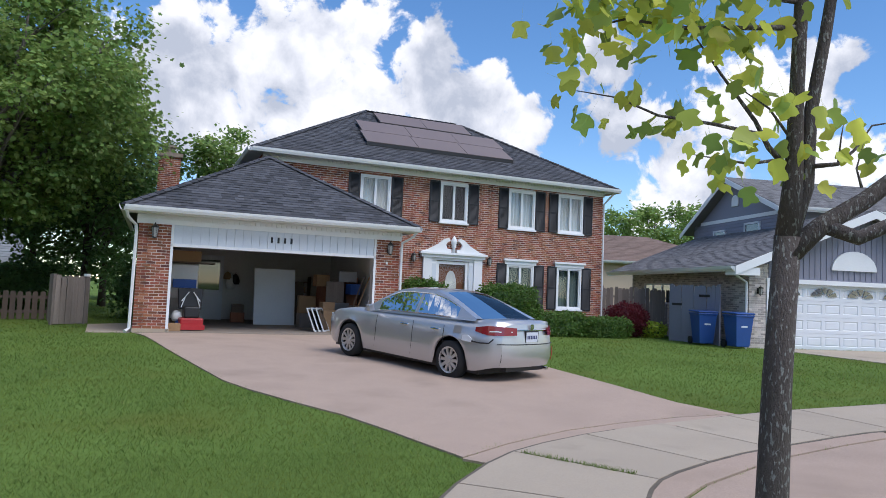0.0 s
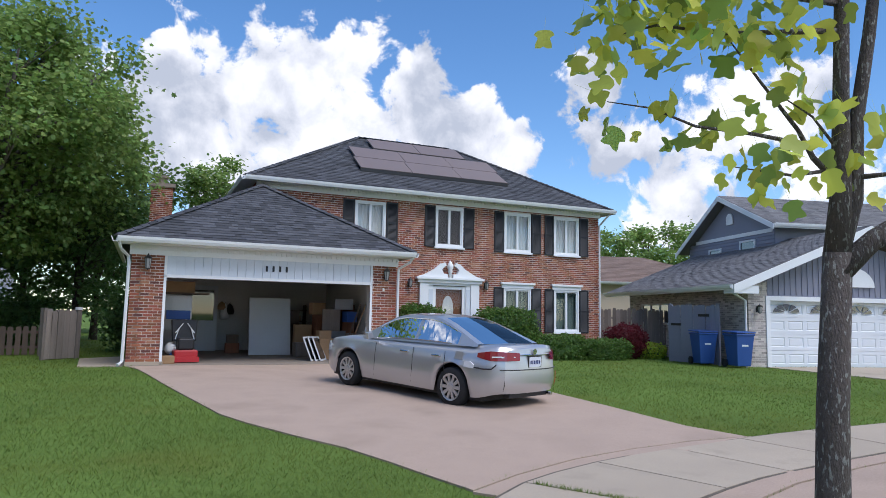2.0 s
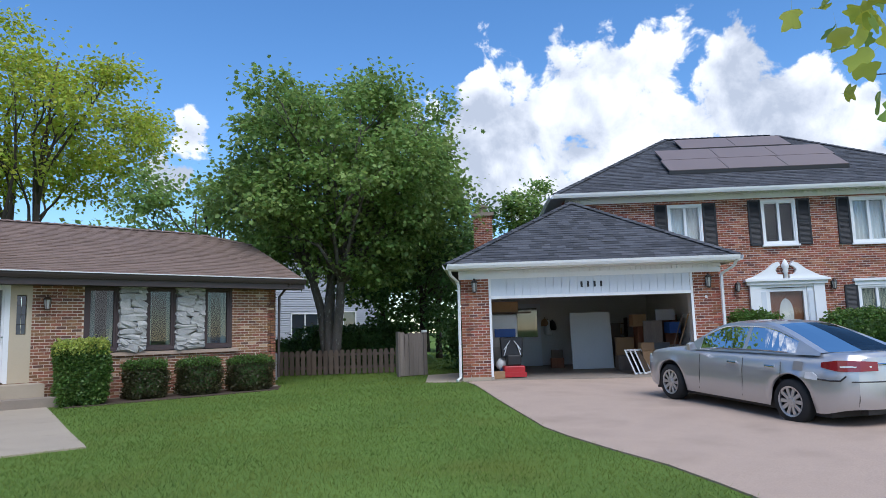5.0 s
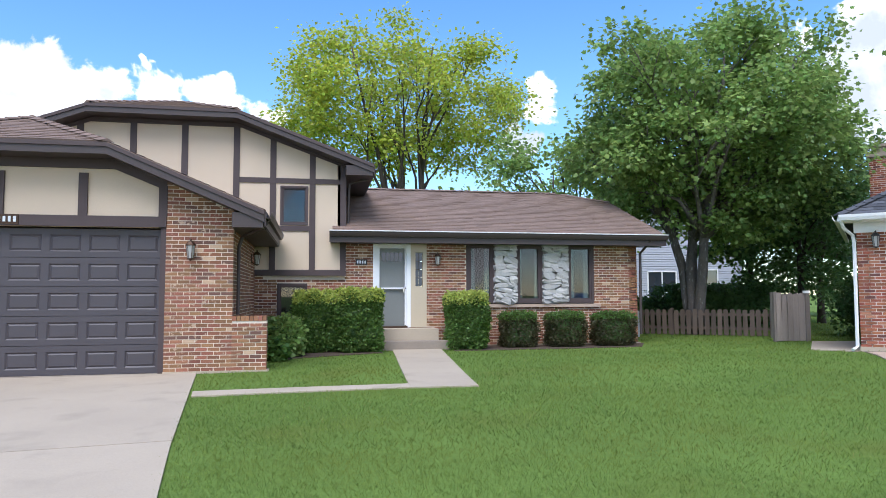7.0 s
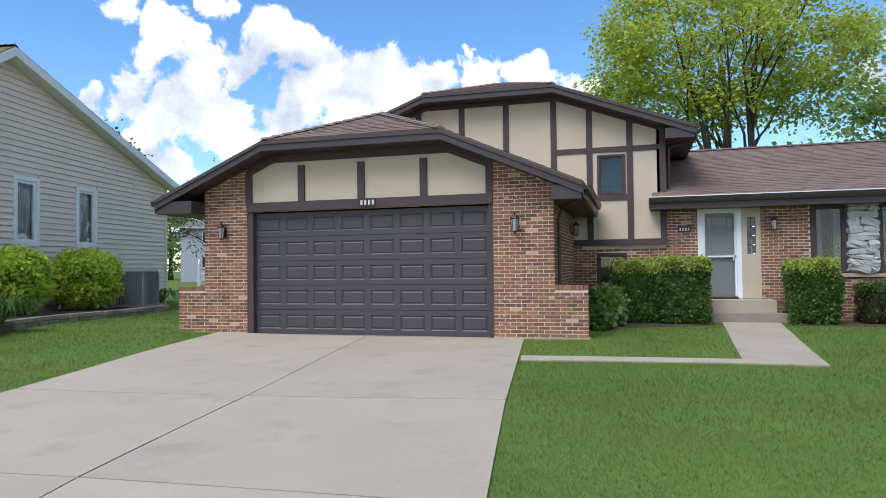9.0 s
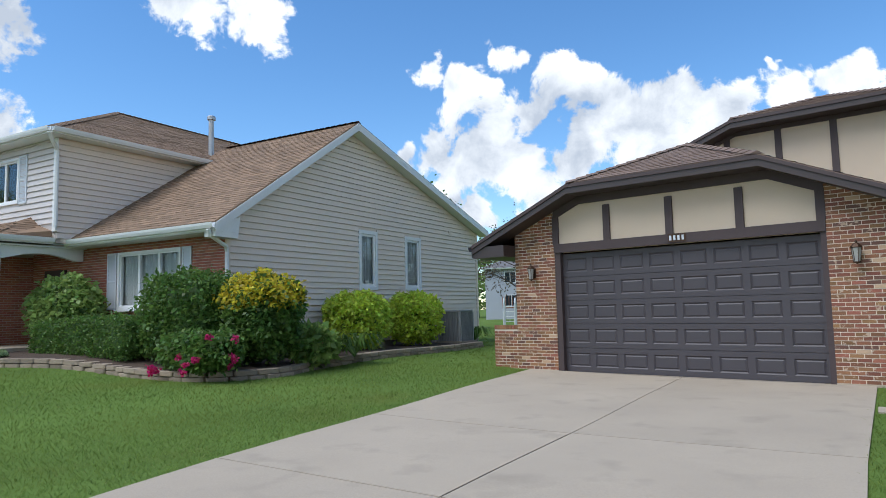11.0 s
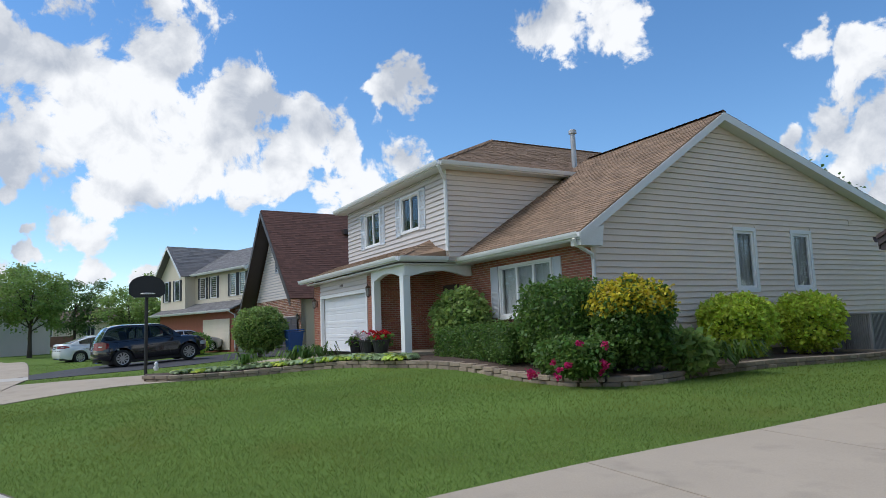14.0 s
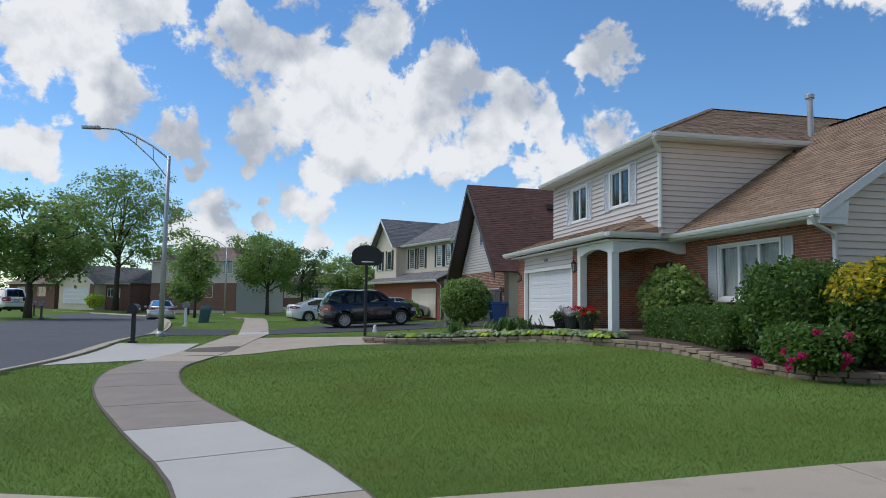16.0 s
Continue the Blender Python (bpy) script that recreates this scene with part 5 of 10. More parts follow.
    rake_board(h, [(11.38, 3.85, z - 0.02), (11.38, 7.1, 4.11), (11.38, 9.1, 4.11), (11.38, 12.35, z - 0.02)], (0.03, 0, 0), "gutter_brown", 0.19)
    s = Shape()
    s.prism([(10.78, 4.28, 2.5), (10.78, 12, 2.5), (10.78, 9.1, 3.95), (10.78, 7.1, 3.95)], (-0.2, 0, 0))
    part("gable", s, "stucco", h)
    downpipe([(10.95, 3.8, 2.72), (10.9, 3.9, 2.6), (10.86, 4.22, 2.4), (10.84, 4.22, 0.3)], h, "gutter_brown", 0.035)
    part("utility_box", Shape().box(10.85, 11.0, 4.6, 4.9, 0.2, 0.9), "ac_grey", h, bevel=0.01)
    return h


house_b()

# ---- two-storey red brick house with open garage and solar panels ----
def dentils(face, u0, u1, z, parent, mat="white"):
    s, u = Shape(), u0
    while u < u1:
        face.box(s, u, u + 0.055, z, z + 0.06, 0.02, 0.085)
        u += 0.125
    return part("dentils", s, mat, parent, "", "stuff")


def house_a():
    h = thing("brick_house", pose(14.4, -0.197, 0.128, 0, 0, -43.346), "two-storey red brick house with charcoal roof and black shutters", "house")
    f = Face(0, 0, 0)
    # garage
    for a, b in ((-0.75, 0.0), (4.88, 5.58)):
        wall(f, a, b, -0.5, 2.5, [], h, "mortar")
        bricks(f, a, b, 0.09, 2.50, [], h, M["brick_a"])
        part("footing", Shape().box(a - 0.02, b + 0.02, -0.03, 0.2, -0.5, 0.09), "concrete", h)
    ls, rs = Face(-0.75, 6.5, -90), Face(5.58, 0, 90)
    wall(ls, 0, 6.5, -0.5, 2.7, [], h, "mortar")
    bricks(ls, 0, 6.5, 0.09, 2.65, [], h, M["brick_a"])
    wall(rs, 0, 3.2, -0.5, 2.7, [], h, "mortar")
    bricks(rs, 0, 3.16, 0.09, 2.65, [], h, M["brick_a"])
    s = Shape()
    f.box(s, 0, 4.88, 2.05, 2.52, -0.2, -0.01)
    part("header", s, "panel_white", h, "pale vertical board panel over the garage opening")
    for k in range(25):
        q = Shape()
        f.box(q, k * 0.195 + 0.004, k * 0.195 + 0.191, 2.07, 2.50, -0.01, 0.012)
        part("board", q, "panel_white", h)
    for a, b, c, d in ((-0.06, 0.0, 0, 2.5), (4.88, 4.94, 0, 2.5), (-0.06, 4.94, 2.0, 2.07)):
        q = Shape()
        f.box(q, a, b, c, d, -0.15, 0.03)
        part("door_casing", q, "white", h)
    # the digits over the opening stay plain bars
    for u in (2.22, 2.38, 2.54, 2.70):
        q = Shape()
        f.box(q, u, u + 0.05, 2.23, 2.37, 0.012, 0.025)
        part("number_bar", q, "black", h)
    q = Shape()
    f.box(q, -0.8, 5.63, 2.50, 2.80, -0.1, 0.035)
    part("frieze", q, "white", h)
    dentils(f, -0.8, 5.6, 2.62, h)
    z = 2.86
    part("soffit", Shape().box(-1.05, 5.95, -0.4, 0.05, 2.72, 2.75), "white", h)
    gutter((-1.05, -0.4, z), (5.95, -0.4, z), (0, -1, 0), h, fascia=0.13, size=0.12)
    gutter((-1.05, 6.8, z), (-1.05, -0.4, z), (-1, 0, 0), h, fascia=0.13, size=0.12)
    gutter((5.95, -0.4, z), (5.95, 3.1, z), (1, 0, 0), h, fascia=0.13, size=0.12)
    downpipe([(-1.02, -0.42, 2.74), (-0.98, -0.3, 2.6), (-0.82, -0.06, 2.45), (-0.80, -0.05, 2.3), (-0.82, -0.05, 0.1), (-0.9, -0.2, 0.03)], h)
    downpipe([(5.9, -0.42, 2.74), (5.85, -0.3, 2.6), (5.64, -0.06, 2.45), (5.63, -0.05, 2.3), (5.63, -0.05, 0.1)], h)
    lantern(h, f, -0.41, 2.32, 0.36)
    lantern(h, f, 5.29, 2.27, 0.36)
    q = Shape()
    f.box(q, 5.22, 5.27, 1.86, 1.93, 0.012, 0.02)
    part("keypad", q, "white", h)
    pk = (2.45, 2.7, 4.86)
    roof_plane([(-1.08, -0.43, z), (5.98, -0.43, z), pk], h, M["shingle_a"], label="charcoal asphalt shingle roof slope")
    roof_plane([(5.98, -0.43, z), (5.98, 6.9, z), (2.45, 6.9, 4.86), pk], h, M["shingle_a"])
    roof_plane([(-1.08, 6.9, z), (-1.08, -0.43, z), pk, (2.45, 6.9, 4.86)], h, M["shingle_a"])
    ridge_caps((-1.08, -0.43, z), pk, h, "shingle_a")
    ridge_caps((5.98, -0.43, z), pk, h, "shingle_a")
    ridge_caps(pk, (2.45, 6.9, 4.86), h, "shingle_a")
    # garage room
    part("garage_floor", Shape().box(-0.7, 5.5, -0.1, 6.4, -0.2, 0.012), "concrete_old", h)
    part("garage_ceiling", Shape().box(-0.7, 5.5, 0.05, 6.4, 2.52, 2.56), "drywall", h)
    part("garage_back_wall", Shape().box(-0.7, 5.5, 6.3, 6.4, 0, 2.55), "drywall", h)
    part("garage_side_wall", Shape().box(-0.53, -0.5, 0.22, 6.3, 0, 2.55), "drywall", h)
    part("garage_side_wall", Shape().box(5.3, 5.33, 0.22, 6.3, 0, 2.55), "drywall", h)
    # main block
    v = 3.16
    m = Face(0, v, 0)
    ups = [(5.33, 6.33, 3.47, 4.75), (8.03, 9.02, 3.47, 4.78), (10.56, 11.6, 3.44, 4.78), (12.54, 13.58, 3.44, 4.78)]
    lows = [(10.56, 11.62, 0.78, 2.22), (12.55, 13.58, 0.76, 2.22)]
    holes = ups + lows + [(7.98, 9.12, 0.0, 2.22), (2.35, 5.36, -0.5, 2.6)]
    wall(m, 2.35, 14.45, -0.5, 5.05, holes, h, "mortar")
    bricks(m, 2.35, 14.45, 0.1, 4.98, holes, h, M["brick_a"])
    rgt = Face(14.45, v, 90)
    wall(rgt, 0, 8.7, -0.5, 5.05, [], h, "mortar")
    bricks(rgt, 0, 8.7, 0.1, 4.98, [], h, M["brick_a"])
    lft = Face(2.35, v + 8.7, -90)
    wall(lft, 0, 8.7, -0.5, 5.05, [(5.4, 8.7, -0.5, 2.6)], h, "brick_a", label="brick side wall")
    wall(Face(14.45, v + 8.7, 180), 0, 12.1, -0.5, 5.05, [], h, "brick_a", label="brick rear wall")
    for k, (a, b, c, d) in enumerate(ups + lows):
        window(h, m, a, b, c, d, 2, 0.06, "white", ("curtain" if k < len(ups) else "curtain_teal") if k != 1 else None)
        for p, q in ((a - 0.38, a - 0.02), (b + 0.02, b + 0.40)):
            shutter(h, m, p, q, c - 0.02, d + 0.02)
    for a, b, c, d in lows:
        q = Shape()
        m.box(q, a - 0.08, b + 0.08, d, d + 0.12, 0, 0.05)
        m.box(q, a - 0.13, b + 0.13, d + 0.12, d + 0.19, 0, 0.10)
        part("window_header", q, "white", h)
    q = Shape()
    m.box(q, 2.35, 14.5, 4.86, 5.08, -0.05, 0.04)
    part("frieze", q, "white", h)
    dentils(m, 2.4, 14.45, 4.98, h)
    # doorway with broken pediment
    dh = part("door_surround", Shape().box(7.50, 7.80, v - 0.10, v, 0, 2.42), "white", h, "white door surround with a broken swan-neck pediment")
    for a, b, c, d, o in ((9.30, 9.60, 0, 2.42, 0.10), (7.80, 7.98, 0, 2.25, 0.05), (9.12, 9.30, 0, 2.25, 0.05), (7.42, 9.68, 2.30, 2.40, 0.14), (7.36, 9.74, 2.40, 2.47, 0.2), (7.80, 9.30, 2.22, 2.30, 0.08)):
        q = Shape()
        m.box(q, a, b, c, d, 0, o)
        part("pilaster" if d - c > 1 else "cornice", q, "white", dh)
    for sgn in (-1, 1):
        pts = [(sgn * 1.17, 2.47), (sgn * 0.9, 2.55), (sgn * 0.55, 2.74), (sgn * 0.36, 2.90), (sgn * 0.20, 2.96), (sgn * 0.14, 2.86), (sgn * 0.24, 2.80), (sgn * 0.30, 2.72), (sgn * 0.24, 2.60), (sgn * 0.10, 2.58), (sgn * 0.10, 2.47)]
        q = Shape().prism([m.at(8.55 + x, y, 0) for x, y in pts], m.n * 0.12)
        part("scroll", q, "white", dh)
    part("finial", Shape().lathe((8.55, v - 0.08, 2.47), [(0.05, 0), (0.05, 0.16), (0.09, 0.2), (0.06, 0.25), (0.1, 0.32), (0.1, 0.4), (0.05, 0.5), (0.01, 0.56)], 12), "white", dh, smooth=True)
    for a, b in ((7.82, 7.96), (9.14, 9.28)):
        for c, d in ((0.3, 1.0), (1.15, 2.1)):
            q = Shape()
            m.box(q, a, b, c, d, 0.05, 0.065)
            part("panel", q, "panel_white", dh)
    q = Shape()
    for a, b, c, d in ((7.98, 8.08, 0.1, 2.2), (9.02, 9.12, 0.1, 2.2), (8.08, 9.02, 2.1, 2.2), (8.08, 9.02, 1.05, 1.12), (8.08, 9.02, 0.1, 0.2)):
        m.box(q, a, b, c, d, -0.05, 0.02)
    part("storm_door", q, "white", dh)
    q = Shape()
    m.box(q, 8.08, 9.02, 0.1, 2.1, -0.12, -0.08)
    part("door_leaf", q, "wood_red", dh, "dark wooden inner door")
    part("door_glass", Shape().prism([m.at(8.55 + 0.2 * math.cos(a), 1.45 + 0.45 * math.sin(a), -0.08) for a in np.linspace(0, 2 * math.pi, 20)[:-1]], m.n * 0.01), "curtain", dh)
    part("storm_glass", Shape().quad(m.at(8.08, 0.2, -0.01), m.at(9.02, 0.2, -0.01), m.at(9.02, 2.1, -0.01), m.at(8.08, 2.1, -0.01)), "glass", dh).visible_shadow = False
    part("stoop", Shape().box(7.4, 9.7, v - 1.4, v, -0.4, 0.12), "concrete", h)
    for u in (7.16, 9.86):
        lantern(h, m, u, 2.26, 0.32)
    # main roof
    z, e0, e1, ev, rv, rz = 5.12, 1.98, 14.84, 2.76, 7.35, 7.88
    L, R = (e0 + 4.59, rv, rz), (10.45, rv, rz)
    back = 2 * rv - ev
    roof_plane([(e0, ev, z), (e1, ev, z), R, L], h, M["shingle_a"])
    roof_plane([(e1, ev, z), (e1, back, z), R], h, M["shingle_a"])
    roof_plane([(e1, back, z), (e0, back, z), L, R], h, M["shingle_a"])
    roof_plane([(e0, back, z), (e0, ev, z), L], h, M["shingle_a"])
    for a, b in (((e0, ev, z), L), ((e1, ev, z), R), (L, R)):
        ridge_caps(a, b, h, "shingle_a")
    part("soffit", Shape().box(e0, e1, ev, v + 0.02, z - 0.08, z - 0.05), "white", h)
    part("soffit", Shape().box(14.4, e1, v, back, z - 0.08, z - 0.05), "white", h)
    part("soffit", Shape().box(e0, 2.4, v, back, z - 0.08, z - 0.05), "white", h)
    gutter((e0, ev, z), (e1, ev, z), (0, -1, 0), h, fascia=0.1, size=0.12)
    gutter((e1, ev, z), (e1, back, z), (1, 0, 0), h, fascia=0.1, size=0.12)
    gutter((e0, back, z), (e0, ev, z), (-1, 0, 0), h, fascia=0.1, size=0.12)
    downpipe([(14.7, 2.8, 5.0), (14.6, 3.0, 4.8), (14.52, 3.2, 4.6), (14.52, 3.2, 0.1)], h)
    # solar panels on the front slope
    sl = (rz - z) / (rv - ev)
    on = lambda u, w, k: (u, w, z + (w - ev) * sl + k)
    for w0, w1, u0, u1, n in ((3.95, 4.87, 5.70, 11.12, 3), (4.90, 5.82, 5.78, 11.22, 3), (5.95, 6.88, 6.75, 10.38, 2)):
        for k in range(n):
            a, b = u0 + (u1 - u0) * k / n + 0.01, u0 + (u1 - u0) * (k + 1) / n - 0.01
            q = Shape().prism([on(a, w0, 0.11), on(b, w0, 0.11), on(b, w1, 0.11), on(a, w1, 0.11)], (0, -0.02, 0.035))
            pn = part("solar_panel", q, "solar", h, "dark brown solar panel in a black frame")
            q = Shape()
            q.prism([on(a - 0.01, w0 - 0.01, 0.02), on(b + 0.01, w0 - 0.01, 0.02), on(b + 0.01, w0 - 0.01, 0.14), on(a - 0.01, w0 - 0.01, 0.14)], (0, 0.012, 0))
            part("skirt", q, "solar_edge", pn)
    # chimney stack on the far side wall
    ch = part("chimney", Shape().box(-0.45, 0.25, 8.2, 9.0, -0.4, 5.5), "mortar", h, "red brick chimney with a clay pot")
    for fc, a, b in ((Face(-0.45, 8.2, 0), 0, 0.7), (Face(-0.45, 9.0, -90), 0, 0.8), (Face(0.25, 8.2, 90), 0, 0.8)):
        bricks(fc, a, b, 3.2, 5.5, [], ch, M["brick_a"])
    part("chimney_cap", Shape().box(-0.52, 0.32, 8.13, 9.07, 5.5, 5.63), "concrete_old", ch)
    part("chimney_pot", Shape().lathe((-0.1, 8.6, 5.63), [(0.16, 0), (0.16, 0.22), (0.22, 0.24), (0.22, 0.32)], 10), "concrete_old", ch)
    return h


house_a()

# ---- beige siding house ----
def house_c():
    h = thing("siding_house", pose(-11.57, -3.79, 0.607, 0, 0, 10.22), "two-storey beige vinyl siding house with tan shingle roof", "house")
    # gable wall of the low wing
    g = Face(0, 0, 90)
    tall = lambda v: 2.98 + (v + 0.3) * 0.665 if v < 4.62 else 6.08 - (v - 4.62) * 0.297

    def spans(z0, z1):
        lo = 0.0 if z1 < 2.98 else (z1 - 2.98) / 0.665 - 0.3
        hi = 12.55 if z1 < 3.7 else 4.62 + (6.08 - z1) / 0.297
        return lo, min(hi, 12.55)

    wins = [(5.0, 5.93, 1.39, 3.18), (7.45, 8.43, 1.40, 3.18)]
    wall(g, 0, 12.55, -0.9, 3.2, wins, h, "siding", 0.2, "side_wall")
    s = Shape()
    s.prism([g.at(0.0, 3.2, -0.2), g.at(12.55, 3.2, -0.2), g.at(12.55, 3.68, -0.2), g.at(4.62, 6.05, -0.2), g.at(0.1, 3.25, -0.2)], g.n * 0.2)
    part("gable_wall", s, "siding", h)
    siding(g, 0.0, 12.55, -0.15, 6.05, wins, h, "siding", spans, 0.155, lip=0.036, label="beige lapped vinyl siding, lightened for the shaded side")
    part("foundation", Shape().box(-0.1, 0.01, 0, 12.5, -0.9, -0.15), "concrete_old", h)
    for a, b, zz in ((-0.03, 0.09, 2.9), (12.46, 12.58, 3.7)):
        q = Shape()
        g.box(q, a, b, -0.15, zz, 0, 0.045)
        part("corner_trim", q, "siding", h)
    for a, b, c, d in wins:
        window(h, g, a, b, c, d, 1, 0.11, "white", "curtain", sill=False, proud=0.045)
    q = Shape()
    g.box(q, 10.4, 10.6, 3.42, 3.6, 0, 0.03)
    part("vent_cover", q, "siding", h)
    # front of the wing
    f = Face(0, 0, 0)
    bay = [(-3.98, -1.52, 0.95, 2.42)]
    wall(f, -8.0, -0.02, -0.6, 2.75, bay, h, "mortar_grey")
    bricks(f, -8.0, -0.02, -0.2, 2.68, bay, h, M["brick_c"])
    window(h, f, -3.98, -1.52, 0.95, 2.42, 3, 0.065, "white", "curtain", proud=0.05)
    for a, b in ((-4.42, -4.03), (-1.47, -1.14)):
        shutter(h, f, a, b, 0.95, 2.42, "panel_white")
    # wing roof
    ridge, re = (4.62, 6.28), (12.95, 3.80)
    roof_plane([(-5.4, -0.62, 2.83), (0.35, -0.62, 2.83), (0.35, 4.62, 6.28), (-5.3, 4.62, 6.28)], h, M["shingle_c"], label="tan brown asphalt shingle roof slope")
    roof_plane([(0.35, 12.95, 3.80), (-5.2, 12.95, 3.80), (-5.2, 4.62, 6.28), (0.35, 4.62, 6.28)], h, M["shingle_c"])
    ridge_caps((0.35, 4.62, 6.28), (-5.2, 4.62, 6.28), h, "shingle_e")
    for x, d in ((0.35, 0.03),):
        rake_board(h, [(x, -0.62, 2.80), (x, 4.62, 6.25), (x, 12.95, 3.77)], (d, 0, 0), "white_gutter", 0.22)
        for a, b in (((-0.62, 2.6), (4.62, 6.05)), ((4.62, 6.05), (12.95, 3.57))):
            part("soffit", Shape().prism([(0.0, a[0], a[1]), (x, a[0], a[1]), (x, b[0], b[1]), (0.0, b[0], b[1])], (0, 0, 0.02)), "white_gutter", h)
    part("eave_return", Shape().prism([(-0.02, -0.60, 2.50), (-0.02, 0.05, 2.50), (-0.02, 0.12, 3.0), (-0.02, -0.60, 2.75)], (0.36, 0, 0)), "white_gutter", h)
    gutter((-5.4, -0.62, 2.80), (0.37, -0.62, 2.80), (0, -1, 0), h, fascia=0.16, size=0.12)
    part("soffit", Shape().box(-5.4, 0.35, -0.6, 0.02, 2.62, 2.65), "white_gutter", h)
    downpipe([(0.22, -0.70, 2.66), (0.20, -0.62, 2.52), (0.12, -0.10, 2.32), (0.07, -0.03, 2.2), (0.07, -0.03, -0.3)], h, w=0.05)
    # upper storey
    v, ur, ul, tp = -1.0, -5.15, -13.5, 5.5
    u = Face(0, v, 0)
    ups = [(-11.63, -10.18, 3.80, 5.14), (-8.37, -6.95, 3.90, 5.17)]
    # front in its own tone, the difference in light put into the colour
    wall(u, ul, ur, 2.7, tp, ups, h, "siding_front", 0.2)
    siding(u, ul, ur, 3.2, tp - 0.04, ups, h, "siding_front", None, 0.155, lip=0.034, label="lapped vinyl siding, toned for the light on the front")
    r = Face(ur, v, 90)
    wall(r, 0, 10.0, 2.7, tp, [], h, "siding", 0.2)
    siding(r, 0, 10.0, 2.8, tp - 0.04, [], h, "siding", None, 0.155, lip=0.034)
    wall(Face(ul, 9.0, -90), 0, 10.0, 0, tp, [], h, "siding", 0.2)
    q = Shape()
    u.box(q, ur - 0.13, ur + 0.03, 3.0, tp - 0.04, 0, 0.035)
    part("corner_trim", q, "white_gutter", h)
    for a, b, c, d in ups:
        window(h, u, a, b, c, d, 2, 0.07, "white", None, sill=False, proud=0.045)
        for p, o in ((a - 0.42, a - 0.02), (b + 0.02, b + 0.42)):
            shutter(h, u, p, o, c - 0.03, d + 0.03, "panel_white")
    z, e0, e1, ev, bk = 5.62, -13.9, -4.75, -1.4, 9.2
    A, B = (-9.3, 3.4, 7.9), (-9.3, bk, 7.9)
    roof_plane([(e0, ev, z), (e1, ev, z), A], h, M["shingle_c"])
    roof_plane([(e1, ev, z), (e1, bk, z), B, A], h, M["shingle_c"])
    roof_plane([(e0, bk, z), (e0, ev, z), A, B], h, M["shingle_c"])
    for a, b in (((e0, ev, z), A), ((e1, ev, z), A), (A, B)):
        ridge_caps(a, b, h, "shingle_c")
    part("rear_gable", Shape().prism([(ul, 9.0, 5.4), (ur, 9.0, 5.4), (-9.3, 9.0, 7.7)], (0, -0.15, 0)), "siding", h)
    part("soffit", Shape().box(e0, e1, ev, v + 0.02, z - 0.15, z - 0.12), "white_gutter", h)
    part("soffit", Shape().box(ur - 0.03, e1, v, bk, z - 0.155, z - 0.125), "white_gutter", h)
    gutter((e0, ev, z), (e1, ev, z), (0, -1, 0), h, fascia=0.15, size=0.12)
    gutter((e1, ev, z), (e1, bk, z), (1, 0, 0), h, fascia=0.15, size=0.12)
    downpipe([(-4.78, -1.45, 5.48), (-4.9, -1.3, 5.3), (-5.08, -1.06, 5.1), (-5.08, -1.06, 3.1)], h, w=0.05)
    part("vent_pipe", Shape().lathe((-5.65, 4.4, 5.9), [(0.09, 0), (0.09, 1.37), (0.14, 1.38), (0.14, 1.48), (0.10, 1.52)], 12), "grey_metal", h, "galvanised roof vent pipe", smooth=False)
    # garage and porch under a long low eave
    d = Face(0, -2.2, 0)
    for a, b in ((-14.4, -13.55), (-8.65, -8.0)):
        wall(d, a, b, -0.6, 2.6, [], h, "mortar_grey")
        bricks(d, a, b, -0.1, 2.55, [], h, M["brick_c"])
    side = Face(-8.0, -2.2, 90)
    wall(side, 0, 2.2, -0.6, 2.6, [], h, "mortar_grey")
    bricks(side, 0, 2.2, -0.1, 2.55, [], h, M["brick_c"])
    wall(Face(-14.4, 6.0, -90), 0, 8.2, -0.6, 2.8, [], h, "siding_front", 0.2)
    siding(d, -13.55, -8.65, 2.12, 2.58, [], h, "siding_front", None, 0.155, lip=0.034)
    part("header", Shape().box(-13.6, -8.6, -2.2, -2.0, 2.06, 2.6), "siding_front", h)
    q = Shape()
    for a, b, c, e in ((-13.55, -13.43, 0, 2.05), (-8.77, -8.65, 0, 2.05), (-13.55, -8.65, 2.0, 2.12)):
        d.box(q, a, b, c, e, -0.1, 0.03)
    part("door_casing", q, "white", h)
    panel_door(h, d, -13.43, -8.77, 0.0, 2.0, 4, 4, "garage_white", recess=0.008, label="white sectional garage door")
    lantern(h, d, -14.0, 1.85, 0.42, "bronze")
    lantern(h, d, -8.3, 2.0, 0.42, "bronze")
    q = Shape()
    for k in range(3):
        d.box(q, -11.25 + k * 0.12, -11.19 + k * 0.12, 2.3, 2.42, 0.02, 0.03)
    part("number_bar", q, "bronze", h)
    for a, b in ((-7.95, -7.72), (-5.78, -5.52)):
        part("porch_post", Shape().box(a, b, -2.35, -2.12, -0.2, 2.35), "white", h, bevel=0.008)
    pts = [(-8.0, 2.62), (-5.45, 2.62), (-5.45, 2.28)]
    arch = [(-5.8 - 1.9 * t, 2.28 + 0.16 * math.sin(math.pi * t)) for t in np.linspace(0, 1, 9)]
    part("arched_beam", Shape().prism([(x, -2.33, zz) for x, zz in pts + [(float(a), float(b)) for a, b in arch] + [(-8.0, 2.28)]], (0, 0.16, 0)), "white", h)
    pts = [(-2.2, 2.62), (-0.02, 2.62), (-0.02, 2.28)]
    arch = [(-0.25 - 1.8 * t, 2.28 + 0.16 * math.sin(math.pi * t)) for t in np.linspace(0, 1, 9)]
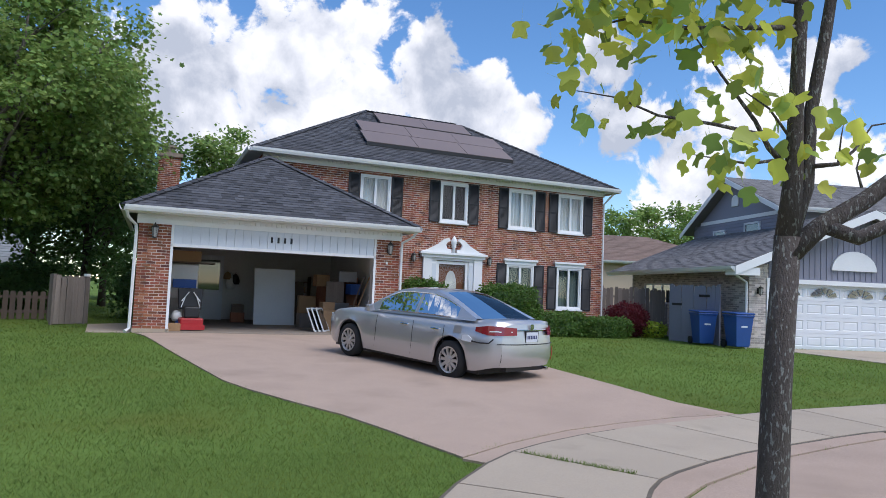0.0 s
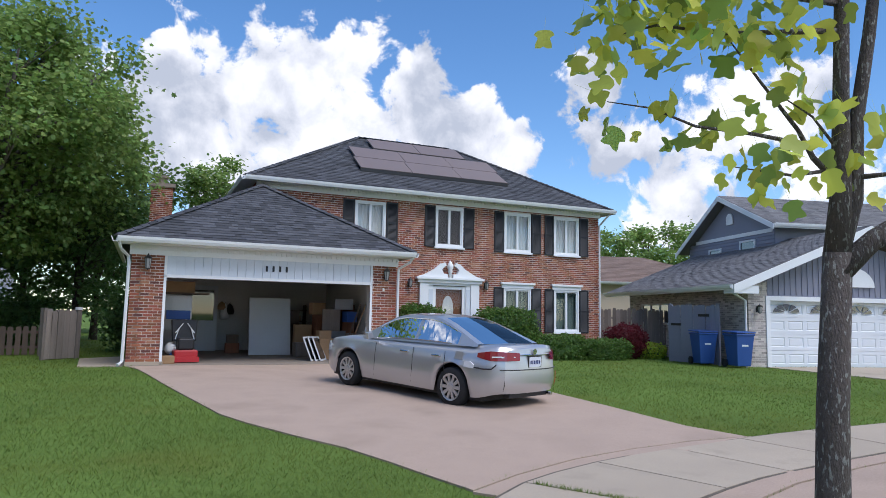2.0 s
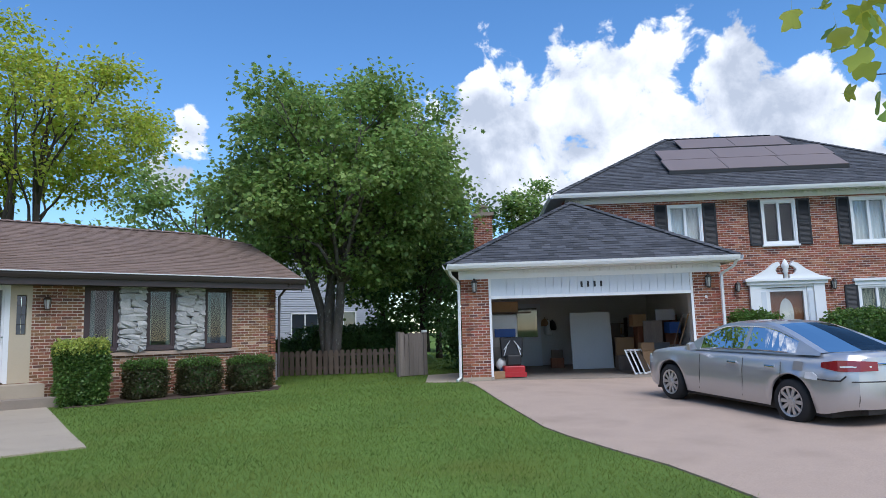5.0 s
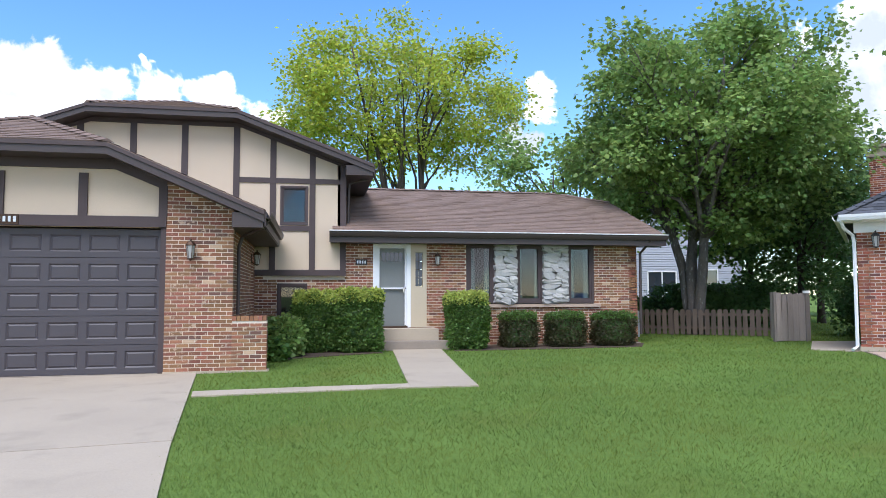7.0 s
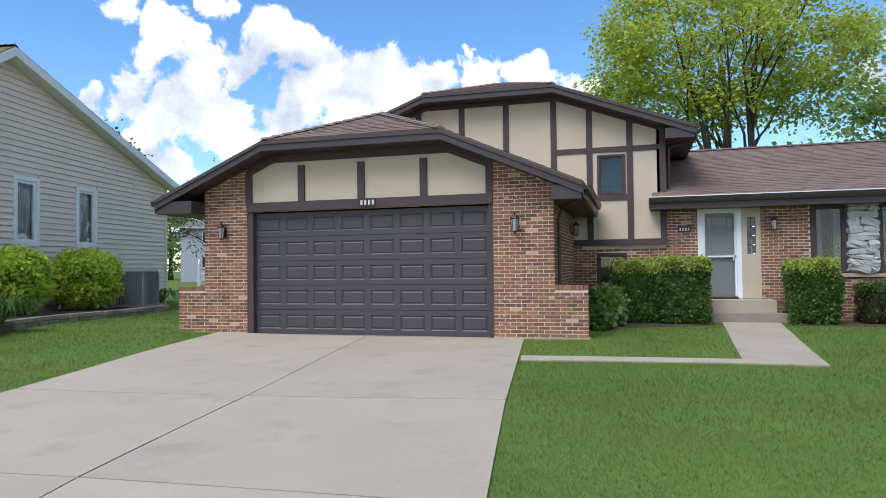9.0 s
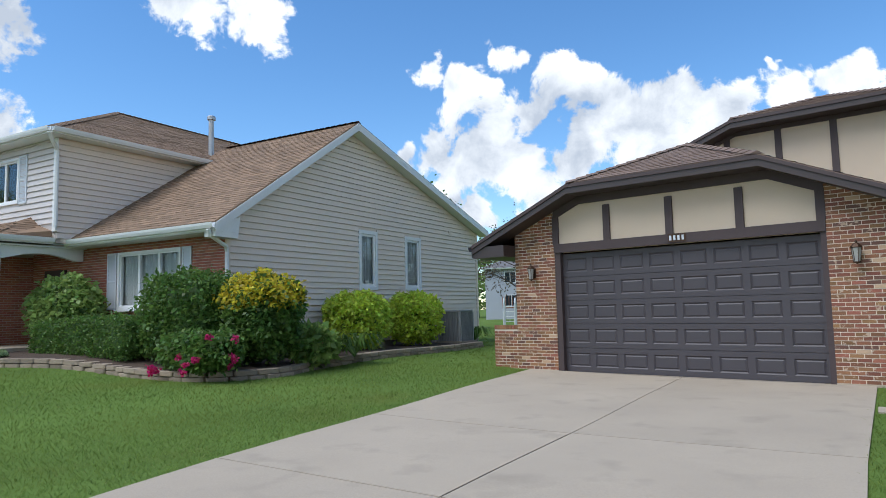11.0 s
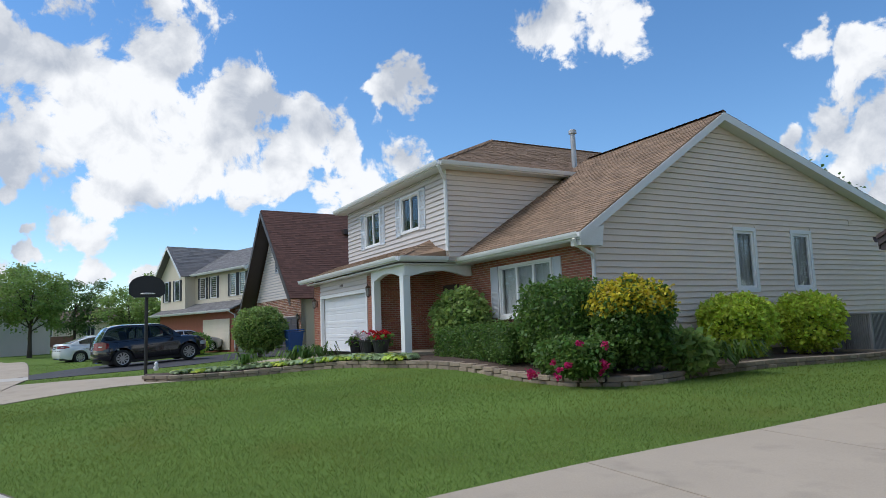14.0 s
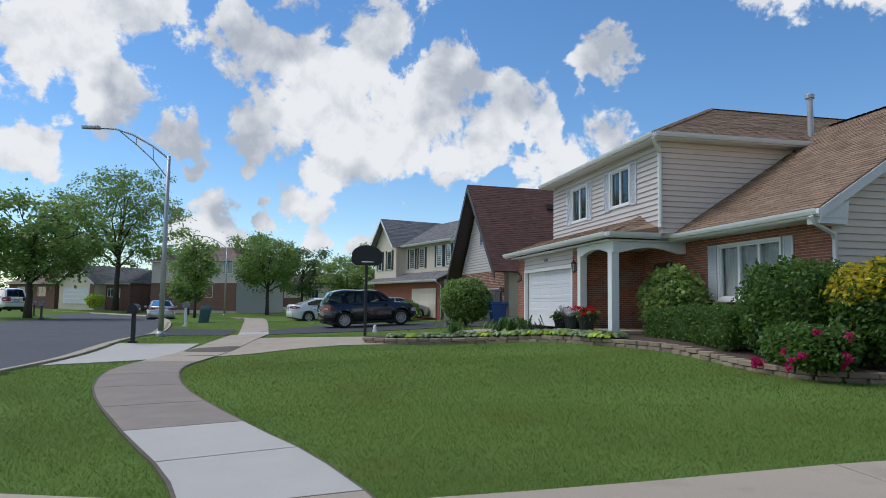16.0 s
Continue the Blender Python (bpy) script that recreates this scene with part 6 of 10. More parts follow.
    part("arched_beam", Shape().prism([(-5.52, float(y), float(zz)) for y, zz in pts + arch + [(-2.2, 2.28)]], (-0.14, 0, 0)), "white", h)
    part("porch_floor", Shape().box(-8.0, -5.5, -2.3, 0, -0.6, 0.05), "concrete", h)
    part("porch_ceiling", Shape().box(-14.4, -5.4, -2.5, 0.0, 2.60, 2.64), "white_gutter", h)
    q = Shape()
    f.box(q, -7.3, -6.3, 0.05, 2.1, 0.012, 0.06)
    part("front_door", q, "timber", h)
    z, zt = 2.83, 3.42
    roof_plane([(-15.0, -2.58, z), (-5.3, -2.58, z), (-6.4, -1.0, zt), (-15.0, -1.0, zt)], h, M["shingle_c"])
    roof_plane([(-5.3, -2.58, z), (-5.3, -0.45, z), (-5.3, 0.3, 3.3), (-6.4, -1.0, zt)], h, M["shingle_c"])
    ridge_caps((-5.3, -2.58, z), (-6.4, -1.0, zt), h, "shingle_c")
    gutter((-15.0, -2.58, z), (-5.28, -2.58, z), (0, -1, 0), h, fascia=0.16, size=0.12)
    gutter((-5.28, -2.58, z), (-5.28, -0.62, z), (1, 0, 0), h, fascia=0.16, size=0.12)
    roof_plane([(-15.0, 6.0, z), (-15.0, -2.58, z), (-13.5, -1.0, zt), (-13.5, 6.0, zt)], h, M["shingle_c"], tabs=False)
    return h


house_c()

# ---- neighbours seen in part or far off ----
def plain_window(parent, face, u0, u1, z0, z1, mat="white", lights=1, shutters=None):
    s = Shape()
    t = 0.07
    for a, b, c, d in ((u0, u1, z0, z0 + t), (u0, u1, z1 - t, z1), (u0, u0 + t, z0, z1), (u1 - t, u1, z0, z1)):
        face.box(s, a, b, c, d, 0.0, 0.06)
    for k in range(1, lights):
        x = u0 + (u1 - u0) * k / lights
        face.box(s, x - 0.03, x + 0.03, z0, z1, 0.0, 0.05)
    w = part("window", s, mat, parent)
    q = Shape()
    face.box(q, u0 + t, u1 - t, z0 + t, z1 - t, 0.004, 0.022)
    part("pane", q, "glass_dark", w)
    if shutters:
        for a, b in ((u0 - 0.36, u0 - 0.02), (u1 + 0.02, u1 + 0.36)):
            q = Shape()
            face.box(q, a, b, z0, z1, 0.0, 0.04)
            part("shutter", q, shutters, parent)
    return w


def house_d():
    h = thing("grey_house", pose(25.5, -13.2, 0.0, 0, 0, -57), "grey-blue sided house with washed brick garage and white trim", "house")
    f = Face(0, 0, 0)
    # garage front gable
    wall(f, -0.66, -0.02, -0.3, 2.6, [], h, "mortar")
    bricks(f, -0.66, -0.02, 0.0, 2.6, [], h, M["brick_d"])
    lf = Face(-0.66, 8.0, -90)
    wall(lf, 0, 8.0, -0.3, 2.4, [(1.2, 3.4, 1.2, 2.0)], h, "mortar")
    bricks(lf, 0, 8.0, 0.0, 2.35, [(1.2, 3.4, 1.2, 2.0)], h, M["brick_d"])
    plain_window(h, Face(-0.68, 8.0, -90), 1.2, 3.4, 1.2, 2.0, "white", 3)
    s = Shape()
    s.prism([(-0.66, 0.02, 2.08), (7.2, 0.02, 2.08), (7.2, 0.02, 2.7), (3.3, 0.02, 4.25), (-0.66, 0.02, 2.62)], (0, 0.2, 0))
    part("gable_wall", s, "siding_grey", h, "grey vertical board gable")
    for k in range(38):
        u = -0.6 + k * 0.2
        zt = 4.2 - abs(u - 3.3) * 0.40
        part("batten", Shape().box(u, u + 0.02, -0.0, 0.022, 2.2, min(zt, 4.2)), "siding_grey", h)
    pts = [(2.95 + 0.80 * math.cos(a), 0.0, 2.5 + 0.62 * math.sin(a)) for a in np.linspace(0, math.pi, 14)]
    part("fanlight", Shape().prism(pts, (0, -0.05, 0)), "white", h)
    q = Shape()
    for a, b, c, d in ((-0.08, 0.06, 0, 2.05), (5.2, 5.34, 0, 2.05), (-0.08, 5.34, 2.02, 2.16)):
        f.box(q, a, b, c, d, -0.1, 0.04)
    part("door_casing", q, "white", h)
    dr = panel_door(h, f, 0.06, 5.2, 0.0, 2.02, 4, 8, "garage_white", label="white sectional garage door with arched fan lights")
    for k in range(4):
        cx = 0.70 + k * 1.29
        for i in range(5):
            a0, a1 = math.pi * i / 5 + 0.06, math.pi * (i + 1) / 5 - 0.06
            p = [f.at(cx + 0.10 * math.cos(a0), 1.66 + 0.05 * math.sin(a0), -0.10)]
            p += [f.at(cx + 0.45 * math.cos(a), 1.66 + 0.27 * math.sin(a), -0.10) for a in (a0, (a0 + a1) / 2, a1)]
            part("pane", Shape().prism(p, f.n * 0.015), "glass_dark", dr)
    lantern(h, f, -0.36, 1.75, 0.3)
    # low roof: front gable and a long slope over the left side
    roof_plane([(-1.46, 8.6, 2.47), (-1.46, -0.5, 2.47), (3.3, -0.5, 4.42), (3.3, 8.6, 4.42)], h, M["shingle_d"], label="grey asphalt shingle roof slope")
    roof_plane([(8.0, -0.5, 2.5), (8.0, 3.2, 2.5), (3.3, 3.2, 4.42), (3.3, -0.5, 4.42)], h, M["shingle_d"])
    rake_board(h, [(-1.46, -0.5, 2.45), (3.3, -0.5, 4.40), (8.0, -0.5, 2.48)], (0, -0.03, 0), "white", 0.26)
    part("eave_return", Shape().box(-1.46, -0.64, -0.5, 0.0, 2.20, 2.43), "white", h)
    gutter((-1.48, 8.6, 2.46), (-1.48, -0.5, 2.46), (-1, 0, 0), h)
    downpipe([(-1.52, -0.1, 2.36), (-1.1, 0.0, 2.2), (-0.75, 0.0, 2.0), (-0.75, 0.0, 0.1), (-0.95, -0.3, 0.03)], h)
    # upper storey behind
    x0 = 2.7
    s = Shape()
    s.prism([(x0, 3.2, 2.0), (x0, 9.0, 2.0), (x0, 9.0, 4.40), (x0, 6.1, 6.2), (x0, 3.2, 4.75)], (0.2, 0, 0))
    part("upper_wall", s, "siding_grey", h)
    fw = Face(0, 3.2, 0)
    wall(fw, x0 + 0.2, 13.0, 2.0, 4.85, [], h, "siding_grey", 0.2)
    g = Face(x0, 9.0, -90)
    siding(g, 0.05, 5.75, 3.4, 4.7, [(1.6, 2.5, 3.69, 4.35), (3.74, 4.72, 3.77, 4.5)], h, "siding_grey", None, 0.14)
    band = Shape()
    g.box(band, 0.6, 5.7, 4.66, 4.80, 0, 0.04)
    part("band", band, "white", h)
    plain_window(h, Face(x0 - 0.01, 9.0, -90), 1.6, 2.5, 3.69, 4.35)
    plain_window(h, Face(x0 - 0.01, 9.0, -90), 3.74, 4.72, 3.77, 4.5)
    pts = [g.at(3.1 + 0.22 * math.cos(a), 5.48 + 0.22 * math.sin(a), 0.01) for a in np.linspace(0, math.pi, 10)]
    part("louvre", Shape().prism(pts + [g.at(2.88, 5.25, 0.01), g.at(3.32, 5.25, 0.01)], g.n * 0.04), "white", h)
    roof_plane([(x0 - 0.4, 2.7, 4.88), (13.4, 2.7, 4.9), (13.4, 6.1, 6.45), (x0 - 0.4, 6.1, 6.45)], h, M["shingle_d"])
    roof_plane([(13.4, 9.5, 4.37), (x0 - 0.4, 9.5, 4.37), (x0 - 0.4, 6.1, 6.45), (13.4, 6.1, 6.45)], h, M["shingle_d"])
    rake_board(h, [(x0 - 0.4, 2.7, 4.86), (x0 - 0.4, 6.1, 6.43), (x0 - 0.4, 9.5, 4.35)], (-0.03, 0, 0), "white", 0.2)
    gutter((x0 - 0.4, 2.7, 4.88), (13.4, 2.7, 4.9), (0, -1, 0), h)
    for a in (5.5, 7.6):
        plain_window(h, fw, a, a + 1.1, 3.6, 4.5, "white", 2)
    return h


house_d()


def house_e():
    h = thing("steep_roof_house", pose(-33, -9.5, 0.15, 0, 0, 14), "brick house with a steep red-brown roof and dark bargeboards", "house")
    f = Face(0, 0, 0)
    wall(f, -3.0, 3.75, -0.5, 2.9, [], h, "mortar")
    bricks(f, -3.0, 3.75, 0.0, 2.85, [(0.3, 3.4, 0.0, 1.95)], h, M["brick_b"], length=0.22, height=0.08)
    s = Shape()
    s.prism([(-3.0, 0.02, 2.85), (3.75, 0.02, 2.85), (0.1, 0.02, 7.2)], (0, 0.2, 0))
    part("gable_wall", s, "siding_blue", h)
    siding(f, -3.0, 3.75, 2.85, 7.0, [], h, "siding_front", lambda a, b: (-3.1 + (b - 2.85) * 0.74, 3.75 - (b - 2.85) * 0.84), 0.14)
    plain_window(h, f, 0.2, 1.0, 4.2, 5.7, "siding_blue", 2)
    panel_door(h, f, 0.3, 3.4, 0.0, 1.95, 4, 4, "door_brown", out=0.09, label="dark brown garage door")
    ap = (0.0, 7.45)
    roof_plane([(4.3, -0.7, 2.75), (4.3, 11, 2.75), (0.0, 11, 7.5), (0.0, -0.7, 7.5)], h, M["shingle_e"], label="steep red-brown shingle roof slope")
    roof_plane([(-3.7, 11, 2.75), (-3.7, -0.7, 2.75), (0.0, -0.7, 7.5), (0.0, 11, 7.5)], h, M["shingle_e"])
    rake_board(h, [(4.3, -0.7, 2.72), (0.0, -0.7, 7.47), (-3.7, -0.7, 2.72)], (0, -0.04, 0), "gutter_brown", 0.34)
    part("soffit", Shape().prism([(-3.7, -0.68, 2.5), (0, -0.68, 7.1), (0, 0.0, 7.1), (-3.7, 0.0, 2.5)], (0.03, 0, 0)), "gutter_brown", h)
    wall(Face(3.75, 0, 90), 0, 11, -0.5, 2.8, [], h, "siding_cream", 0.2)
    part("roof_vent", Shape().box(1.0, 1.35, 3.3, 3.7, 6.25, 6.5), "gutter_brown", h)
    lantern(h, f, 3.58, 1.9, 0.3)
    return h


house_e()


def house_f():
    h = thing("cream_house", pose(-44.6, -11.2, 0.35, 0, 0, 27) @ Matrix.Diagonal((0.86, 1, 1, 1)), "cream sided two-storey house with black shutters and brick garage", "house")
    f = Face(0, 0, 0)
    wall(f, -6.2, 0, -0.5, 2.7, [], h, "brick_c", label="red brick garage wall")
    wall(f, -14, -6.2, -0.5, 2.7, [], h, "brick_c")
    panel_door(h, f, -5.3, -0.8, 0.0, 2.1, 4, 4, "siding_cream", out=0.08, label="beige garage door")
    u = Face(0, 1.0, 0)
    wall(u, -9.4, 0, 2.6, 5.7, [], h, "siding_cream")
    siding(u, -9.4, 0, 3.3, 5.6, [], h, "siding_cream", None, 0.15)
    l = Face(0, 0.2, 0)
    part("wall", Shape().box(-14.5, -9.4, 0.42, 6.0, 2.7, 5.6), "siding_cream", h)
    s = Shape()
    s.prism([(-14.5, 0.2, 2.7), (-9.4, 0.2, 2.7), (-9.4, 0.2, 5.6), (-11.9, 0.2, 7.8), (-14.5, 0.2, 5.6)], (0, 0.2, 0))
    part("gable_wall", s, "siding_cream", h)
    r = Face(0, 0, 90)
    s = Shape()
    s.prism([(0, 0, -0.5), (0, 9, -0.5), (0, 9, 5.6), (0, 4.8, 7.6), (0, 1.0, 5.6), (0, 1.0, 2.7), (0, 0, 2.7)], (-0.2, 0, 0))
    part("gable_wall", s, "siding_cream", h)
    for a, b in ((-8.4, -7.3), (-6.4, -5.3), (-3.0, -2.0), (-1.4, -0.5)):
        plain_window(h, u, a, b, 3.7, 5.3, "white", 1, "shutter")
    for a, b in ((-13.6, -12.7), (-11.4, -10.4)):
        plain_window(h, l, a, b, 3.7, 5.3, "white", 1, "shutter")
    roof_plane([(-10, 0.5, 5.6), (0.4, 0.5, 5.6), (0.4, 4.8, 7.8), (-12, 4.8, 7.8)], h, M["shingle_d"], course=0.2, tab=0.5)
    roof_plane([(0.4, 9.3, 5.5), (-12, 9.3, 5.5), (-12, 4.8, 7.8), (0.4, 4.8, 7.8)], h, M["shingle_d"], tabs=False)
    roof_plane([(-9.0, -0.3, 5.5), (-9.0, 6, 5.5), (-11.9, 6, 8.0), (-11.9, -0.3, 8.0)], h, M["shingle_d"], course=0.2, tab=0.5)
    roof_plane([(-14.9, 6, 5.5), (-14.9, -0.3, 5.5), (-11.9, -0.3, 8.0), (-11.9, 6, 8.0)], h, M["shingle_d"], tabs=False)
    rake_board(h, [(-9.0, -0.3, 5.48), (-11.9, -0.3, 7.98), (-14.9, -0.3, 5.48)], (0, -0.04, 0), "white", 0.22)
    rake_board(h, [(0.4, 0.5, 5.58), (0.4, 4.8, 7.78), (0.4, 9.3, 5.48)], (0.04, 0, 0), "white", 0.25)
    roof_plane([(-14.6, -0.6, 2.7), (0.4, -0.6, 2.7), (0.4, 1.0, 3.4), (-14.6, 1.0, 3.4)], h, M["shingle_d"], course=0.2, tab=0.5)
    gutter((-10, 0.5, 5.6), (0.4, 0.5, 5.6), (0, -1, 0), h)
    gutter((-14.6, -0.6, 2.7), (0.4, -0.6, 2.7), (0, -1, 0), h)
    downpipe([(0.1, 0.5, 5.5), (0.1, 0.9, 5.3), (0.1, 0.95, 3.3)], h)
    downpipe([(0.1, -0.6, 2.6), (0.1, -0.1, 2.3), (0.1, -0.1, 0.1)], h)
    part("roof_vent", Shape().lathe((-3, 5.5, 7.3), [(0.15, 0), (0.15, 0.7), (0.25, 0.72), (0.25, 0.85)], 10), "gutter_brown", h)
    return h


house_f()


def far_house(x, y, z, yaw, w, d, wall_h, pitch, wallmat, roofmat, label, garage=None, brick=None, gable=False, wins=(), name="far_house"):
    h = thing(name, pose(x, y, z, 0, 0, yaw), label, "house")
    f = Face(0, 0, 0)
    part("wall", Shape().box(0, w, 0, d, -1.0, wall_h), wallmat, h)
    if brick:
        q = Shape()
        f.box(q, brick[0], brick[1], -0.5, brick[2], 0, 0.06)
        part("brick_front", q, "brick_far", h)
    rz = wall_h + d / 2 * pitch
    if gable:
        rz = wall_h + w / 2 * pitch
        s = Shape().prism([(0, 0.01, wall_h), (w, 0.01, wall_h), (w / 2, 0.01, rz)], (0, d - 0.02, 0))
        part("gable_wall", s, wallmat, h)
        roof_plane([(w + 0.4, -0.4, wall_h - 0.1), (w + 0.4, d + 0.4, wall_h - 0.1), (w / 2, d + 0.4, rz + 0.1), (w / 2, -0.4, rz + 0.1)], h, M[roofmat], course=0.25, tab=0.6)
        roof_plane([(-0.4, d + 0.4, wall_h - 0.1), (-0.4, -0.4, wall_h - 0.1), (w / 2, -0.4, rz + 0.1), (w / 2, d + 0.4, rz + 0.1)], h, M[roofmat], course=0.25, tab=0.6)
        rake_board(h, [(w + 0.4, -0.4, wall_h - 0.1), (w / 2, -0.4, rz + 0.1), (-0.4, -0.4, wall_h - 0.1)], (0, -0.04, 0), "white", 0.2)
    else:
        a = [(-0.4, -0.4, wall_h), (w + 0.4, -0.4, wall_h), (w + 0.4, d + 0.4, wall_h), (-0.4, d + 0.4, wall_h)]
        k = min(d / 2, w / 2 - 0.5)
        L, R = (k, d / 2, rz), (w - k, d / 2, rz)
        roof_plane([a[0], a[1], R, L], h, M[roofmat], course=0.25, tab=0.6)
        roof_plane([a[1], a[2], R], h, M[roofmat], course=0.25, tab=0.6)
        roof_plane([a[2], a[3], L, R], h, M[roofmat], tabs=False)
        roof_plane([a[3], a[0], L], h, M[roofmat], course=0.25, tab=0.6)
        gutter(a[0], a[1], (0, -1, 0), h)
    if garage:
        panel_door(h, f, garage[0], garage[1], 0, 2.1, 4, 4, "garage_white", out=0.09)
    for u0, u1, z0, z1, lights in wins:
        plain_window(h, f, u0, u1, z0, z1, "white", lights)
    return h


# behind the fence between the two brick houses
hb = far_house(18.6, 22.0, 0.1, -4, 7.2, 9, 6.4, 0.5, "siding_blue", "shingle_d", "pale blue-grey sided two-storey house behind the fence", wins=((4.9, 5.8, 0.9, 2.6, 1),), name="blue_grey_house")
siding(Face(0, 0, 0), 0, 7.2, 0.0, 6.3, [(1.7, 3.4, 0.4, 2.5), (4.9, 5.8, 0.9, 2.6)], hb, "siding_blue", None, 0.13)
plain_window(hb, Face(0, 0, 0), 1.7, 3.4, 0.4, 2.5, "white", 2)
far_house(39.0, -1.0, 0.1, -60, 14, 9, 3.4, 0.42, "stucco", "shingle_b", "tan house with a brown roof beyond the fence", wins=((8.6, 9.8, 1.3, 2.3, 2),), name="tan_house")
far_house(-40, 44, 0.3, 30, 12, 8, 5.2, 0.5, "siding_blue", "shingle_d", "pale sided house with a rear deck beyond the yards", wins=((2, 3.4, 1.2, 2.4, 2), (6, 7.2, 1.2, 2.4, 2), (2, 3.2, 3.6, 4.8, 2)), name="rear_house")
far_house(-88.4, -60.8, 0.7, 62, 7, 10, 2.7, 0.66, "siding_cream", "shingle_d", "single-storey house with a white garage door", garage=(1.0, 6.0), brick=(6.2, 7.0, 2.6), gable=True, name="gabled_house")
far_house(-86.5, -53.8, 0.7, 62, 4.6, 9, 2.7, 0.42, "brick_far", "shingle_d", "low brick house with a white bay window", wins=((0.4, 2.8, 0.9, 2.0, 4),), name="pale_bungalow")
far_house(-81.5, -46.0, 0.7, 66, 13, 9, 5.4, 0.42, "siding_front", "shingle_b", "grey-brown two-storey house with dark roof", wins=((2, 3.4, 3.8, 5.4, 2), (7, 8.4, 3.8, 5.4, 2), (11, 12.4, 3.8, 5.4, 2), (8, 9.6, 1.0, 2.4, 2)), brick=(0, 13, 2.7), name="two_storey_house")
far_house(-112, -40, 1.0, 70, 16, 10, 3.0, 0.45, "siding_cream", "shingle_b", "single-storey house with a brown roof", wins=((3, 4.6, 1.0, 2.4, 3), (9, 11, 1.0, 2.4, 3)), brick=(0, 8, 1.0), name="ranch_house")
far_house(-118, -24, 1.0, 75, 16, 10, 3.0, 0.5, "brick_far", "shingle_b", "single-storey brick house with a brown roof", wins=((3, 4.6, 1.0, 2.4, 3), (9, 11, 1.0, 2.4, 3)), name="ranch_house")
far_house(-93.6, -70.5, 0.7, 62, 10, 9, 2.7, 0.45, "brick_far", "shingle_b", "low brown brick house across the street", wins=((2, 3.6, 0.9, 2.2, 2), (6.5, 8.2, 0.9, 2.2, 2)), name="ranch_house")
far_house(-80, -6, 0.8, 35, 13, 10, 5.4, 0.5, "siding_cream", "shingle_d", "two-storey cream house farther along the street", wins=((2, 3.4, 3.4, 4.8, 2), (8, 9.4, 3.4, 4.8, 2)), name="cream_far_house")

# ---- plants ----
def leaf_mesh(name, pts, size, mat, rng, flat=0.35, long=1.5, shape="oval", face=0.5, droop=0.25, aim=None):
    """Many small folded leaves at the points given; aim: the way each one grows."""
    n = len(pts)
    d = rng.normal(size=(n, 3))
    d[:, 2] *= flat
    if aim is not None:
        d = d * 0.65 + aim
    d[:, 2] -= droop
    d /= np.linalg.norm(d, axis=1)[:, None]
    t = rng.normal(size=(n, 3)) * 0.75
    t[:, 2] += face
    if aim is not None:
        t += aim * 0.5
    s = np.cross(d, t)
    s /= np.linalg.norm(s, axis=1)[:, None] + 1e-9
    nn = np.cross(s, d)
    nn *= np.where(nn[:, 2] < 0, -1.0, 1.0)[:, None]
    L = (size * rng.uniform(0.65, 1.3, n))[:, None]
    W = L / long
    tip, mid = d * L, d * L * 0.5
    if shape == "oval":
        v = np.stack([pts, pts + mid + s * W * 0.5 + nn * W * 0.12, pts + tip, pts + mid - s * W * 0.5 + nn * W * 0.12], 1)
        faces = [(0, 1, 2, 3)]
    elif shape == "maple":
        # pointed lobes on both sides of the rib
        prof = [(0, 0), (0.10, 0.42), (0.38, 0.30), (0.55, 0.52), (0.68, 0.22), (1.0, 0), (0.68, -0.22), (0.55, -0.52), (0.38, -0.30), (0.10, -0.42)]
        v = np.stack([pts + d * L * a + s * L * b + nn * L * (0.14 * abs(b) - 0.12 * a * a) for a, b in prof], 1)
        faces = [(0, 1, 2, 3, 4, 5), (0, 5, 6, 7, 8, 9)]
    else:
        # four-lobed leaf with a notched tip, folded along its rib, on a thin stalk
        half = [(0.02, 0.14), (0.06, 0.32), (0.20, 0.45), (0.34, 0.50), (0.41, 0.40), (0.48, 0.31), (0.60, 0.33), (0.74, 0.40), (0.92, 0.41), (0.93, 0.20)]
        prof = [(0, 0)] + half + [(0.85, 0)] + [(a, -b) for a, b in half[::-1]]
        fold, curl = rng.uniform(-0.1, 0.5, n)[:, None], rng.uniform(0.05, 0.5, n)[:, None]
        rows = [pts + d * L * a + s * L * b + nn * L * (fold * abs(b) - curl * (a * a + 0.5 * b * b)) for a, b in prof]
        rows += [pts - d * L * 0.9 + nn * L * 0.45, pts + s * L * 0.014]
        v = np.stack(rows, 1)
        faces = [tuple(range(12)), (0, *range(11, 22)), (0, 22, 23)]
    k = v.shape[1]
    v = v.reshape(-1, 3)
    loops = np.concatenate([np.array(f) for f in faces])
    starts = np.cumsum([0] + [len(f) for f in faces[:-1]])
    me = bpy.data.meshes.new(name)
    me.vertices.add(n * k)
    me.vertices.foreach_set("co", v.astype(np.float32).ravel())
    me.loops.add(n * len(loops))
    me.loops.foreach_set("vertex_index", (np.arange(n)[:, None] * k + loops[None, :]).astype(np.int32).ravel())
    me.polygons.add(n * len(faces))
    me.polygons.foreach_set("loop_start", (np.arange(n)[:, None] * len(loops) + starts[None, :]).astype(np.int32).ravel())
    me.materials.append(M[mat])
    me.update(calc_edges=True)
    return me


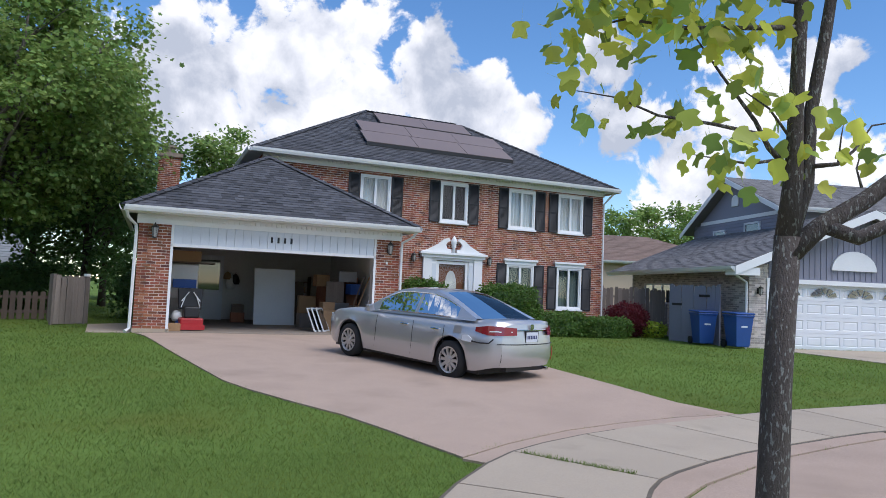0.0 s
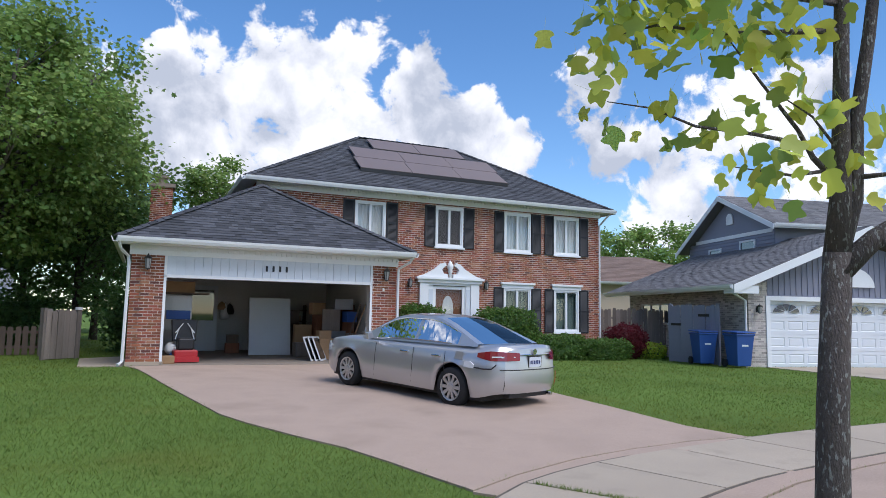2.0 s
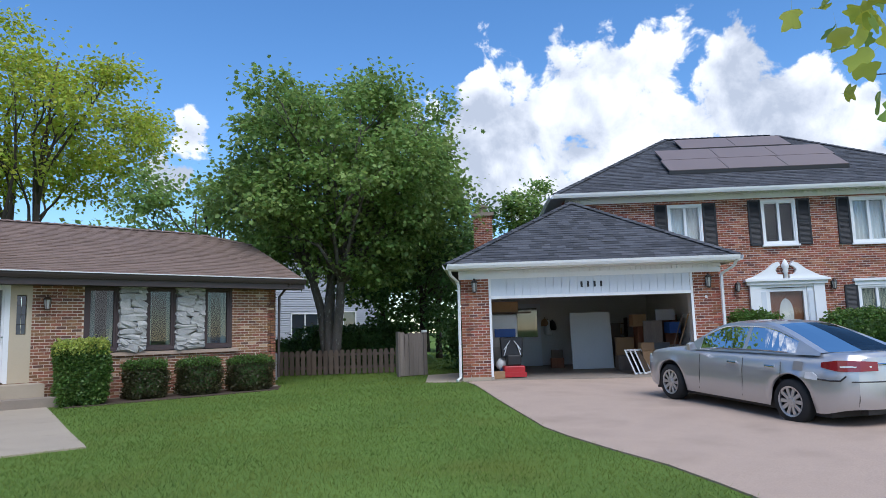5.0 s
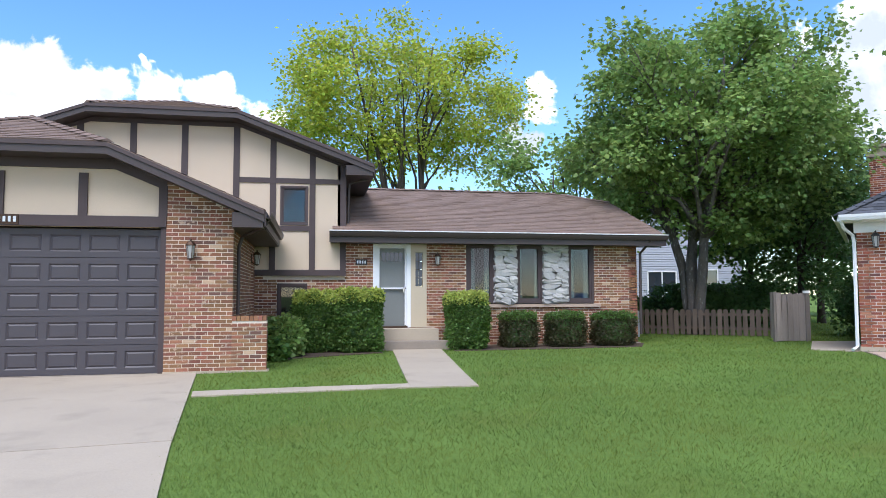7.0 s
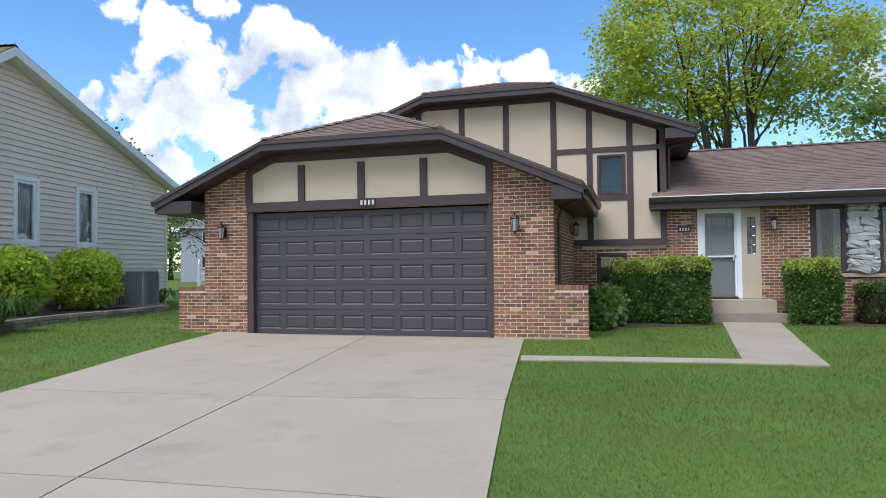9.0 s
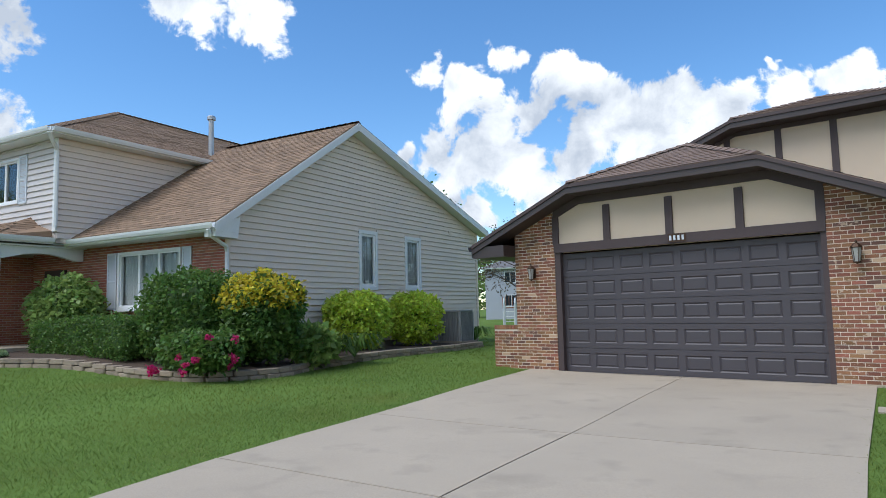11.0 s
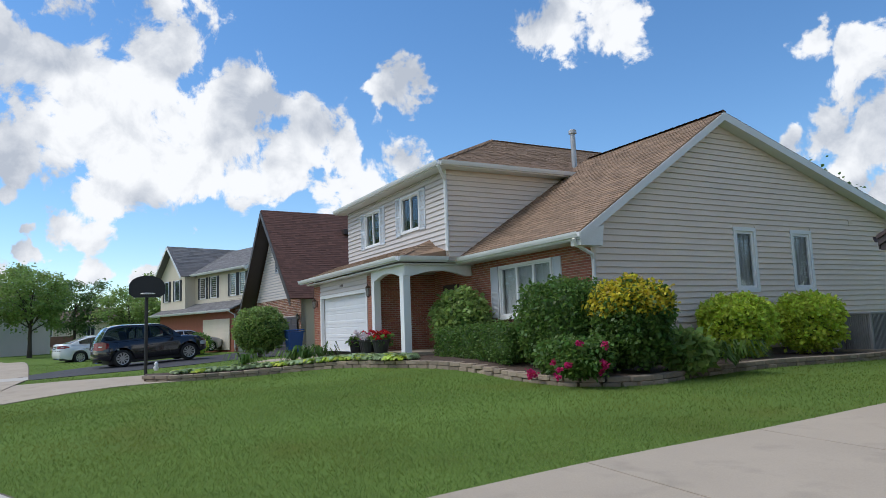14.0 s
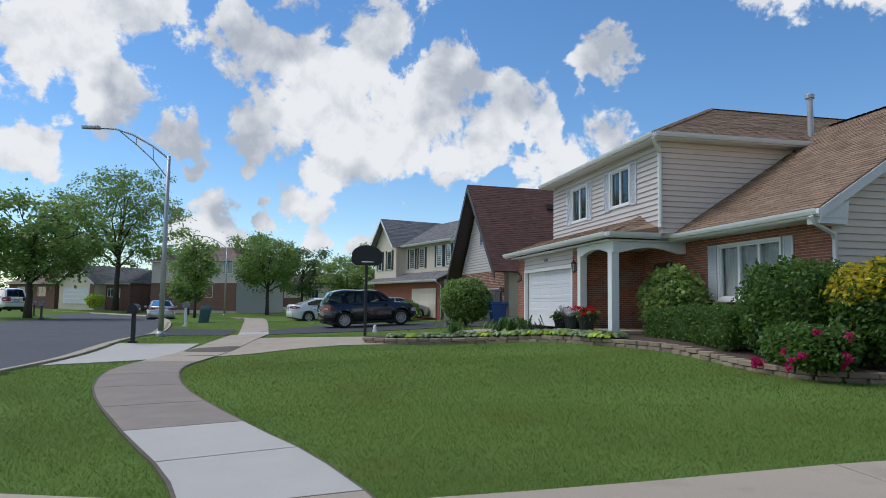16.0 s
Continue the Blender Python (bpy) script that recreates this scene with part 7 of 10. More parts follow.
def tree(name, base, crown, radii, clumps, per, size, mat, label, seed=1, trunk=0.2, bark="bark_dark", stems=1, limbs=9, spread=0.42, hollow=0.5, fork=0.35, low=0.0, group="", sprays=8, leaf="oval", bough=0.30):
    """A tapered trunk whose limbs each carry a bough of leaf sprays, with gaps between the boughs and an uneven outline."""
    rng, rnd = np.random.default_rng(seed), random.Random(seed)
    b, c = Vector(base), Vector(crown)
    root = thing(name, Matrix.Translation(b), label, "tree", group)
    wood = Shape()
    top = c - b
    R = np.array(radii)
    # boughs: spread evenly over the crown, some deeper inside
    nb = max(10, clumps // sprays)
    k = np.arange(nb) + 0.5
    phi, zz = math.pi * (1 + 5 ** 0.5) * k + seed, 1 - 2 * k / nb
    u = np.stack([np.cos(phi) * np.sqrt(1 - zz * zz), np.sin(phi) * np.sqrt(1 - zz * zz), zz], 1) + rng.normal(size=(nb, 3)) * 0.16
    u /= np.linalg.norm(u, axis=1)[:, None]
    r = np.where(rng.random(nb) < 0.72, rng.uniform(0.76, 1.02, nb), rng.uniform(hollow * 0.7, 0.8, nb))
    bumps = 1 + 0.13 * np.sin(u[:, 0] * 5 + seed) * np.cos(u[:, 1] * 6 + seed * 2) + 0.08 * np.sin(u[:, 2] * 9 + seed)
    cen = u * (r * bumps)[:, None] * R * (1 - bough * 0.45)
    if low:
        cen[:, 2] = np.where(cen[:, 2] < 0, cen[:, 2] * low, cen[:, 2])
    cen = cen + np.array(top)
    trunks = []
    for st in range(stems):
        off = Vector((rnd.uniform(-1, 1), rnd.uniform(-1, 1), 0)) * (0.12 if stems > 1 else 0)
        lean = Vector((rnd.uniform(-1, 1), rnd.uniform(-1, 1), 0)) * radii[0] * (0.55 if stems > 1 else 0.08)
        end = top + lean + Vector((0, 0, radii[2] * 0.55))
        path, rr = [], []
        for q in range(9):
            t = q / 8
            p = off + (end - off) * t + Vector((rnd.uniform(-1, 1), rnd.uniform(-1, 1), 0)) * trunk * 0.5 * (q > 1)
            if t > 0 and stems == 1:
                p.x, p.y = off.x + (p.x - off.x) * t ** 0.6, off.y + (p.y - off.y) * t ** 0.6
            path.append(p)
            rr.append(trunk * (1.25 if q == 0 else 1.0 - 0.85 * t) / (1 if stems == 1 else 1.25))
        path[0].z -= 0.3
        wood.tube(path, rr, 9)
        trunks.append(path)
    most = min(nb, limbs * stems * 2)
    for i in range(most):
        q = Vector(cen[i * nb // most])
        path = min(trunks, key=lambda w: (w[5] - q).length + rnd.uniform(0, 0.8))
        t = min(0.9, max(fork, (q.z / max(path[8].z, 0.1)) * rnd.uniform(0.45, 0.72)))
        j = int(t * 8)
        p0 = path[j].lerp(path[min(j + 1, 8)], t * 8 - j)
        m1 = p0.lerp(q, 0.5) + Vector((rnd.uniform(-1, 1), rnd.uniform(-1, 1), 0.7)) * radii[0] * 0.10
        w = trunk * (1 - 0.75 * t) * 0.5
        wood.tube([p0, p0.lerp(m1, 0.5), m1, m1.lerp(q, 0.6), q], [w, w * 0.8, w * 0.6, w * 0.42, w * 0.2], 6)
        for _ in range(4):
            a = m1.lerp(q, rnd.uniform(0.2, 0.95))
            e = q + Vector((rnd.uniform(-1, 1), rnd.uniform(-1, 1), rnd.uniform(-0.4, 0.9))) * radii[0] * bough * 0.8
            wood.tube([a, a.lerp(e, 0.5) + Vector((0, 0, 0.08)), e], [w * 0.32, w * 0.22, w * 0.07], 5)
    part("trunk", wood, bark, root, smooth=True)
    # sprays lie over the outer and upper side of their bough
    br = bough * R.mean() * rng.uniform(0.7, 1.25, nb)
    v = rng.normal(size=(nb, sprays, 3))
    v /= np.linalg.norm(v, axis=2)[:, :, None]
    v += u[:, None, :] * 0.55 + np.array([0, 0, 0.35])
    v /= np.linalg.norm(v, axis=2)[:, :, None]
    spray = cen[:, None, :] + v * br[:, None, None] * rng.uniform(0.55, 1.05, (nb, sprays, 1)) * np.array([1, 1, 0.7])
    spray, out = spray.reshape(-1, 3), v.reshape(-1, 3)
    m = len(spray)
    sig = spread * 0.62 * rng.uniform(0.6, 1.3, m)
    rel = rng.normal(size=(m, per, 3)) * sig[:, None, None] * np.array([1, 1, 0.55]) + out[:, None, :] * rng.exponential(0.5, (m, per, 1)) * sig[:, None, None]
    pts = (spray[:, None, :] + rel).reshape(-1, 3)
    aim = rel.reshape(-1, 3) / (np.linalg.norm(rel.reshape(-1, 3), axis=1)[:, None] + 1e-6)
    cr = new("crown", leaf_mesh("crown", pts, size, mat, rng, shape=leaf, face=1.1, long=1.3, aim=aim * 0.8))
    cr.parent = root
    tagged(cr, kind="stuff")
    return root


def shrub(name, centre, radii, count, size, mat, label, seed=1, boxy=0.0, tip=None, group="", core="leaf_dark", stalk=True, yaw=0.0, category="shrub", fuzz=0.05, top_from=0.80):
    """A dense bush: a solid heart, its dark colour standing for inner shade, and leaves set over its uneven outline."""
    rng = np.random.default_rng(seed)
    root = thing(name, pose(*centre, 0, 0, yaw), label, category, group)
    # filler body in the core colour, mostly dark for the shade between leaves
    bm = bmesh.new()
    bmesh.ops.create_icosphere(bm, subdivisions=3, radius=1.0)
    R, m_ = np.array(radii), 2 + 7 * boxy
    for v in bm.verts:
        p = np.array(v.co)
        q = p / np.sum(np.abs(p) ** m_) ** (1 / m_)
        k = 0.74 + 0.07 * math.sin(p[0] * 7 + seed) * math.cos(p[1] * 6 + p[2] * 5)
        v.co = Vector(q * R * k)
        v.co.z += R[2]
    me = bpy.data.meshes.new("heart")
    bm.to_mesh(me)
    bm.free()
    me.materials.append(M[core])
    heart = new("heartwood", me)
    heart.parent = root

    def surface(n, upper=False):
        p = rng.normal(size=(n, 3))
        if boxy > 0.3:
            # even cover on the flat sides
            p = rng.uniform(-1, 1, (n, 3))
            p[np.arange(n), rng.integers(0, 3, n)] = rng.choice((-1.0, 1.0), n)
        if upper:
            p[:, 2] = np.abs(p[:, 2]) * 0.6 + 0.4
        q = p / (np.abs(p) ** m_).sum(axis=1)[:, None] ** (1 / m_)
        p = p / np.linalg.norm(p, axis=1)[:, None]
        k = 0.88 + 0.09 * np.sin(p[:, 0] * 7 + seed) * np.cos(p[:, 1] * 6 + p[:, 2] * 5) + rng.normal(size=n) * fuzz
        q = q * R * k[:, None]
        q[:, 2] += R[2]
        return q

    fo = new("foliage", leaf_mesh("foliage", surface(int(count * 1.5)), size * 1.08, mat, rng, flat=0.7))
    fo.parent = root
    tagged(fo, kind="stuff")
    if tip:
        pts = surface(count, True)
        pts = pts[pts[:, 2] > 2 * R[2] * top_from]
        pts[:, 2] += rng.uniform(0, 0.08, len(pts))
        t = new("new_growth", leaf_mesh("new_growth", pts, size, tip, rng, flat=0.9))
        t.parent = root
        tagged(t, kind="stuff")
    return root


def flowers(root, pts, mat, r=0.06, name="bloom", seed=3):
    rng = np.random.default_rng(seed)
    for p in pts:
        q = np.array(p) + rng.normal(size=(26, 3)) * r * 0.45
        b = new(name, leaf_mesh(name, q, r * 1.1, mat, rng, flat=1.0, long=1.1))
        b.parent = root


def at(x, y, dz=0.0):
    return (x, y, gz(x, y) + dz)


# big trees
tree("maple_tree", at(14.45, 7.6), (15.2, 7.7, 6.2), (4.5, 4.3, 4.1), 1500, 42, 0.14, "leaf_maple", "broad green maple tree with several grey stems", 3, 0.24, "bark", stems=4, limbs=9, spread=0.40, hollow=0.4, low=0.75, sprays=11, leaf="maple", bough=0.24)
tree("locust_tree", at(8.5, 28), (7.4, 28, 12.5), (7.9, 5.6, 4.8), 1000, 32, 0.23, "leaf_locust", "tall yellow-green locust tree with airy foliage and dark limbs", 7, 0.30, "bark_dark", stems=3, limbs=4, spread=0.7, hollow=0.6, fork=0.34, low=0.8, sprays=10, bough=0.17)
tree("dark_tree", at(19.6, 9.2), (19.8, 9.6, 4.6), (2.6, 2.6, 3.6), 200, 60, 0.17, "leaf_dark", "dark green tree beside the brick garage", 11, 0.14, "bark_dark", limbs=8, spread=0.4, hollow=0.3)
tree("dark_tree", at(24, 13.5), (23.8, 13.5, 5.0), (3.0, 3.0, 3.4), 150, 60, 0.2, "leaf_dark", "dark green tree behind the fence", 12, 0.16, "bark_dark", limbs=8, spread=0.45, hollow=0.3)
tree("dark_tree", at(13.6, 15.5), (12.6, 16, 5.6), (3.6, 3.0, 3.0), 130, 60, 0.2, "leaf_maple", "green tree behind the fence with a dark double trunk", 13, 0.2, "bark_dark", stems=2, limbs=8, spread=0.5, hollow=0.3)
tree("slender_tree", at(24.0, 7.5), (24.0, 7.6, 6.3), (1.9, 1.9, 1.9), 60, 40, 0.17, "leaf_maple", "thin-crowned green tree behind the brick garage", 14, 0.1, "bark_dark", limbs=8, spread=0.32, hollow=0.2)
tree("dark_tree", at(30, 22), (30, 22, 5.0), (4.5, 4, 4.2), 150, 60, 0.26, "leaf_dark", "dark green tree in the rear yards", 15, 0.2, limbs=8, spread=0.6, hollow=0.3)
tree("round_tree", at(62, -6), (62, -6, 6.8), (4.2, 4.2, 3.0), 140, 60, 0.3, "leaf_maple", "rounded green tree above the far roof", 16, 0.25, limbs=7, spread=0.6, hollow=0.3)
tree("crabapple_tree", at(-21.5, 24), (-21.5, 24, 4.4), (3.4, 3.2, 2.6), 110, 26, 0.15, "leaf_bare", "sparse reddish crabapple tree in the rear yard", 17, 0.2, "bark_dark", stems=2, limbs=11, spread=0.5, hollow=0.4, fork=0.2)
tree("conifer", at(-24, 16.5), (-24, 16.5, 6.2), (1.5, 1.5, 3.0), 120, 50, 0.2, "leaf_dark", "narrow dark evergreen behind the siding house", 18, 0.15, limbs=4, spread=0.35, hollow=0.1)
tree("far_tree", at(4, 42), (3, 42, 6.5), (7, 4, 3.2), 120, 50, 0.4, "leaf_far", "green tree beyond the rear yards", 19, 0.3, limbs=6, spread=0.8, hollow=0.3)
tree("far_tree", at(16, 44), (17, 44, 6.5), (7, 4, 3.2), 120, 50, 0.4, "leaf_far", "green tree beyond the rear yards", 20, 0.3, limbs=6, spread=0.8, hollow=0.3)
tree("dark_tree", at(21.2, 14.2), (21.0, 14.2, 4.4), (2.4, 2.4, 3.8), 190, 60, 0.2, "leaf_dark", "dark green tree behind the fence gate", 22, 0.16, "bark_dark", limbs=8, spread=0.45, hollow=0.2)
for x, y, cz, r, sd in ((-105, -72, 7, 7, 23), (-112, -52, 7, 6.5, 24), (-98, -88, 7, 8, 25), (-52, 58, 6, 6.5, 26), (-36, 62, 5.5, 6, 27), (-70, 46, 6, 6, 28)):
    tree("far_tree", at(x, y), (x, y, cz), (r, r, 0.75 * r), 200, 30, 0.42, "leaf_far", "green tree far behind the houses", sd, 0.3, limbs=6, spread=0.8, hollow=0.3, group="far trees")
# along the street
for k, (x, y, cz, r, rz, mat, sd) in enumerate(((-43.5, -38.8, 5.0, 4.4, 2.9, "leaf_far", 31), (-84, -51.4, 11.4, 7.4, 7.0, "leaf_far", 32), (-54.6, -31.5, 4.3, 1.6, 2.1, "leaf_maple", 33), (-70.5, -29.2, 5.2, 3.4, 2.9, "leaf_far", 34),
                                             (-82, -33.5, 6.0, 4.0, 4.0, "leaf_far", 35), (-80, -22, 4.2, 3.0, 2.8, "leaf_maple", 36), (-76, -17.5, 4.4, 3.4, 3.2, "leaf_maple", 37), (-66, -36, 2.6, 1.6, 1.8, "leaf_maple", 38), (-95, -30, 5.5, 4, 4, "leaf_dark", 39))):
    tree("street_tree", at(x, y), (x, y, cz), (r, r, rz), int(60 * r + 8 * r * r), 26, 0.26, mat, "green street tree on the lawn beside the road", sd, 0.06 + 0.045 * r, limbs=9, spread=0.5, hollow=0.5, low=0.85, group="street trees", bough=0.24)

# hedges and shrubs of the split-level house
for k, (x, y, rx, ry, rz) in enumerate(((2.55, 3.2, 0.55, 0.42, 0.68), (3.45, 3.05, 0.55, 0.45, 0.70))):
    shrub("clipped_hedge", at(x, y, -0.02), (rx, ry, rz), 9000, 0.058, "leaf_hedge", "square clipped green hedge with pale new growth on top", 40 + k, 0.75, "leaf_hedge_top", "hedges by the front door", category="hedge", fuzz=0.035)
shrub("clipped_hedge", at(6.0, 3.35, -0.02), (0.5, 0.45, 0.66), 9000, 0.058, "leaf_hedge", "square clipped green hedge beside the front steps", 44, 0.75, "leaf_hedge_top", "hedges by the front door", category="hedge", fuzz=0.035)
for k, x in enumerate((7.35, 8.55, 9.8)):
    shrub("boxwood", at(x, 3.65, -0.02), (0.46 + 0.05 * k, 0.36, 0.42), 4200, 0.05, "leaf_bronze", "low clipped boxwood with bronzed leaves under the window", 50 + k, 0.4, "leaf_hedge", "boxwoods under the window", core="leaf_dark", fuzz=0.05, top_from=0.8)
shrub("low_shrub", at(1.85, 2.35, -0.02), (0.42, 0.4, 0.42), 1500, 0.10, "leaf_maple", "loose green shrub beside the brick garage", 55, 0.1, fuzz=0.12)
shrub("low_shrub", at(1.75, 1.55, -0.02), (0.25, 0.25, 0.22), 500, 0.12, "leaf_hedge", "small broad-leaved plant beside the brick garage", 56, 0.0, fuzz=0.12)
drape("planting_bed", [(1.3, 1.2), (2.2, 1.9), (3.95, 2.55), (4.0, 4.2), (1.3, 4.2)], "soil", lift=0.015, thick=0.05, label="mulch bed under the hedges", category="garden bed")
drape("planting_bed", [(5.6, 2.8), (10.3, 3.15), (10.9, 4.2), (5.6, 4.2)], "soil", lift=0.015, thick=0.05, label="mulch bed under the front windows", category="garden bed")


def local_a(u, v):
    p = pose(14.4, -0.197, 0, 0, 0, -43.346) @ Vector((u, v, 0))
    return p.x, p.y


def local_c(u, v):
    p = pose(-11.57, -3.79, 0, 0, 0, 10.22) @ Vector((u, v, 0))
    return p.x, p.y


# shrubs of the red brick house
for nm, u, v, r, cnt, sz, mat, lab, sd, bx in (("round_shrub", 7.05, 1.9, (0.72, 0.6, 0.82), 3600, 0.09, "leaf_hedge", "rounded green shrub beside the front door", 60, 0.2), ("round_shrub", 9.95, 1.9, (1.05, 0.7, 0.82), 4600, 0.09, "leaf_hedge", "wide rounded green shrub beside the front door", 61, 0.25),
                                          ("clipped_hedge", 11.7, 1.8, (1.15, 0.5, 0.42), 4200, 0.07, "leaf_hedge", "low clipped hedge under the front windows", 62, 0.4), ("clipped_hedge", 13.6, 1.8, (0.95, 0.5, 0.36), 3600, 0.07, "leaf_hedge", "low clipped hedge at the house corner", 63, 0.6),
                                          ("barberry", 15.0, 2.4, (0.75, 0.7, 0.62), 3400, 0.07, "leaf_red", "dark red barberry bush at the house corner", 64, 0.1), ("low_shrub", 16.0, 2.2, (0.6, 0.4, 0.3), 900, 0.10, "leaf_lime", "low pale green plants beside the red bush", 65, 0.0)):
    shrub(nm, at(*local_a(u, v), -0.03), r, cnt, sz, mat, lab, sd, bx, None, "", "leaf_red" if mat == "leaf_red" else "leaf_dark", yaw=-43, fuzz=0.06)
shrub("low_shrub", at(*local_a(-0.3, 7.4), -0.03), (1.6, 0.8, 0.9), 2400, 0.12, "leaf_dark", "dark undergrowth behind the garage", 66, 0.1, fuzz=0.15)
shrub("low_shrub", at(16.9, 10.5, -0.03), (2.4, 0.8, 0.85), 4000, 0.11, "leaf_dark", "dark hedge beyond the low fence", 67, 0.5)
shrub("low_shrub", at(13.0, 11.0, -0.03), (2.4, 0.7, 0.62), 3000, 0.10, "leaf_dark", "dark hedge beyond the low fence", 68, 0.5)

# plants of the beige siding house, in the raised bed
BED = 0.42


def bedz(u, v, dz=0.0):
    x, y = local_c(u, v)
    return (x, y, BED + dz)


for nm, u, v, r, cnt, sz, mat, lab, sd, bx, tip in (
        ("lime_shrub", 0.95, 3.7, (0.72, 0.98, 0.72), 4600, 0.11, "leaf_lime", "lime green rounded shrub against the siding", 70, 0.15, "leaf_lime"), ("lime_shrub", 0.95, 6.5, (0.72, 0.98, 0.72), 4600, 0.11, "leaf_lime", "lime green rounded shrub against the siding", 71, 0.15, "leaf_lime"),
        ("golden_shrub", 1.75, -0.6, (0.85, 0.8, 0.90), 4600, 0.10, "leaf_hedge", "rounded shrub with bright golden yellow leaves", 72, 0.1, "leaf_yellow"), ("round_shrub", 0.1, -1.0, (1.15, 0.9, 0.98), 7000, 0.09, "leaf_hedge", "large rounded green shrub at the house corner", 73, 0.15, None),
        ("clipped_hedge", -1.7, -1.4, (0.85, 0.55, 0.52), 4200, 0.06, "leaf_hedge", "clipped green hedge under the front window", 74, 0.36, None), ("clipped_hedge", -3.0, -1.4, (0.7, 0.55, 0.50), 3800, 0.06, "leaf_hedge", "clipped green hedge under the front window", 75, 0.36, None),
        ("clipped_hedge", -4.1, -1.4, (0.6, 0.55, 0.48), 3400, 0.06, "leaf_hedge", "clipped green hedge under the front window", 76, 0.36, None), ("viburnum", -4.75, -0.9, (1.25, 0.75, 1.05), 3600, 0.14, "leaf_maple", "large loose green shrub beside the porch", 77, 0.0, None)):
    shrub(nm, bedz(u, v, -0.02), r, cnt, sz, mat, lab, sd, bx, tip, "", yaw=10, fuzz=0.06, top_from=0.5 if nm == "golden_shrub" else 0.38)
peony = shrub("peony", bedz(1.5, -1.95, -0.1), (0.95, 0.5, 0.36), 4200, 0.10, "leaf_hedge", "peony plants with nodding magenta blooms at the bed edge", 80, 0.1, fuzz=0.12, category="flowering plant")
rb = random.Random(4)
flowers(peony, [(rb.uniform(-0.9, 0.9), rb.uniform(-0.72, -0.5), rb.uniform(-0.12, 0.35)) for _ in range(9)] + [(rb.uniform(0.9, 1.1), rb.uniform(-0.5, 0.5), rb.uniform(0.0, 0.7)) for _ in range(5)], "petal_pink", 0.055)
peony2 = shrub("peony", bedz(2.15, 0.5, -0.1), (0.35, 0.5, 0.36), 1500, 0.2, "leaf_maple", "peony and strappy leaves beside the golden shrub", 81, 0.0, fuzz=0.15, category="flowering plant")
flowers(peony2, [(rb.uniform(0.1, 0.35), rb.uniform(-0.4, 0.4), rb.uniform(0.3, 0.75)) for _ in range(3)], "petal_pink", 0.06, seed=5)


def rosette(name, p, n, L, mat, label, seed, up=0.7, group=""):
    """A clump of arching leaves from one root."""
    rnd, s = random.Random(seed), Shape()
    for k in range(n):
        a, l, e = rnd.uniform(0, 2 * math.pi), L * rnd.uniform(0.7, 1.15), up * rnd.uniform(0.6, 1.3)
        d, w = Vector((math.cos(a), math.sin(a), 0)), l * (0.24 if up < 0.9 else 0.05)
        sd = Vector((-d.y, d.x, 0))
        pr = [Vector((0, 0, 0)), d * l * 0.35 + Vector((0, 0, l * e * 0.5)), d * l * 0.75 + Vector((0, 0, l * e * 0.5)), d * l + Vector((0, 0, l * e * 0.15))]
        s.quad(pr[0] - sd * w * 0.15, pr[0] + sd * w * 0.15, pr[1] + sd * w, pr[1] - sd * w)
        s.quad(pr[1] - sd * w, pr[1] + sd * w, pr[2] + sd * w * 0.9, pr[2] - sd * w * 0.9)
        s.quad(pr[2] - sd * w * 0.9, pr[2] + sd * w * 0.9, pr[3])
    return single(name, s, mat, label, "plant", group, m=Matrix.Translation(p))


rh = random.Random(8)


def bedg(u, v, dz=0.0):
    x, y = local_c(u, v)
    return (x, y, gz(x, y) + 0.17 + dz)


front = [(-9.4, -8.2), (-9.1, -6.9), (-8.6, -5.5), (-7.6, -4.55), (-6.4, -3.75), (-5.2, -3.35), (-4.2, -3.05)]
for k in range(96):
    t = (k + rh.uniform(0.1, 0.9)) / 96 * (len(front) - 1)
    i, w = int(t), t - int(t)
    u, v = (front[i][q] * (1 - w) + front[i + 1][q] * w for q in (0, 1))
    in_ = rh.choice((0.12, 0.45, 0.8))
    rosette("hosta", bedg(u - in_ * 0.35, v + in_ * 0.7), 34, 0.31, "leaf_hosta" if k % 4 else "leaf_lime", "variegated hosta clump in the raised bed", 100 + k, 0.75, "hostas")
for k, (u, v) in enumerate(((-8.7, -4.3), (-9.0, -4.6), (-9.6, -6.0), (2.2, 1.2), (2.3, 1.8), (1.4, 9.6), (-9.4, -3.6))):
    rosette("daylily", bedg(u, v), 46, 0.7, "leaf_hedge", "tuft of strappy green daylily leaves", 150 + k, 1.2, "daylilies")
for k, (u, v, m_) in enumerate(((-8.3, -2.75, "petal_white"), (-7.55, -2.7, "petal_red"), (-7.0, -2.85, "petal_white"), (-6.45, -2.7, "petal_red"))):
    pt_ = thing("flower_pot", Matrix.Translation(bedg(u, v, 0.0)), "black pot with pink, red and white flowers by the porch", "flower pot", "porch flower pots")
    part("pot", Shape().lathe((0, 0, 0), [(0.17, 0), (0.26, 0.45), (0.29, 0.46), (0.29, 0.5), (0.24, 0.5)], 14), "plastic_black", pt_)
    flowers(pt_, [(rh.uniform(-0.22, 0.22), rh.uniform(-0.22, 0.22), rh.uniform(0.52, 0.72)) for _ in range(7)], m_, 0.075, seed=k)
    flowers(pt_, [(rh.uniform(-0.22, 0.22), rh.uniform(-0.22, 0.22), rh.uniform(0.46, 0.6)) for _ in range(3)], "petal_pink", 0.07, seed=k + 9)
    flowers(pt_, [(rh.uniform(-0.2, 0.2), rh.uniform(-0.2, 0.2), 0.5) for _ in range(6)], "leaf_hedge", 0.13, name="pot_leaves", seed=k + 20)
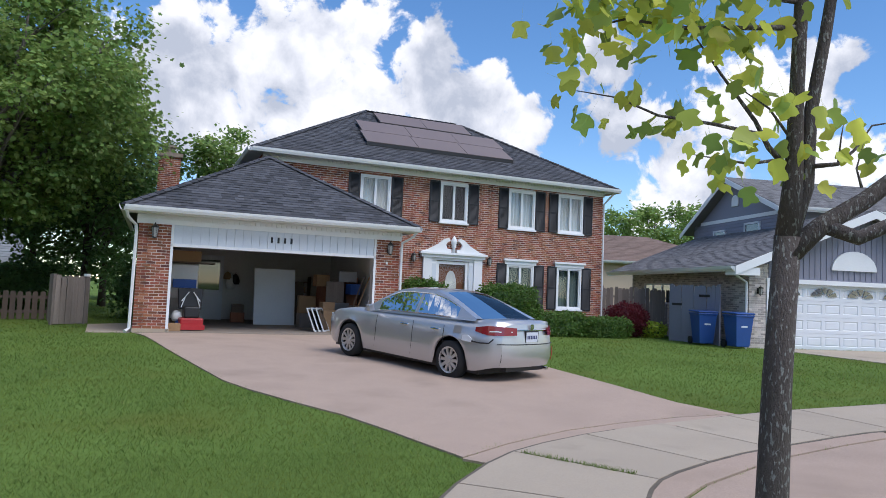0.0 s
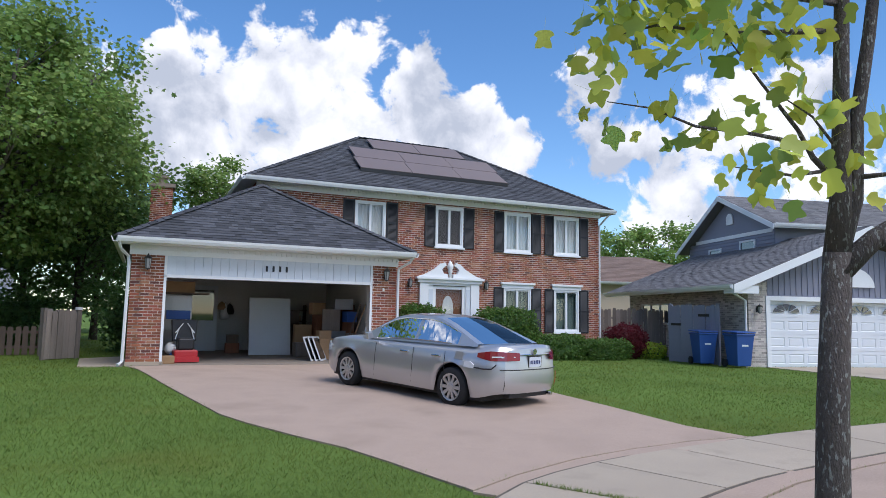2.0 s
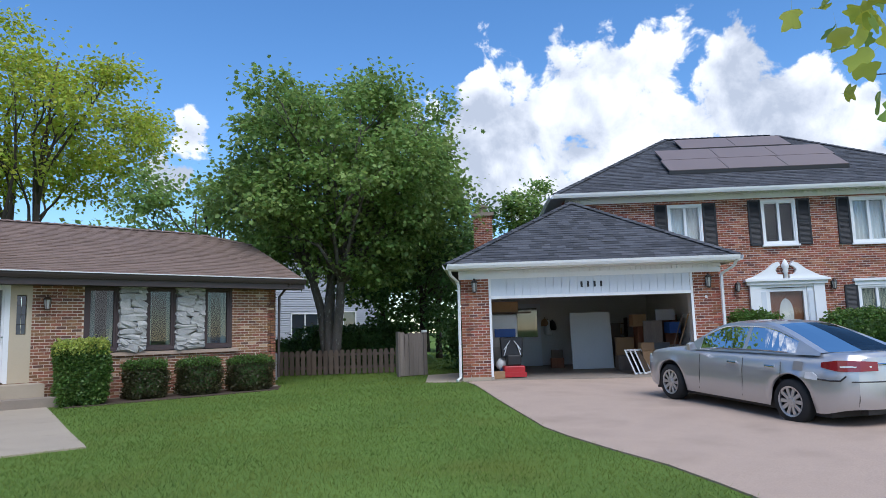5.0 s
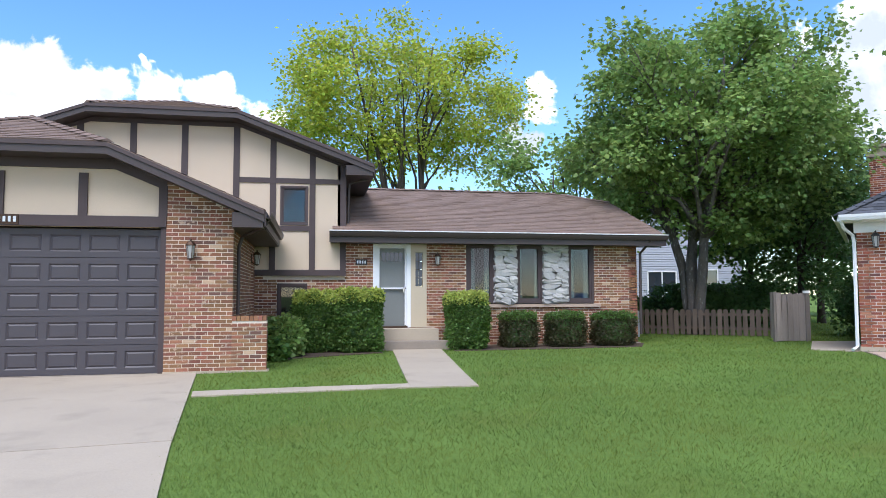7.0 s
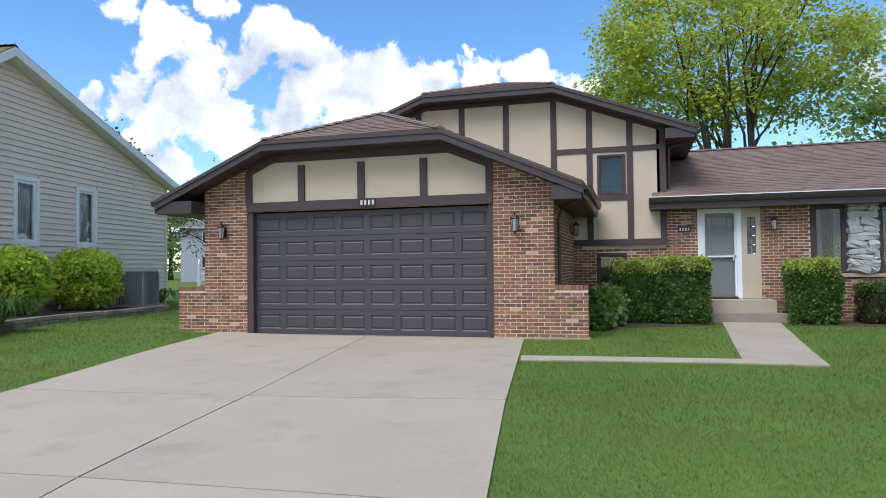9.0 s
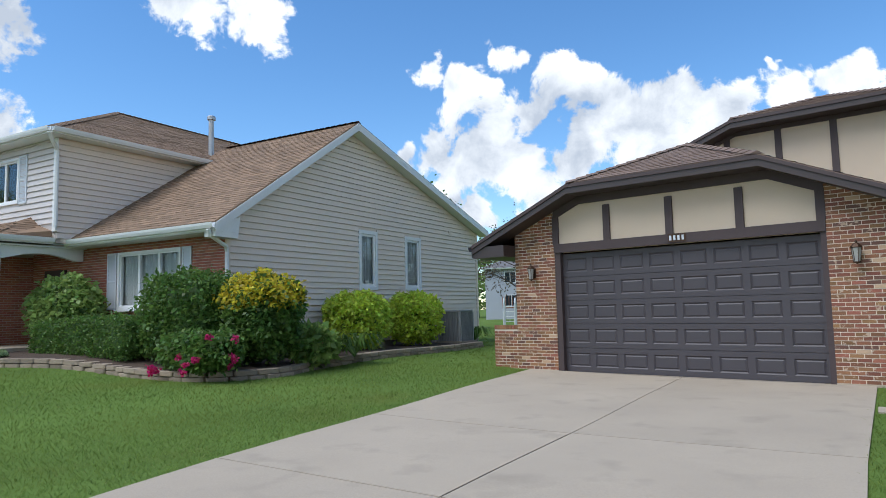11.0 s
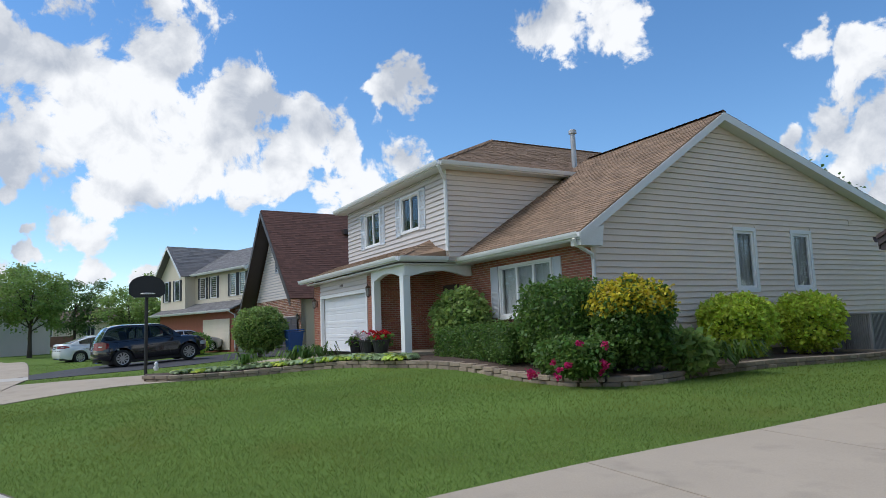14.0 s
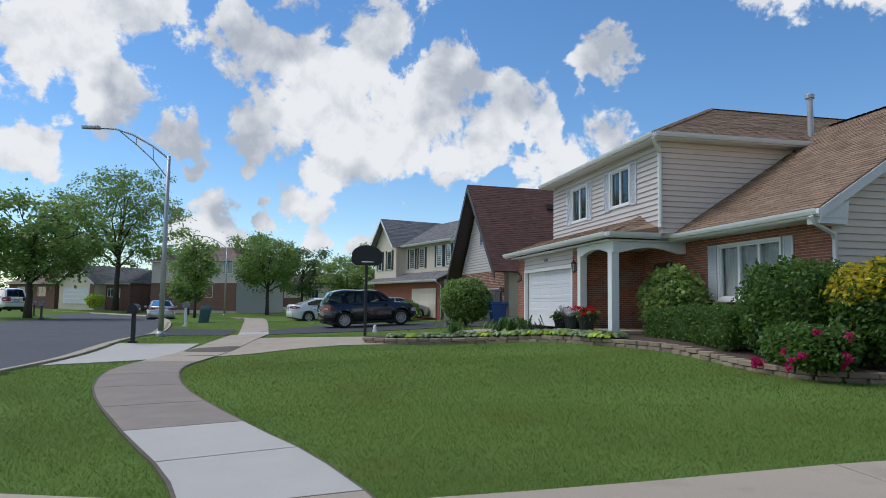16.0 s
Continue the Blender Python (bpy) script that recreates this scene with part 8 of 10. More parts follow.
rd = shrub("round_shrub", (-27.4, -10.55, 0.55), (1.12, 1.12, 0.98), 5200, 0.11, "leaf_maple", "large clipped round shrub on short stems beside the dark driveway", 82, 0.05)
part("stem", Shape().tube([(0, 0, -0.5), (0.1, 0, 0.2), (0.2, 0.1, 0.6)], [0.1, 0.08, 0.06], 7).tube([(0, 0, -0.5), (-0.2, 0.05, 0.2), (-0.3, 0, 0.6)], [0.09, 0.07, 0.05], 7), "bark_dark", rd)
for k, (x, y, r) in enumerate(((-39, -14.0, 0.9), (-41.5, -13.6, 0.8), (-43, -13.5, 1.0), (-36.8, -13.6, 0.6))):
    shrub("low_shrub", (x, y, 0.3), (r, r * 0.8, r * 0.6), 1400, 0.14, ("leaf_hedge", "leaf_lime")[k % 2], "garden shrub along the far driveway", 84 + k, 0.0, fuzz=0.12, group="far garden shrubs")
for k, (x, y, r) in enumerate(((-88, -46.5, 1.6), (-90, -43.5, 1.3), (-92, -40.5, 1.4), (-98, -36, 1.5), (-80, -52, 0.9))):
    shrub("low_shrub", (x, y, 0.5), (r, r, r * 0.75), 900, 0.28, ("leaf_hedge", "leaf_lime", "leaf_dark")[k % 3], "garden shrub in front of a far house", 90 + k, 0.0, fuzz=0.12, group="far garden shrubs")


# ---- young tulip tree close to the path ----
def tulip_tree():
    b = Vector((5.0, -12.32, gz(5.0, -12.32)))
    root = thing("young_tulip_tree", Matrix.Translation(b), "young tulip tree with lichened grey bark and yellow-green lobed leaves", "tree")
    w = Shape()
    P = lambda *a: Vector(a) - b
    fork = P(4.92, -12.36, 1.56)
    w.tube([Vector((0, 0, -0.2)), Vector((0, 0, 0.0)), P(4.965, -12.325, 0.72), P(4.945, -12.335, 1.1), fork], [0.075, 0.062, 0.050, 0.045, 0.040], 14)
    stem = [fork, P(4.905, -12.375, 1.75), P(4.885, -12.38, 2.0), P(4.865, -12.39, 2.3), P(4.86, -12.40, 2.9), P(4.88, -12.42, 3.6)]
    w.tube(stem, [0.038, 0.029, 0.023, 0.021, 0.016, 0.008], 9)
    s2 = [fork, P(4.93, -12.41, 1.72), P(4.90, -12.42, 1.95), P(4.895, -12.46, 2.2), P(4.90, -12.50, 2.5), P(4.95, -12.6, 3.3)]
    w.tube(s2, [0.033, 0.025, 0.020, 0.018, 0.015, 0.007], 8)
    right = [fork + Vector((0, 0, -0.06)), P(4.95, -12.46, 1.60), P(4.99, -12.58, 1.68), P(5.03, -12.72, 1.80), P(5.1, -12.95, 2.05), P(5.2, -13.3, 2.6)]
    w.tube(right, [0.038, 0.030, 0.028, 0.025, 0.018, 0.008], 8)
    r2 = [right[1], P(4.96, -12.56, 1.56), P(4.99, -12.68, 1.62), P(5.05, -12.85, 1.66), P(5.1, -13.1, 1.85)]
    w.tube(r2, [0.026, 0.024, 0.021, 0.018, 0.008], 7)
    tips = []

    def twig(pts, r, sides=6):
        w.tube(pts, [r * (1 - 0.8 * k / (len(pts) - 1)) for k in range(len(pts))], sides)
        tips.extend(pts[1:])

    twig([P(4.905, -12.37, 1.76), P(4.87, -12.30, 1.84), P(4.84, -12.26, 1.92), P(4.78, -12.16, 2.06), P(4.74, -12.08, 2.18)], 0.012)
    twig([P(4.85, -12.27, 1.88), P(4.77, -12.14, 1.90), P(4.70, -11.98, 1.92), P(4.64, -11.86, 1.97), P(4.60, -11.74, 1.99)], 0.007)
    twig([P(4.88, -12.33, 1.80), P(4.82, -12.24, 1.78), P(4.78, -12.16, 1.79), P(4.74, -12.08, 1.80)], 0.006)
    twig([P(4.89, -12.37, 1.86), P(4.85, -12.30, 1.96), P(4.80, -12.20, 2.03)], 0.006)
    twig([P(4.87, -12.39, 2.22), P(4.80, -12.24, 2.21), P(4.72, -12.06, 2.2), P(4.64, -11.88, 2.22), P(4.58, -11.76, 2.18)], 0.010)
    twig([P(4.865, -12.39, 2.3), P(4.76, -12.18, 2.32), P(4.66, -11.98, 2.31), P(4.58, -11.82, 2.28)], 0.010)
    twig([P(4.86, -12.40, 2.42), P(4.75, -12.22, 2.44), P(4.62, -11.98, 2.42), P(4.54, -11.8, 2.36)], 0.010)
    twig([P(4.86, -12.40, 2.6), P(4.7, -12.2, 2.62), P(4.55, -11.95, 2.58)], 0.010)
    twig([P(4.90, -12.43, 1.78), P(4.93, -12.50, 1.79), P(4.96, -12.55, 1.84), P(4.985, -12.60, 1.92), P(5.02, -12.70, 1.94)], 0.008)
    twig([P(4.93, -12.50, 1.79), P(4.94, -12.51, 1.88), P(4.95, -12.52, 1.94)], 0.004)
    twig([P(4.97, -12.57, 1.72), P(4.965, -12.555, 1.78), P(4.975, -12.575, 1.86)], 0.005)
    part("trunk", w, "bark_fine", root, "grey bark with pale lichen spots", smooth=True)
    rng = np.random.default_rng(21)
    base = []
    for t in tips:
        n = 22 if t.z > (P(0, 0, 2.14)).z else (6 if t.y > P(0, -12.4, 0).y else 2)
        for _ in range(n):
            base.append(np.array(t) + rng.normal(size=3) * np.array([0.10, 0.085, 0.05]))
    up = [np.array(P(rng.uniform(4.5, 5.0), rng.uniform(-12.5, -11.7), rng.uniform(2.32, 3.2))) for _ in range(240)]
    pts = np.array(base + up)
    pick = rng.random(len(pts)) < 0.62
    for nm, sel, mat in (("leaves", pick, "leaf_tulip"), ("mature_leaves", ~pick, "leaf_tulip_dark")):
        leaves = new(nm, leaf_mesh(nm, pts[sel], 0.060, mat, rng, flat=0.5, shape="lobed", face=0.35, droop=0.75))
        leaves.parent = root
        tagged(leaves, kind="stuff")
    return root


tulip_tree()


# ---- grass ----
def in_poly(x, y, poly):
    c = np.zeros(len(x), bool)
    n = len(poly)
    for i in range(n):
        (x1, y1), (x2, y2) = poly[i], poly[i - 1]
        if y1 == y2:
            continue
        c ^= ((y1 > y) != (y2 > y)) & (x < (x2 - x1) * (y - y1) / (y2 - y1) + x1)
    return c


def build_grass():
    rng = np.random.default_rng(9)
    keep = []
    eye = np.array([2.45, -12.2])
    for r0, r1, dens, w, hgt in ((2.2, 6.0, 3600, 0.006, 0.046), (6.0, 10.0, 1300, 0.010, 0.052), (10.0, 16.0, 460, 0.016, 0.056), (16.0, 26.0, 150, 0.026, 0.058), (26.0, 42.0, 36, 0.045, 0.06)):
        n = int(math.pi * (r1 * r1 - r0 * r0) * dens * 0.66)
        a = np.radians(rng.uniform(-112, 128, n)) + math.pi / 2
        r = np.sqrt(rng.uniform(r0 * r0, r1 * r1, n))
        keep.append(np.stack([eye[0] + r * np.cos(a), eye[1] + r * np.sin(a), np.full(n, w), np.full(n, hgt)], 1))
    p = np.concatenate(keep)
    bad = np.zeros(len(p), bool)
    feet = [[(-6.2, 0.0), (1.2, 0.0), (1.2, 4.25), (10.8, 4.25), (10.8, 13), (-6.2, 13)], [local_a(*q) for q in ((-0.8, 0), (5.6, 0), (5.6, 3.1), (14.5, 3.1), (14.5, 12), (-0.8, 12))], [local_c(*q) for q in ((0.1, 0), (0.1, 12.6), (-14.5, 12.6), (-14.5, -2.2), (-5, -2.3))], BED_POLY,
            [(1.3, 1.2), (2.2, 1.9), (3.95, 2.55), (4.0, 4.2), (1.3, 4.2)], [(5.6, 2.8), (10.3, 3.15), (10.9, 4.2), (5.6, 4.2)]]
    for poly in HARD + feet:
        bad |= in_poly(p[:, 0], p[:, 1], poly)
    p = p[~bad]
    num, den = np.zeros(len(p)), np.zeros(len(p))
    for a, b, c in ANCHORS:
        w = 1.0 / ((p[:, 0] - a) ** 2 + (p[:, 1] - b) ** 2 + 2.0) ** 1.6
        num += w * c
        den += w
    z = num / den - 0.012
    n = len(p)
    ang = rng.uniform(0, 2 * math.pi, n)
    h = p[:, 3] * rng.uniform(0.5, 1.15, n)
    lean = rng.normal(size=(n, 2)) * h[:, None] * 0.8
    v = np.zeros((n, 3, 3), np.float32)
    dx, dy = np.cos(ang) * p[:, 2] / 2, np.sin(ang) * p[:, 2] / 2
    v[:, 0] = np.stack([p[:, 0] - dx, p[:, 1] - dy, z], 1)
    v[:, 1] = np.stack([p[:, 0] + dx, p[:, 1] + dy, z], 1)
    v[:, 2] = np.stack([p[:, 0] + lean[:, 0], p[:, 1] + lean[:, 1], z + h], 1)
    me = bpy.data.meshes.new("grass")
    me.vertices.add(n * 3)
    me.vertices.foreach_set("co", v.ravel())
    me.loops.add(n * 3)
    me.loops.foreach_set("vertex_index", np.arange(n * 3, dtype=np.int32))
    me.polygons.add(n)
    me.polygons.foreach_set("loop_start", np.arange(0, n * 3, 3, dtype=np.int32))
    me.materials.append(M["grass"])
    me.update(calc_edges=True)
    tagged(new("grass", me), "short mown green grass of the front lawns", "grass", kind="stuff")

def joint_tufts():
    """Grass grown out of a joint of the sidewalk."""
    rnd, s = random.Random(31), Shape()
    k = min(range(0, len(LEFT), 2), key=lambda q: (LEFT[q][0] - 8.2) ** 2 + (LEFT[q][1] + 10.47) ** 2)
    for _ in range(420):
        t = rnd.uniform(0.08, 0.85)
        x, y = (LEFT[k][q] * (1 - t) + RIGHT[k][q] * t + rnd.gauss(0, 0.014) for q in (0, 1))
        z, a, h = gz(x, y) + 0.02, rnd.uniform(0, math.pi), rnd.uniform(0.02, 0.055)
        dx, dy = math.cos(a) * 0.004, math.sin(a) * 0.004
        s.quad((x - dx, y - dy, z), (x + dx, y + dy, z), (x + rnd.gauss(0, 0.02), y + rnd.gauss(0, 0.02), z + h))
    single("joint_grass", s, "grass", "strip of grass grown out of a sidewalk joint", "grass", kind="stuff")


joint_tufts()

# ---- raised bed of the siding house ----
BED_EDGE = [local_c(*q) for q in ((-9.6, -8.9), (-9.0, -8.2), (-8.6, -6.6), (-8.0, -5.0), (-6.6, -3.95), (-4.6, -3.1), (-3.0, -2.5), (-1.6, -2.2), (-0.4, -2.15), (0.9, -2.2), (1.8, -2.05), (2.3, -1.4), (2.4, -0.6), (2.1, 0.4), (1.95, 2.4), (1.95, 6.0), (1.9, 9.0))]
BED_POLY = BED_EDGE + [local_c(0.1, 9.0), local_c(0.1, 0), local_c(-8, 0), local_c(-8.6, -2.2), local_c(-10.2, -2.3), local_c(-10.4, -8.8)]


def build_bed():
    root = drape("raised_bed", BED_POLY, "soil", lift=0.18, thick=0.5, step=1.0, label="raised garden bed with a dry stacked stone edge", category="garden bed", kind="")
    top, _ = ribbon(BED_EDGE, 0.001)
    rnd = random.Random(12)
    stone = None
    pts = [Vector((*p, 0)) for p in top]
    run = [0.0]
    for a, b in zip(pts, pts[1:]):
        run.append(run[-1] + (b - a).length)

    def along(t):
        for k in range(len(run) - 1):
            if run[k + 1] >= t:
                f = (t - run[k]) / max(run[k + 1] - run[k], 1e-6)
                return pts[k].lerp(pts[k + 1], f), (pts[k + 1] - pts[k]).normalized()
        return pts[-1], (pts[-1] - pts[-2]).normalized()

    bm = bmesh.new()
    bmesh.ops.create_cube(bm, size=1.0)
    bmesh.ops.bevel(bm, geom=bm.edges[:], offset=0.09, segments=1, affect="EDGES")
    me = bpy.data.meshes.new("stone")
    bm.to_mesh(me)
    bm.free()
    me.materials.append(M["stone"])
    for row in range(3):
        t = 0.0 if row % 2 else 0.15
        while t < run[-1] - 0.2:
            w = rnd.uniform(0.30, 0.46)
            p, d = along(t + w / 2)
            if row < 2:
                st = new("stone", me)
                st.parent = root
                a = math.atan2(d.y, d.x)
                st.matrix_world = Matrix.Translation((p.x, p.y, gz(p.x, p.y) + 0.03 + row * 0.105)) @ Matrix.Rotation(a + rnd.uniform(-0.06, 0.06), 4, "Z") @ Matrix.Diagonal((w - 0.012, 0.24 + rnd.uniform(-0.03, 0.03), 0.10, 1))
            t += w
    return root


build_bed()
build_grass()

# ---- vehicles ----
def wheel(parent, x, y, r, side, spokes=10, w=0.21):
    """Tyre, rim and spokes; side is +1 on the car's left."""
    t = Shape()
    prof = [(r * 0.64, -w / 2), (r * 0.92, -w / 2), (r, -w / 2 + 0.04), (r, w / 2 - 0.04), (r * 0.92, w / 2), (r * 0.64, w / 2)]
    n = 28

    def ring(shape, pr, caps):
        i0 = len(shape.v)
        for rr, yy in pr:
            for k in range(n):
                a = 2 * math.pi * k / n
                shape.v.append((x + rr * math.cos(a), y + yy * side, r + rr * math.sin(a)))
        for j in range(len(pr) - 1):
            for k in range(n):
                p, q = i0 + j * n + k, i0 + j * n + (k + 1) % n
                shape.f.append((p, q, q + n, p + n))
        if caps:
            shape.f.append(tuple(range(i0 + (len(pr) - 1) * n, i0 + len(pr) * n)))
    ring(t, prof, False)
    wh = part("wheel", t, "rubber", parent, smooth=True)
    d = Shape()
    ring(d, [(r * 0.66, w / 2 - 0.005), (r * 0.60, w / 2 - 0.03), (r * 0.60, w / 2 - 0.09)], True)
    part("barrel", d, "plastic_black", wh, smooth=False)
    rim = Shape()
    ring(rim, [(r * 0.68, w / 2 - 0.012), (r * 0.68, w / 2 + 0.004), (r * 0.60, w / 2 - 0.004), (r * 0.60, w / 2 - 0.03)], False)
    for k in range(spokes):
        a = 2 * math.pi * k / spokes
        for off in ((-0.028, 0.028),):
            p = []
            for rr, hw, yy in ((r * 0.12, 0.022, w / 2 - 0.012), (r * 0.63, 0.030, w / 2 - 0.010)):
                for s in (-1, 1):
                    p.append((x + rr * math.cos(a) - s * hw * math.sin(a), y + yy * side, r + rr * math.sin(a) + s * hw * math.cos(a)))
            rim.prism([p[0], p[1], p[3], p[2]], (0, -0.025 * side, 0))
    ring(rim, [(r * 0.17, w / 2 - 0.03), (r * 0.17, w / 2 - 0.004), (r * 0.12, w / 2)], True)
    part("rim", rim, "alloy", wh)
    return wh


def car(name, m, label, paint, L=4.85, W=1.82, H=1.46, rf=1.43, rr=-1.36, belt=0.93, hood=0.98, deck=1.06, roof=((1.10, 0.98), (0.30, 1.40), (-0.25, 1.455), (-0.85, 1.42), (-1.85, 1.07)), r=0.33, clear=0.22, suv=False, group="", front=True):
    """A car from lofted sections: x ahead, y to its left, wheels cut out of the sides."""
    root = thing(name, m, label, "car", group)
    x0, x1 = -L / 2, L / 2
    n = 76
    xs = [x0 + (x1 - x0) * k / (n - 1) for k in range(n)]

    def half(x):
        e = max(0.0, (abs(x) - (L / 2 - 0.75)) / 0.75)
        return W / 2 * (1 - 0.17 * e ** 2.2 - 0.10 * max(0, (abs(x) - (L / 2 - 0.12)) / 0.12) ** 2)

    def top(x):
        if x > roof[0][0]:
            t = (x - roof[0][0]) / (x1 - roof[0][0])
            return hood - 0.02 * t - 0.24 * t ** 3
        if x < roof[-1][0]:
            t = (roof[-1][0] - x) / (roof[-1][0] - x0)
            return deck + 0.015 * t - 0.06 * max(0, (t - 0.8) / 0.2) ** 2
        t = (x - roof[-1][0]) / (roof[0][0] - roof[-1][0])
        return deck + (hood - deck) * t

    def foot(x):
        z = clear + 0.10 * max(0.0, (abs(x) - (L / 2 - 0.55)) / 0.55)
        for c in (rf, rr):
            d = abs(x - c)
            a = r + 0.065
            if d < a:
                z = max(z, r + math.sqrt(a * a - d * d))
        return z

    def bend(x, y, z):
        """Rounds the plan of both ends and lets the bumper stand out below the boot."""
        e = max(0.0, min(1.0, (abs(x) - (L / 2 - 0.5)) / 0.5))
        back = 0.26 * (abs(y) / (W / 2)) ** 3 * e ** 1.5
        bump = -0.07 * max(0.0, min(1.0, (z - 0.55) / 0.5)) ** 1.5 - 0.35 * max(0.0, 0.46 - z)
        return x - math.copysign(back - bump * e ** 2, x)

    body = Shape()
    rings = []
    for x in xs:
        w, zt, zf = half(x), top(x), foot(x)
        zb = min(belt - 0.02, zt - 0.02)
        zs = [zf, max(zf + 0.01, min(0.34, zb - 0.2)), max(zf + 0.02, 0.55), max(zf + 0.03, 0.72), max(zf + 0.04, zb - 0.06), max(zf + 0.05, zb)]
        ws = [w * 0.945, w * 0.985, w * 1.0, w * 0.985, w * 0.965, w * 0.93]
        prof = list(zip(ws, zs)) + [(w * 0.86, zt - 0.012), (w * 0.55, zt + 0.012), (0.0, zt + 0.02)]
        full = prof + [(-a, b) for a, b in prof[-2::-1]]
        i = len(body.v)
        body.v += [(bend(x, a, b), a, b) for a, b in full]
        rings.append((i, len(full)))
    for (a, k), (b, _) in zip(rings, rings[1:]):
        for j in range(k - 1):
            body.f.append((a + j, a + j + 1, b + j + 1, b + j))
    bd = part("body", body, paint, root, smooth=True)
    for i, k in (rings[0], rings[-1]):
        cap, rows = Shape(), body.v[i:i + k // 2 + 1]
        sx = math.copysign(L / 2, rows[0][0])
        fine = []
        for (_, y0, z0), (_, y1, z1) in zip(rows, rows[1:]):
            fine += [(y0 + (y1 - y0) * q / 4, z0 + (z1 - z0) * q / 4) for q in range(4)]
        fine.append((rows[-1][1], rows[-1][2]))
        cols = [-1 + q / 8 for q in range(17)]
        for y, z in fine:
            cap.v += [(bend(sx, y * c, z), y * c, z) for c in cols]
        for a in range(len(fine) - 1):
            cap.f += [(a * 17 + q, a * 17 + q + 1, a * 17 + q + 18, a * 17 + q + 17) for q in range(16)]
        part("end_panel", cap, paint, bd, smooth=True)
    part("underbody", Shape().box(x0 + 0.5, x1 - 0.4, -W / 2 + 0.16, W / 2 - 0.16, 0.16, 0.62), "plastic_black", root)
    # greenhouse
    xr = [p[0] for p in roof]
    cut = [roof[-1][0], roof[-1][0] + 0.30, -1.28 if not suv else -1.9, -0.95, -0.42, -0.34, 0.05, 0.30, 0.52, roof[0][0]]
    cut += [roof[-1][0] + (roof[0][0] - roof[-1][0]) * k / 20 for k in range(21)]
    cut = sorted({round(c, 3) for c in cut if roof[-1][0] <= c <= roof[0][0]} | {round(p, 3) for p in xr})

    def roof_z(x):
        # a smooth curve through the outline's points
        P = list(roof)
        for k in range(len(P) - 1):
            (xa, za), (xb, zb) = P[k], P[k + 1]
            if xb - 1e-6 <= x <= xa + 1e-6:
                slope = [(P[max(q - 1, 0)][1] - P[min(q + 1, len(P) - 1)][1]) / (P[max(q - 1, 0)][0] - P[min(q + 1, len(P) - 1)][0]) for q in (k, k + 1)]
                h, t = xa - xb, (xa - x) / (xa - xb)
                return za * (2 * t ** 3 - 3 * t * t + 1) + zb * (3 * t * t - 2 * t ** 3) - h * slope[0] * (t ** 3 - 2 * t * t + t) - h * slope[1] * (t ** 3 - t * t)
        return deck

    glass, skin = Shape(), Shape()
    lat = []
    for x in cut:
        zt = roof_z(x)
        zb = top(x) - 0.03
        t = max(0.0, min(1.0, (zt - zb) / (H - zb)))
        yb, yt = half(x) * 0.90, half(x) * (0.90 - 0.24 * t)
        col = [(yb + (yt - yb) * q, zb + (zt - zb) * q) for q in (0.0, 0.10, 0.88, 1.0)]
        lat.append([(x, a, b) for a, b in col] + [(x, yt * 0.82, zt + 0.022 * t), (x, yt * 0.4, zt + 0.04 * t), (x, 0, zt + 0.045 * t)])
    side_end = cut[2] if not suv else cut[1]
    for A, B, xa, xb in zip(lat, lat[1:], cut, cut[1:]):
        mid = (xa + xb) / 2
        for s in (1, -1):
            f = lambda p: (p[0], p[1] * s, p[2])
            for j in range(6):
                q = [f(A[j]), f(B[j]), f(B[j + 1]), f(A[j + 1])]
                roofed = roof[3][0] - 0.02 <= mid <= roof[1][0] + 0.02
                if j == 1:
                    g = mid > (roof[-1][0] + (0.40 if not suv else 0.1)) and not (-0.42 <= mid <= -0.34) and mid < roof[1][0] + 0.42
                elif j in (4, 5):
                    g = not roofed
                elif j == 3:
                    g = False
                else:
                    g = False
                (glass if g else skin).quad(*q)
    part("roof", skin, paint, bd, smooth=True)
    part("glass", glass, "glass_car", bd, smooth=False)
    # cabin: dark lining below the glass, seats and a dashboard
    xa, xb = roof[-1][0] + 0.12, roof[0][0] - 0.1
    lining = Shape()
    ends = [xa + (xb - xa) * q / 12 for q in range(13)]
    for p, q in zip(ends, ends[1:]):
        lining.quad((p, -half(p) * 0.84, top(p) + 0.03), (p, half(p) * 0.84, top(p) + 0.03), (q, half(q) * 0.84, top(q) + 0.03), (q, -half(q) * 0.84, top(q) + 0.03))
    part("cabin_lining", lining.weld(), "cabin", bd)
    for sx, wide, names in ((0.05, ((0.36, 0.24), (-0.36, 0.24)), "front_seat"), (-0.95, ((0.0, 0.55),), "rear_seat")):
        for sy, hw in wide:
            zt = roof_z(sx) - 0.14
            part(names, Shape().prism([(sx, sy - hw, 0.95), (sx, sy + hw, 0.95), (sx - 0.12, sy + hw * 0.85, zt - 0.12), (sx - 0.12, sy - hw * 0.85, zt - 0.12)], (-0.10, 0, 0.02)), "cabin", bd, bevel=0.03)
    for sy in (0.36, -0.36):
        zt = roof_z(0.0) - 0.12
        part("headrest", Shape().box(-0.17, -0.07, sy - 0.12, sy + 0.12, zt - 0.16, zt), "cabin", bd, bevel=0.04)
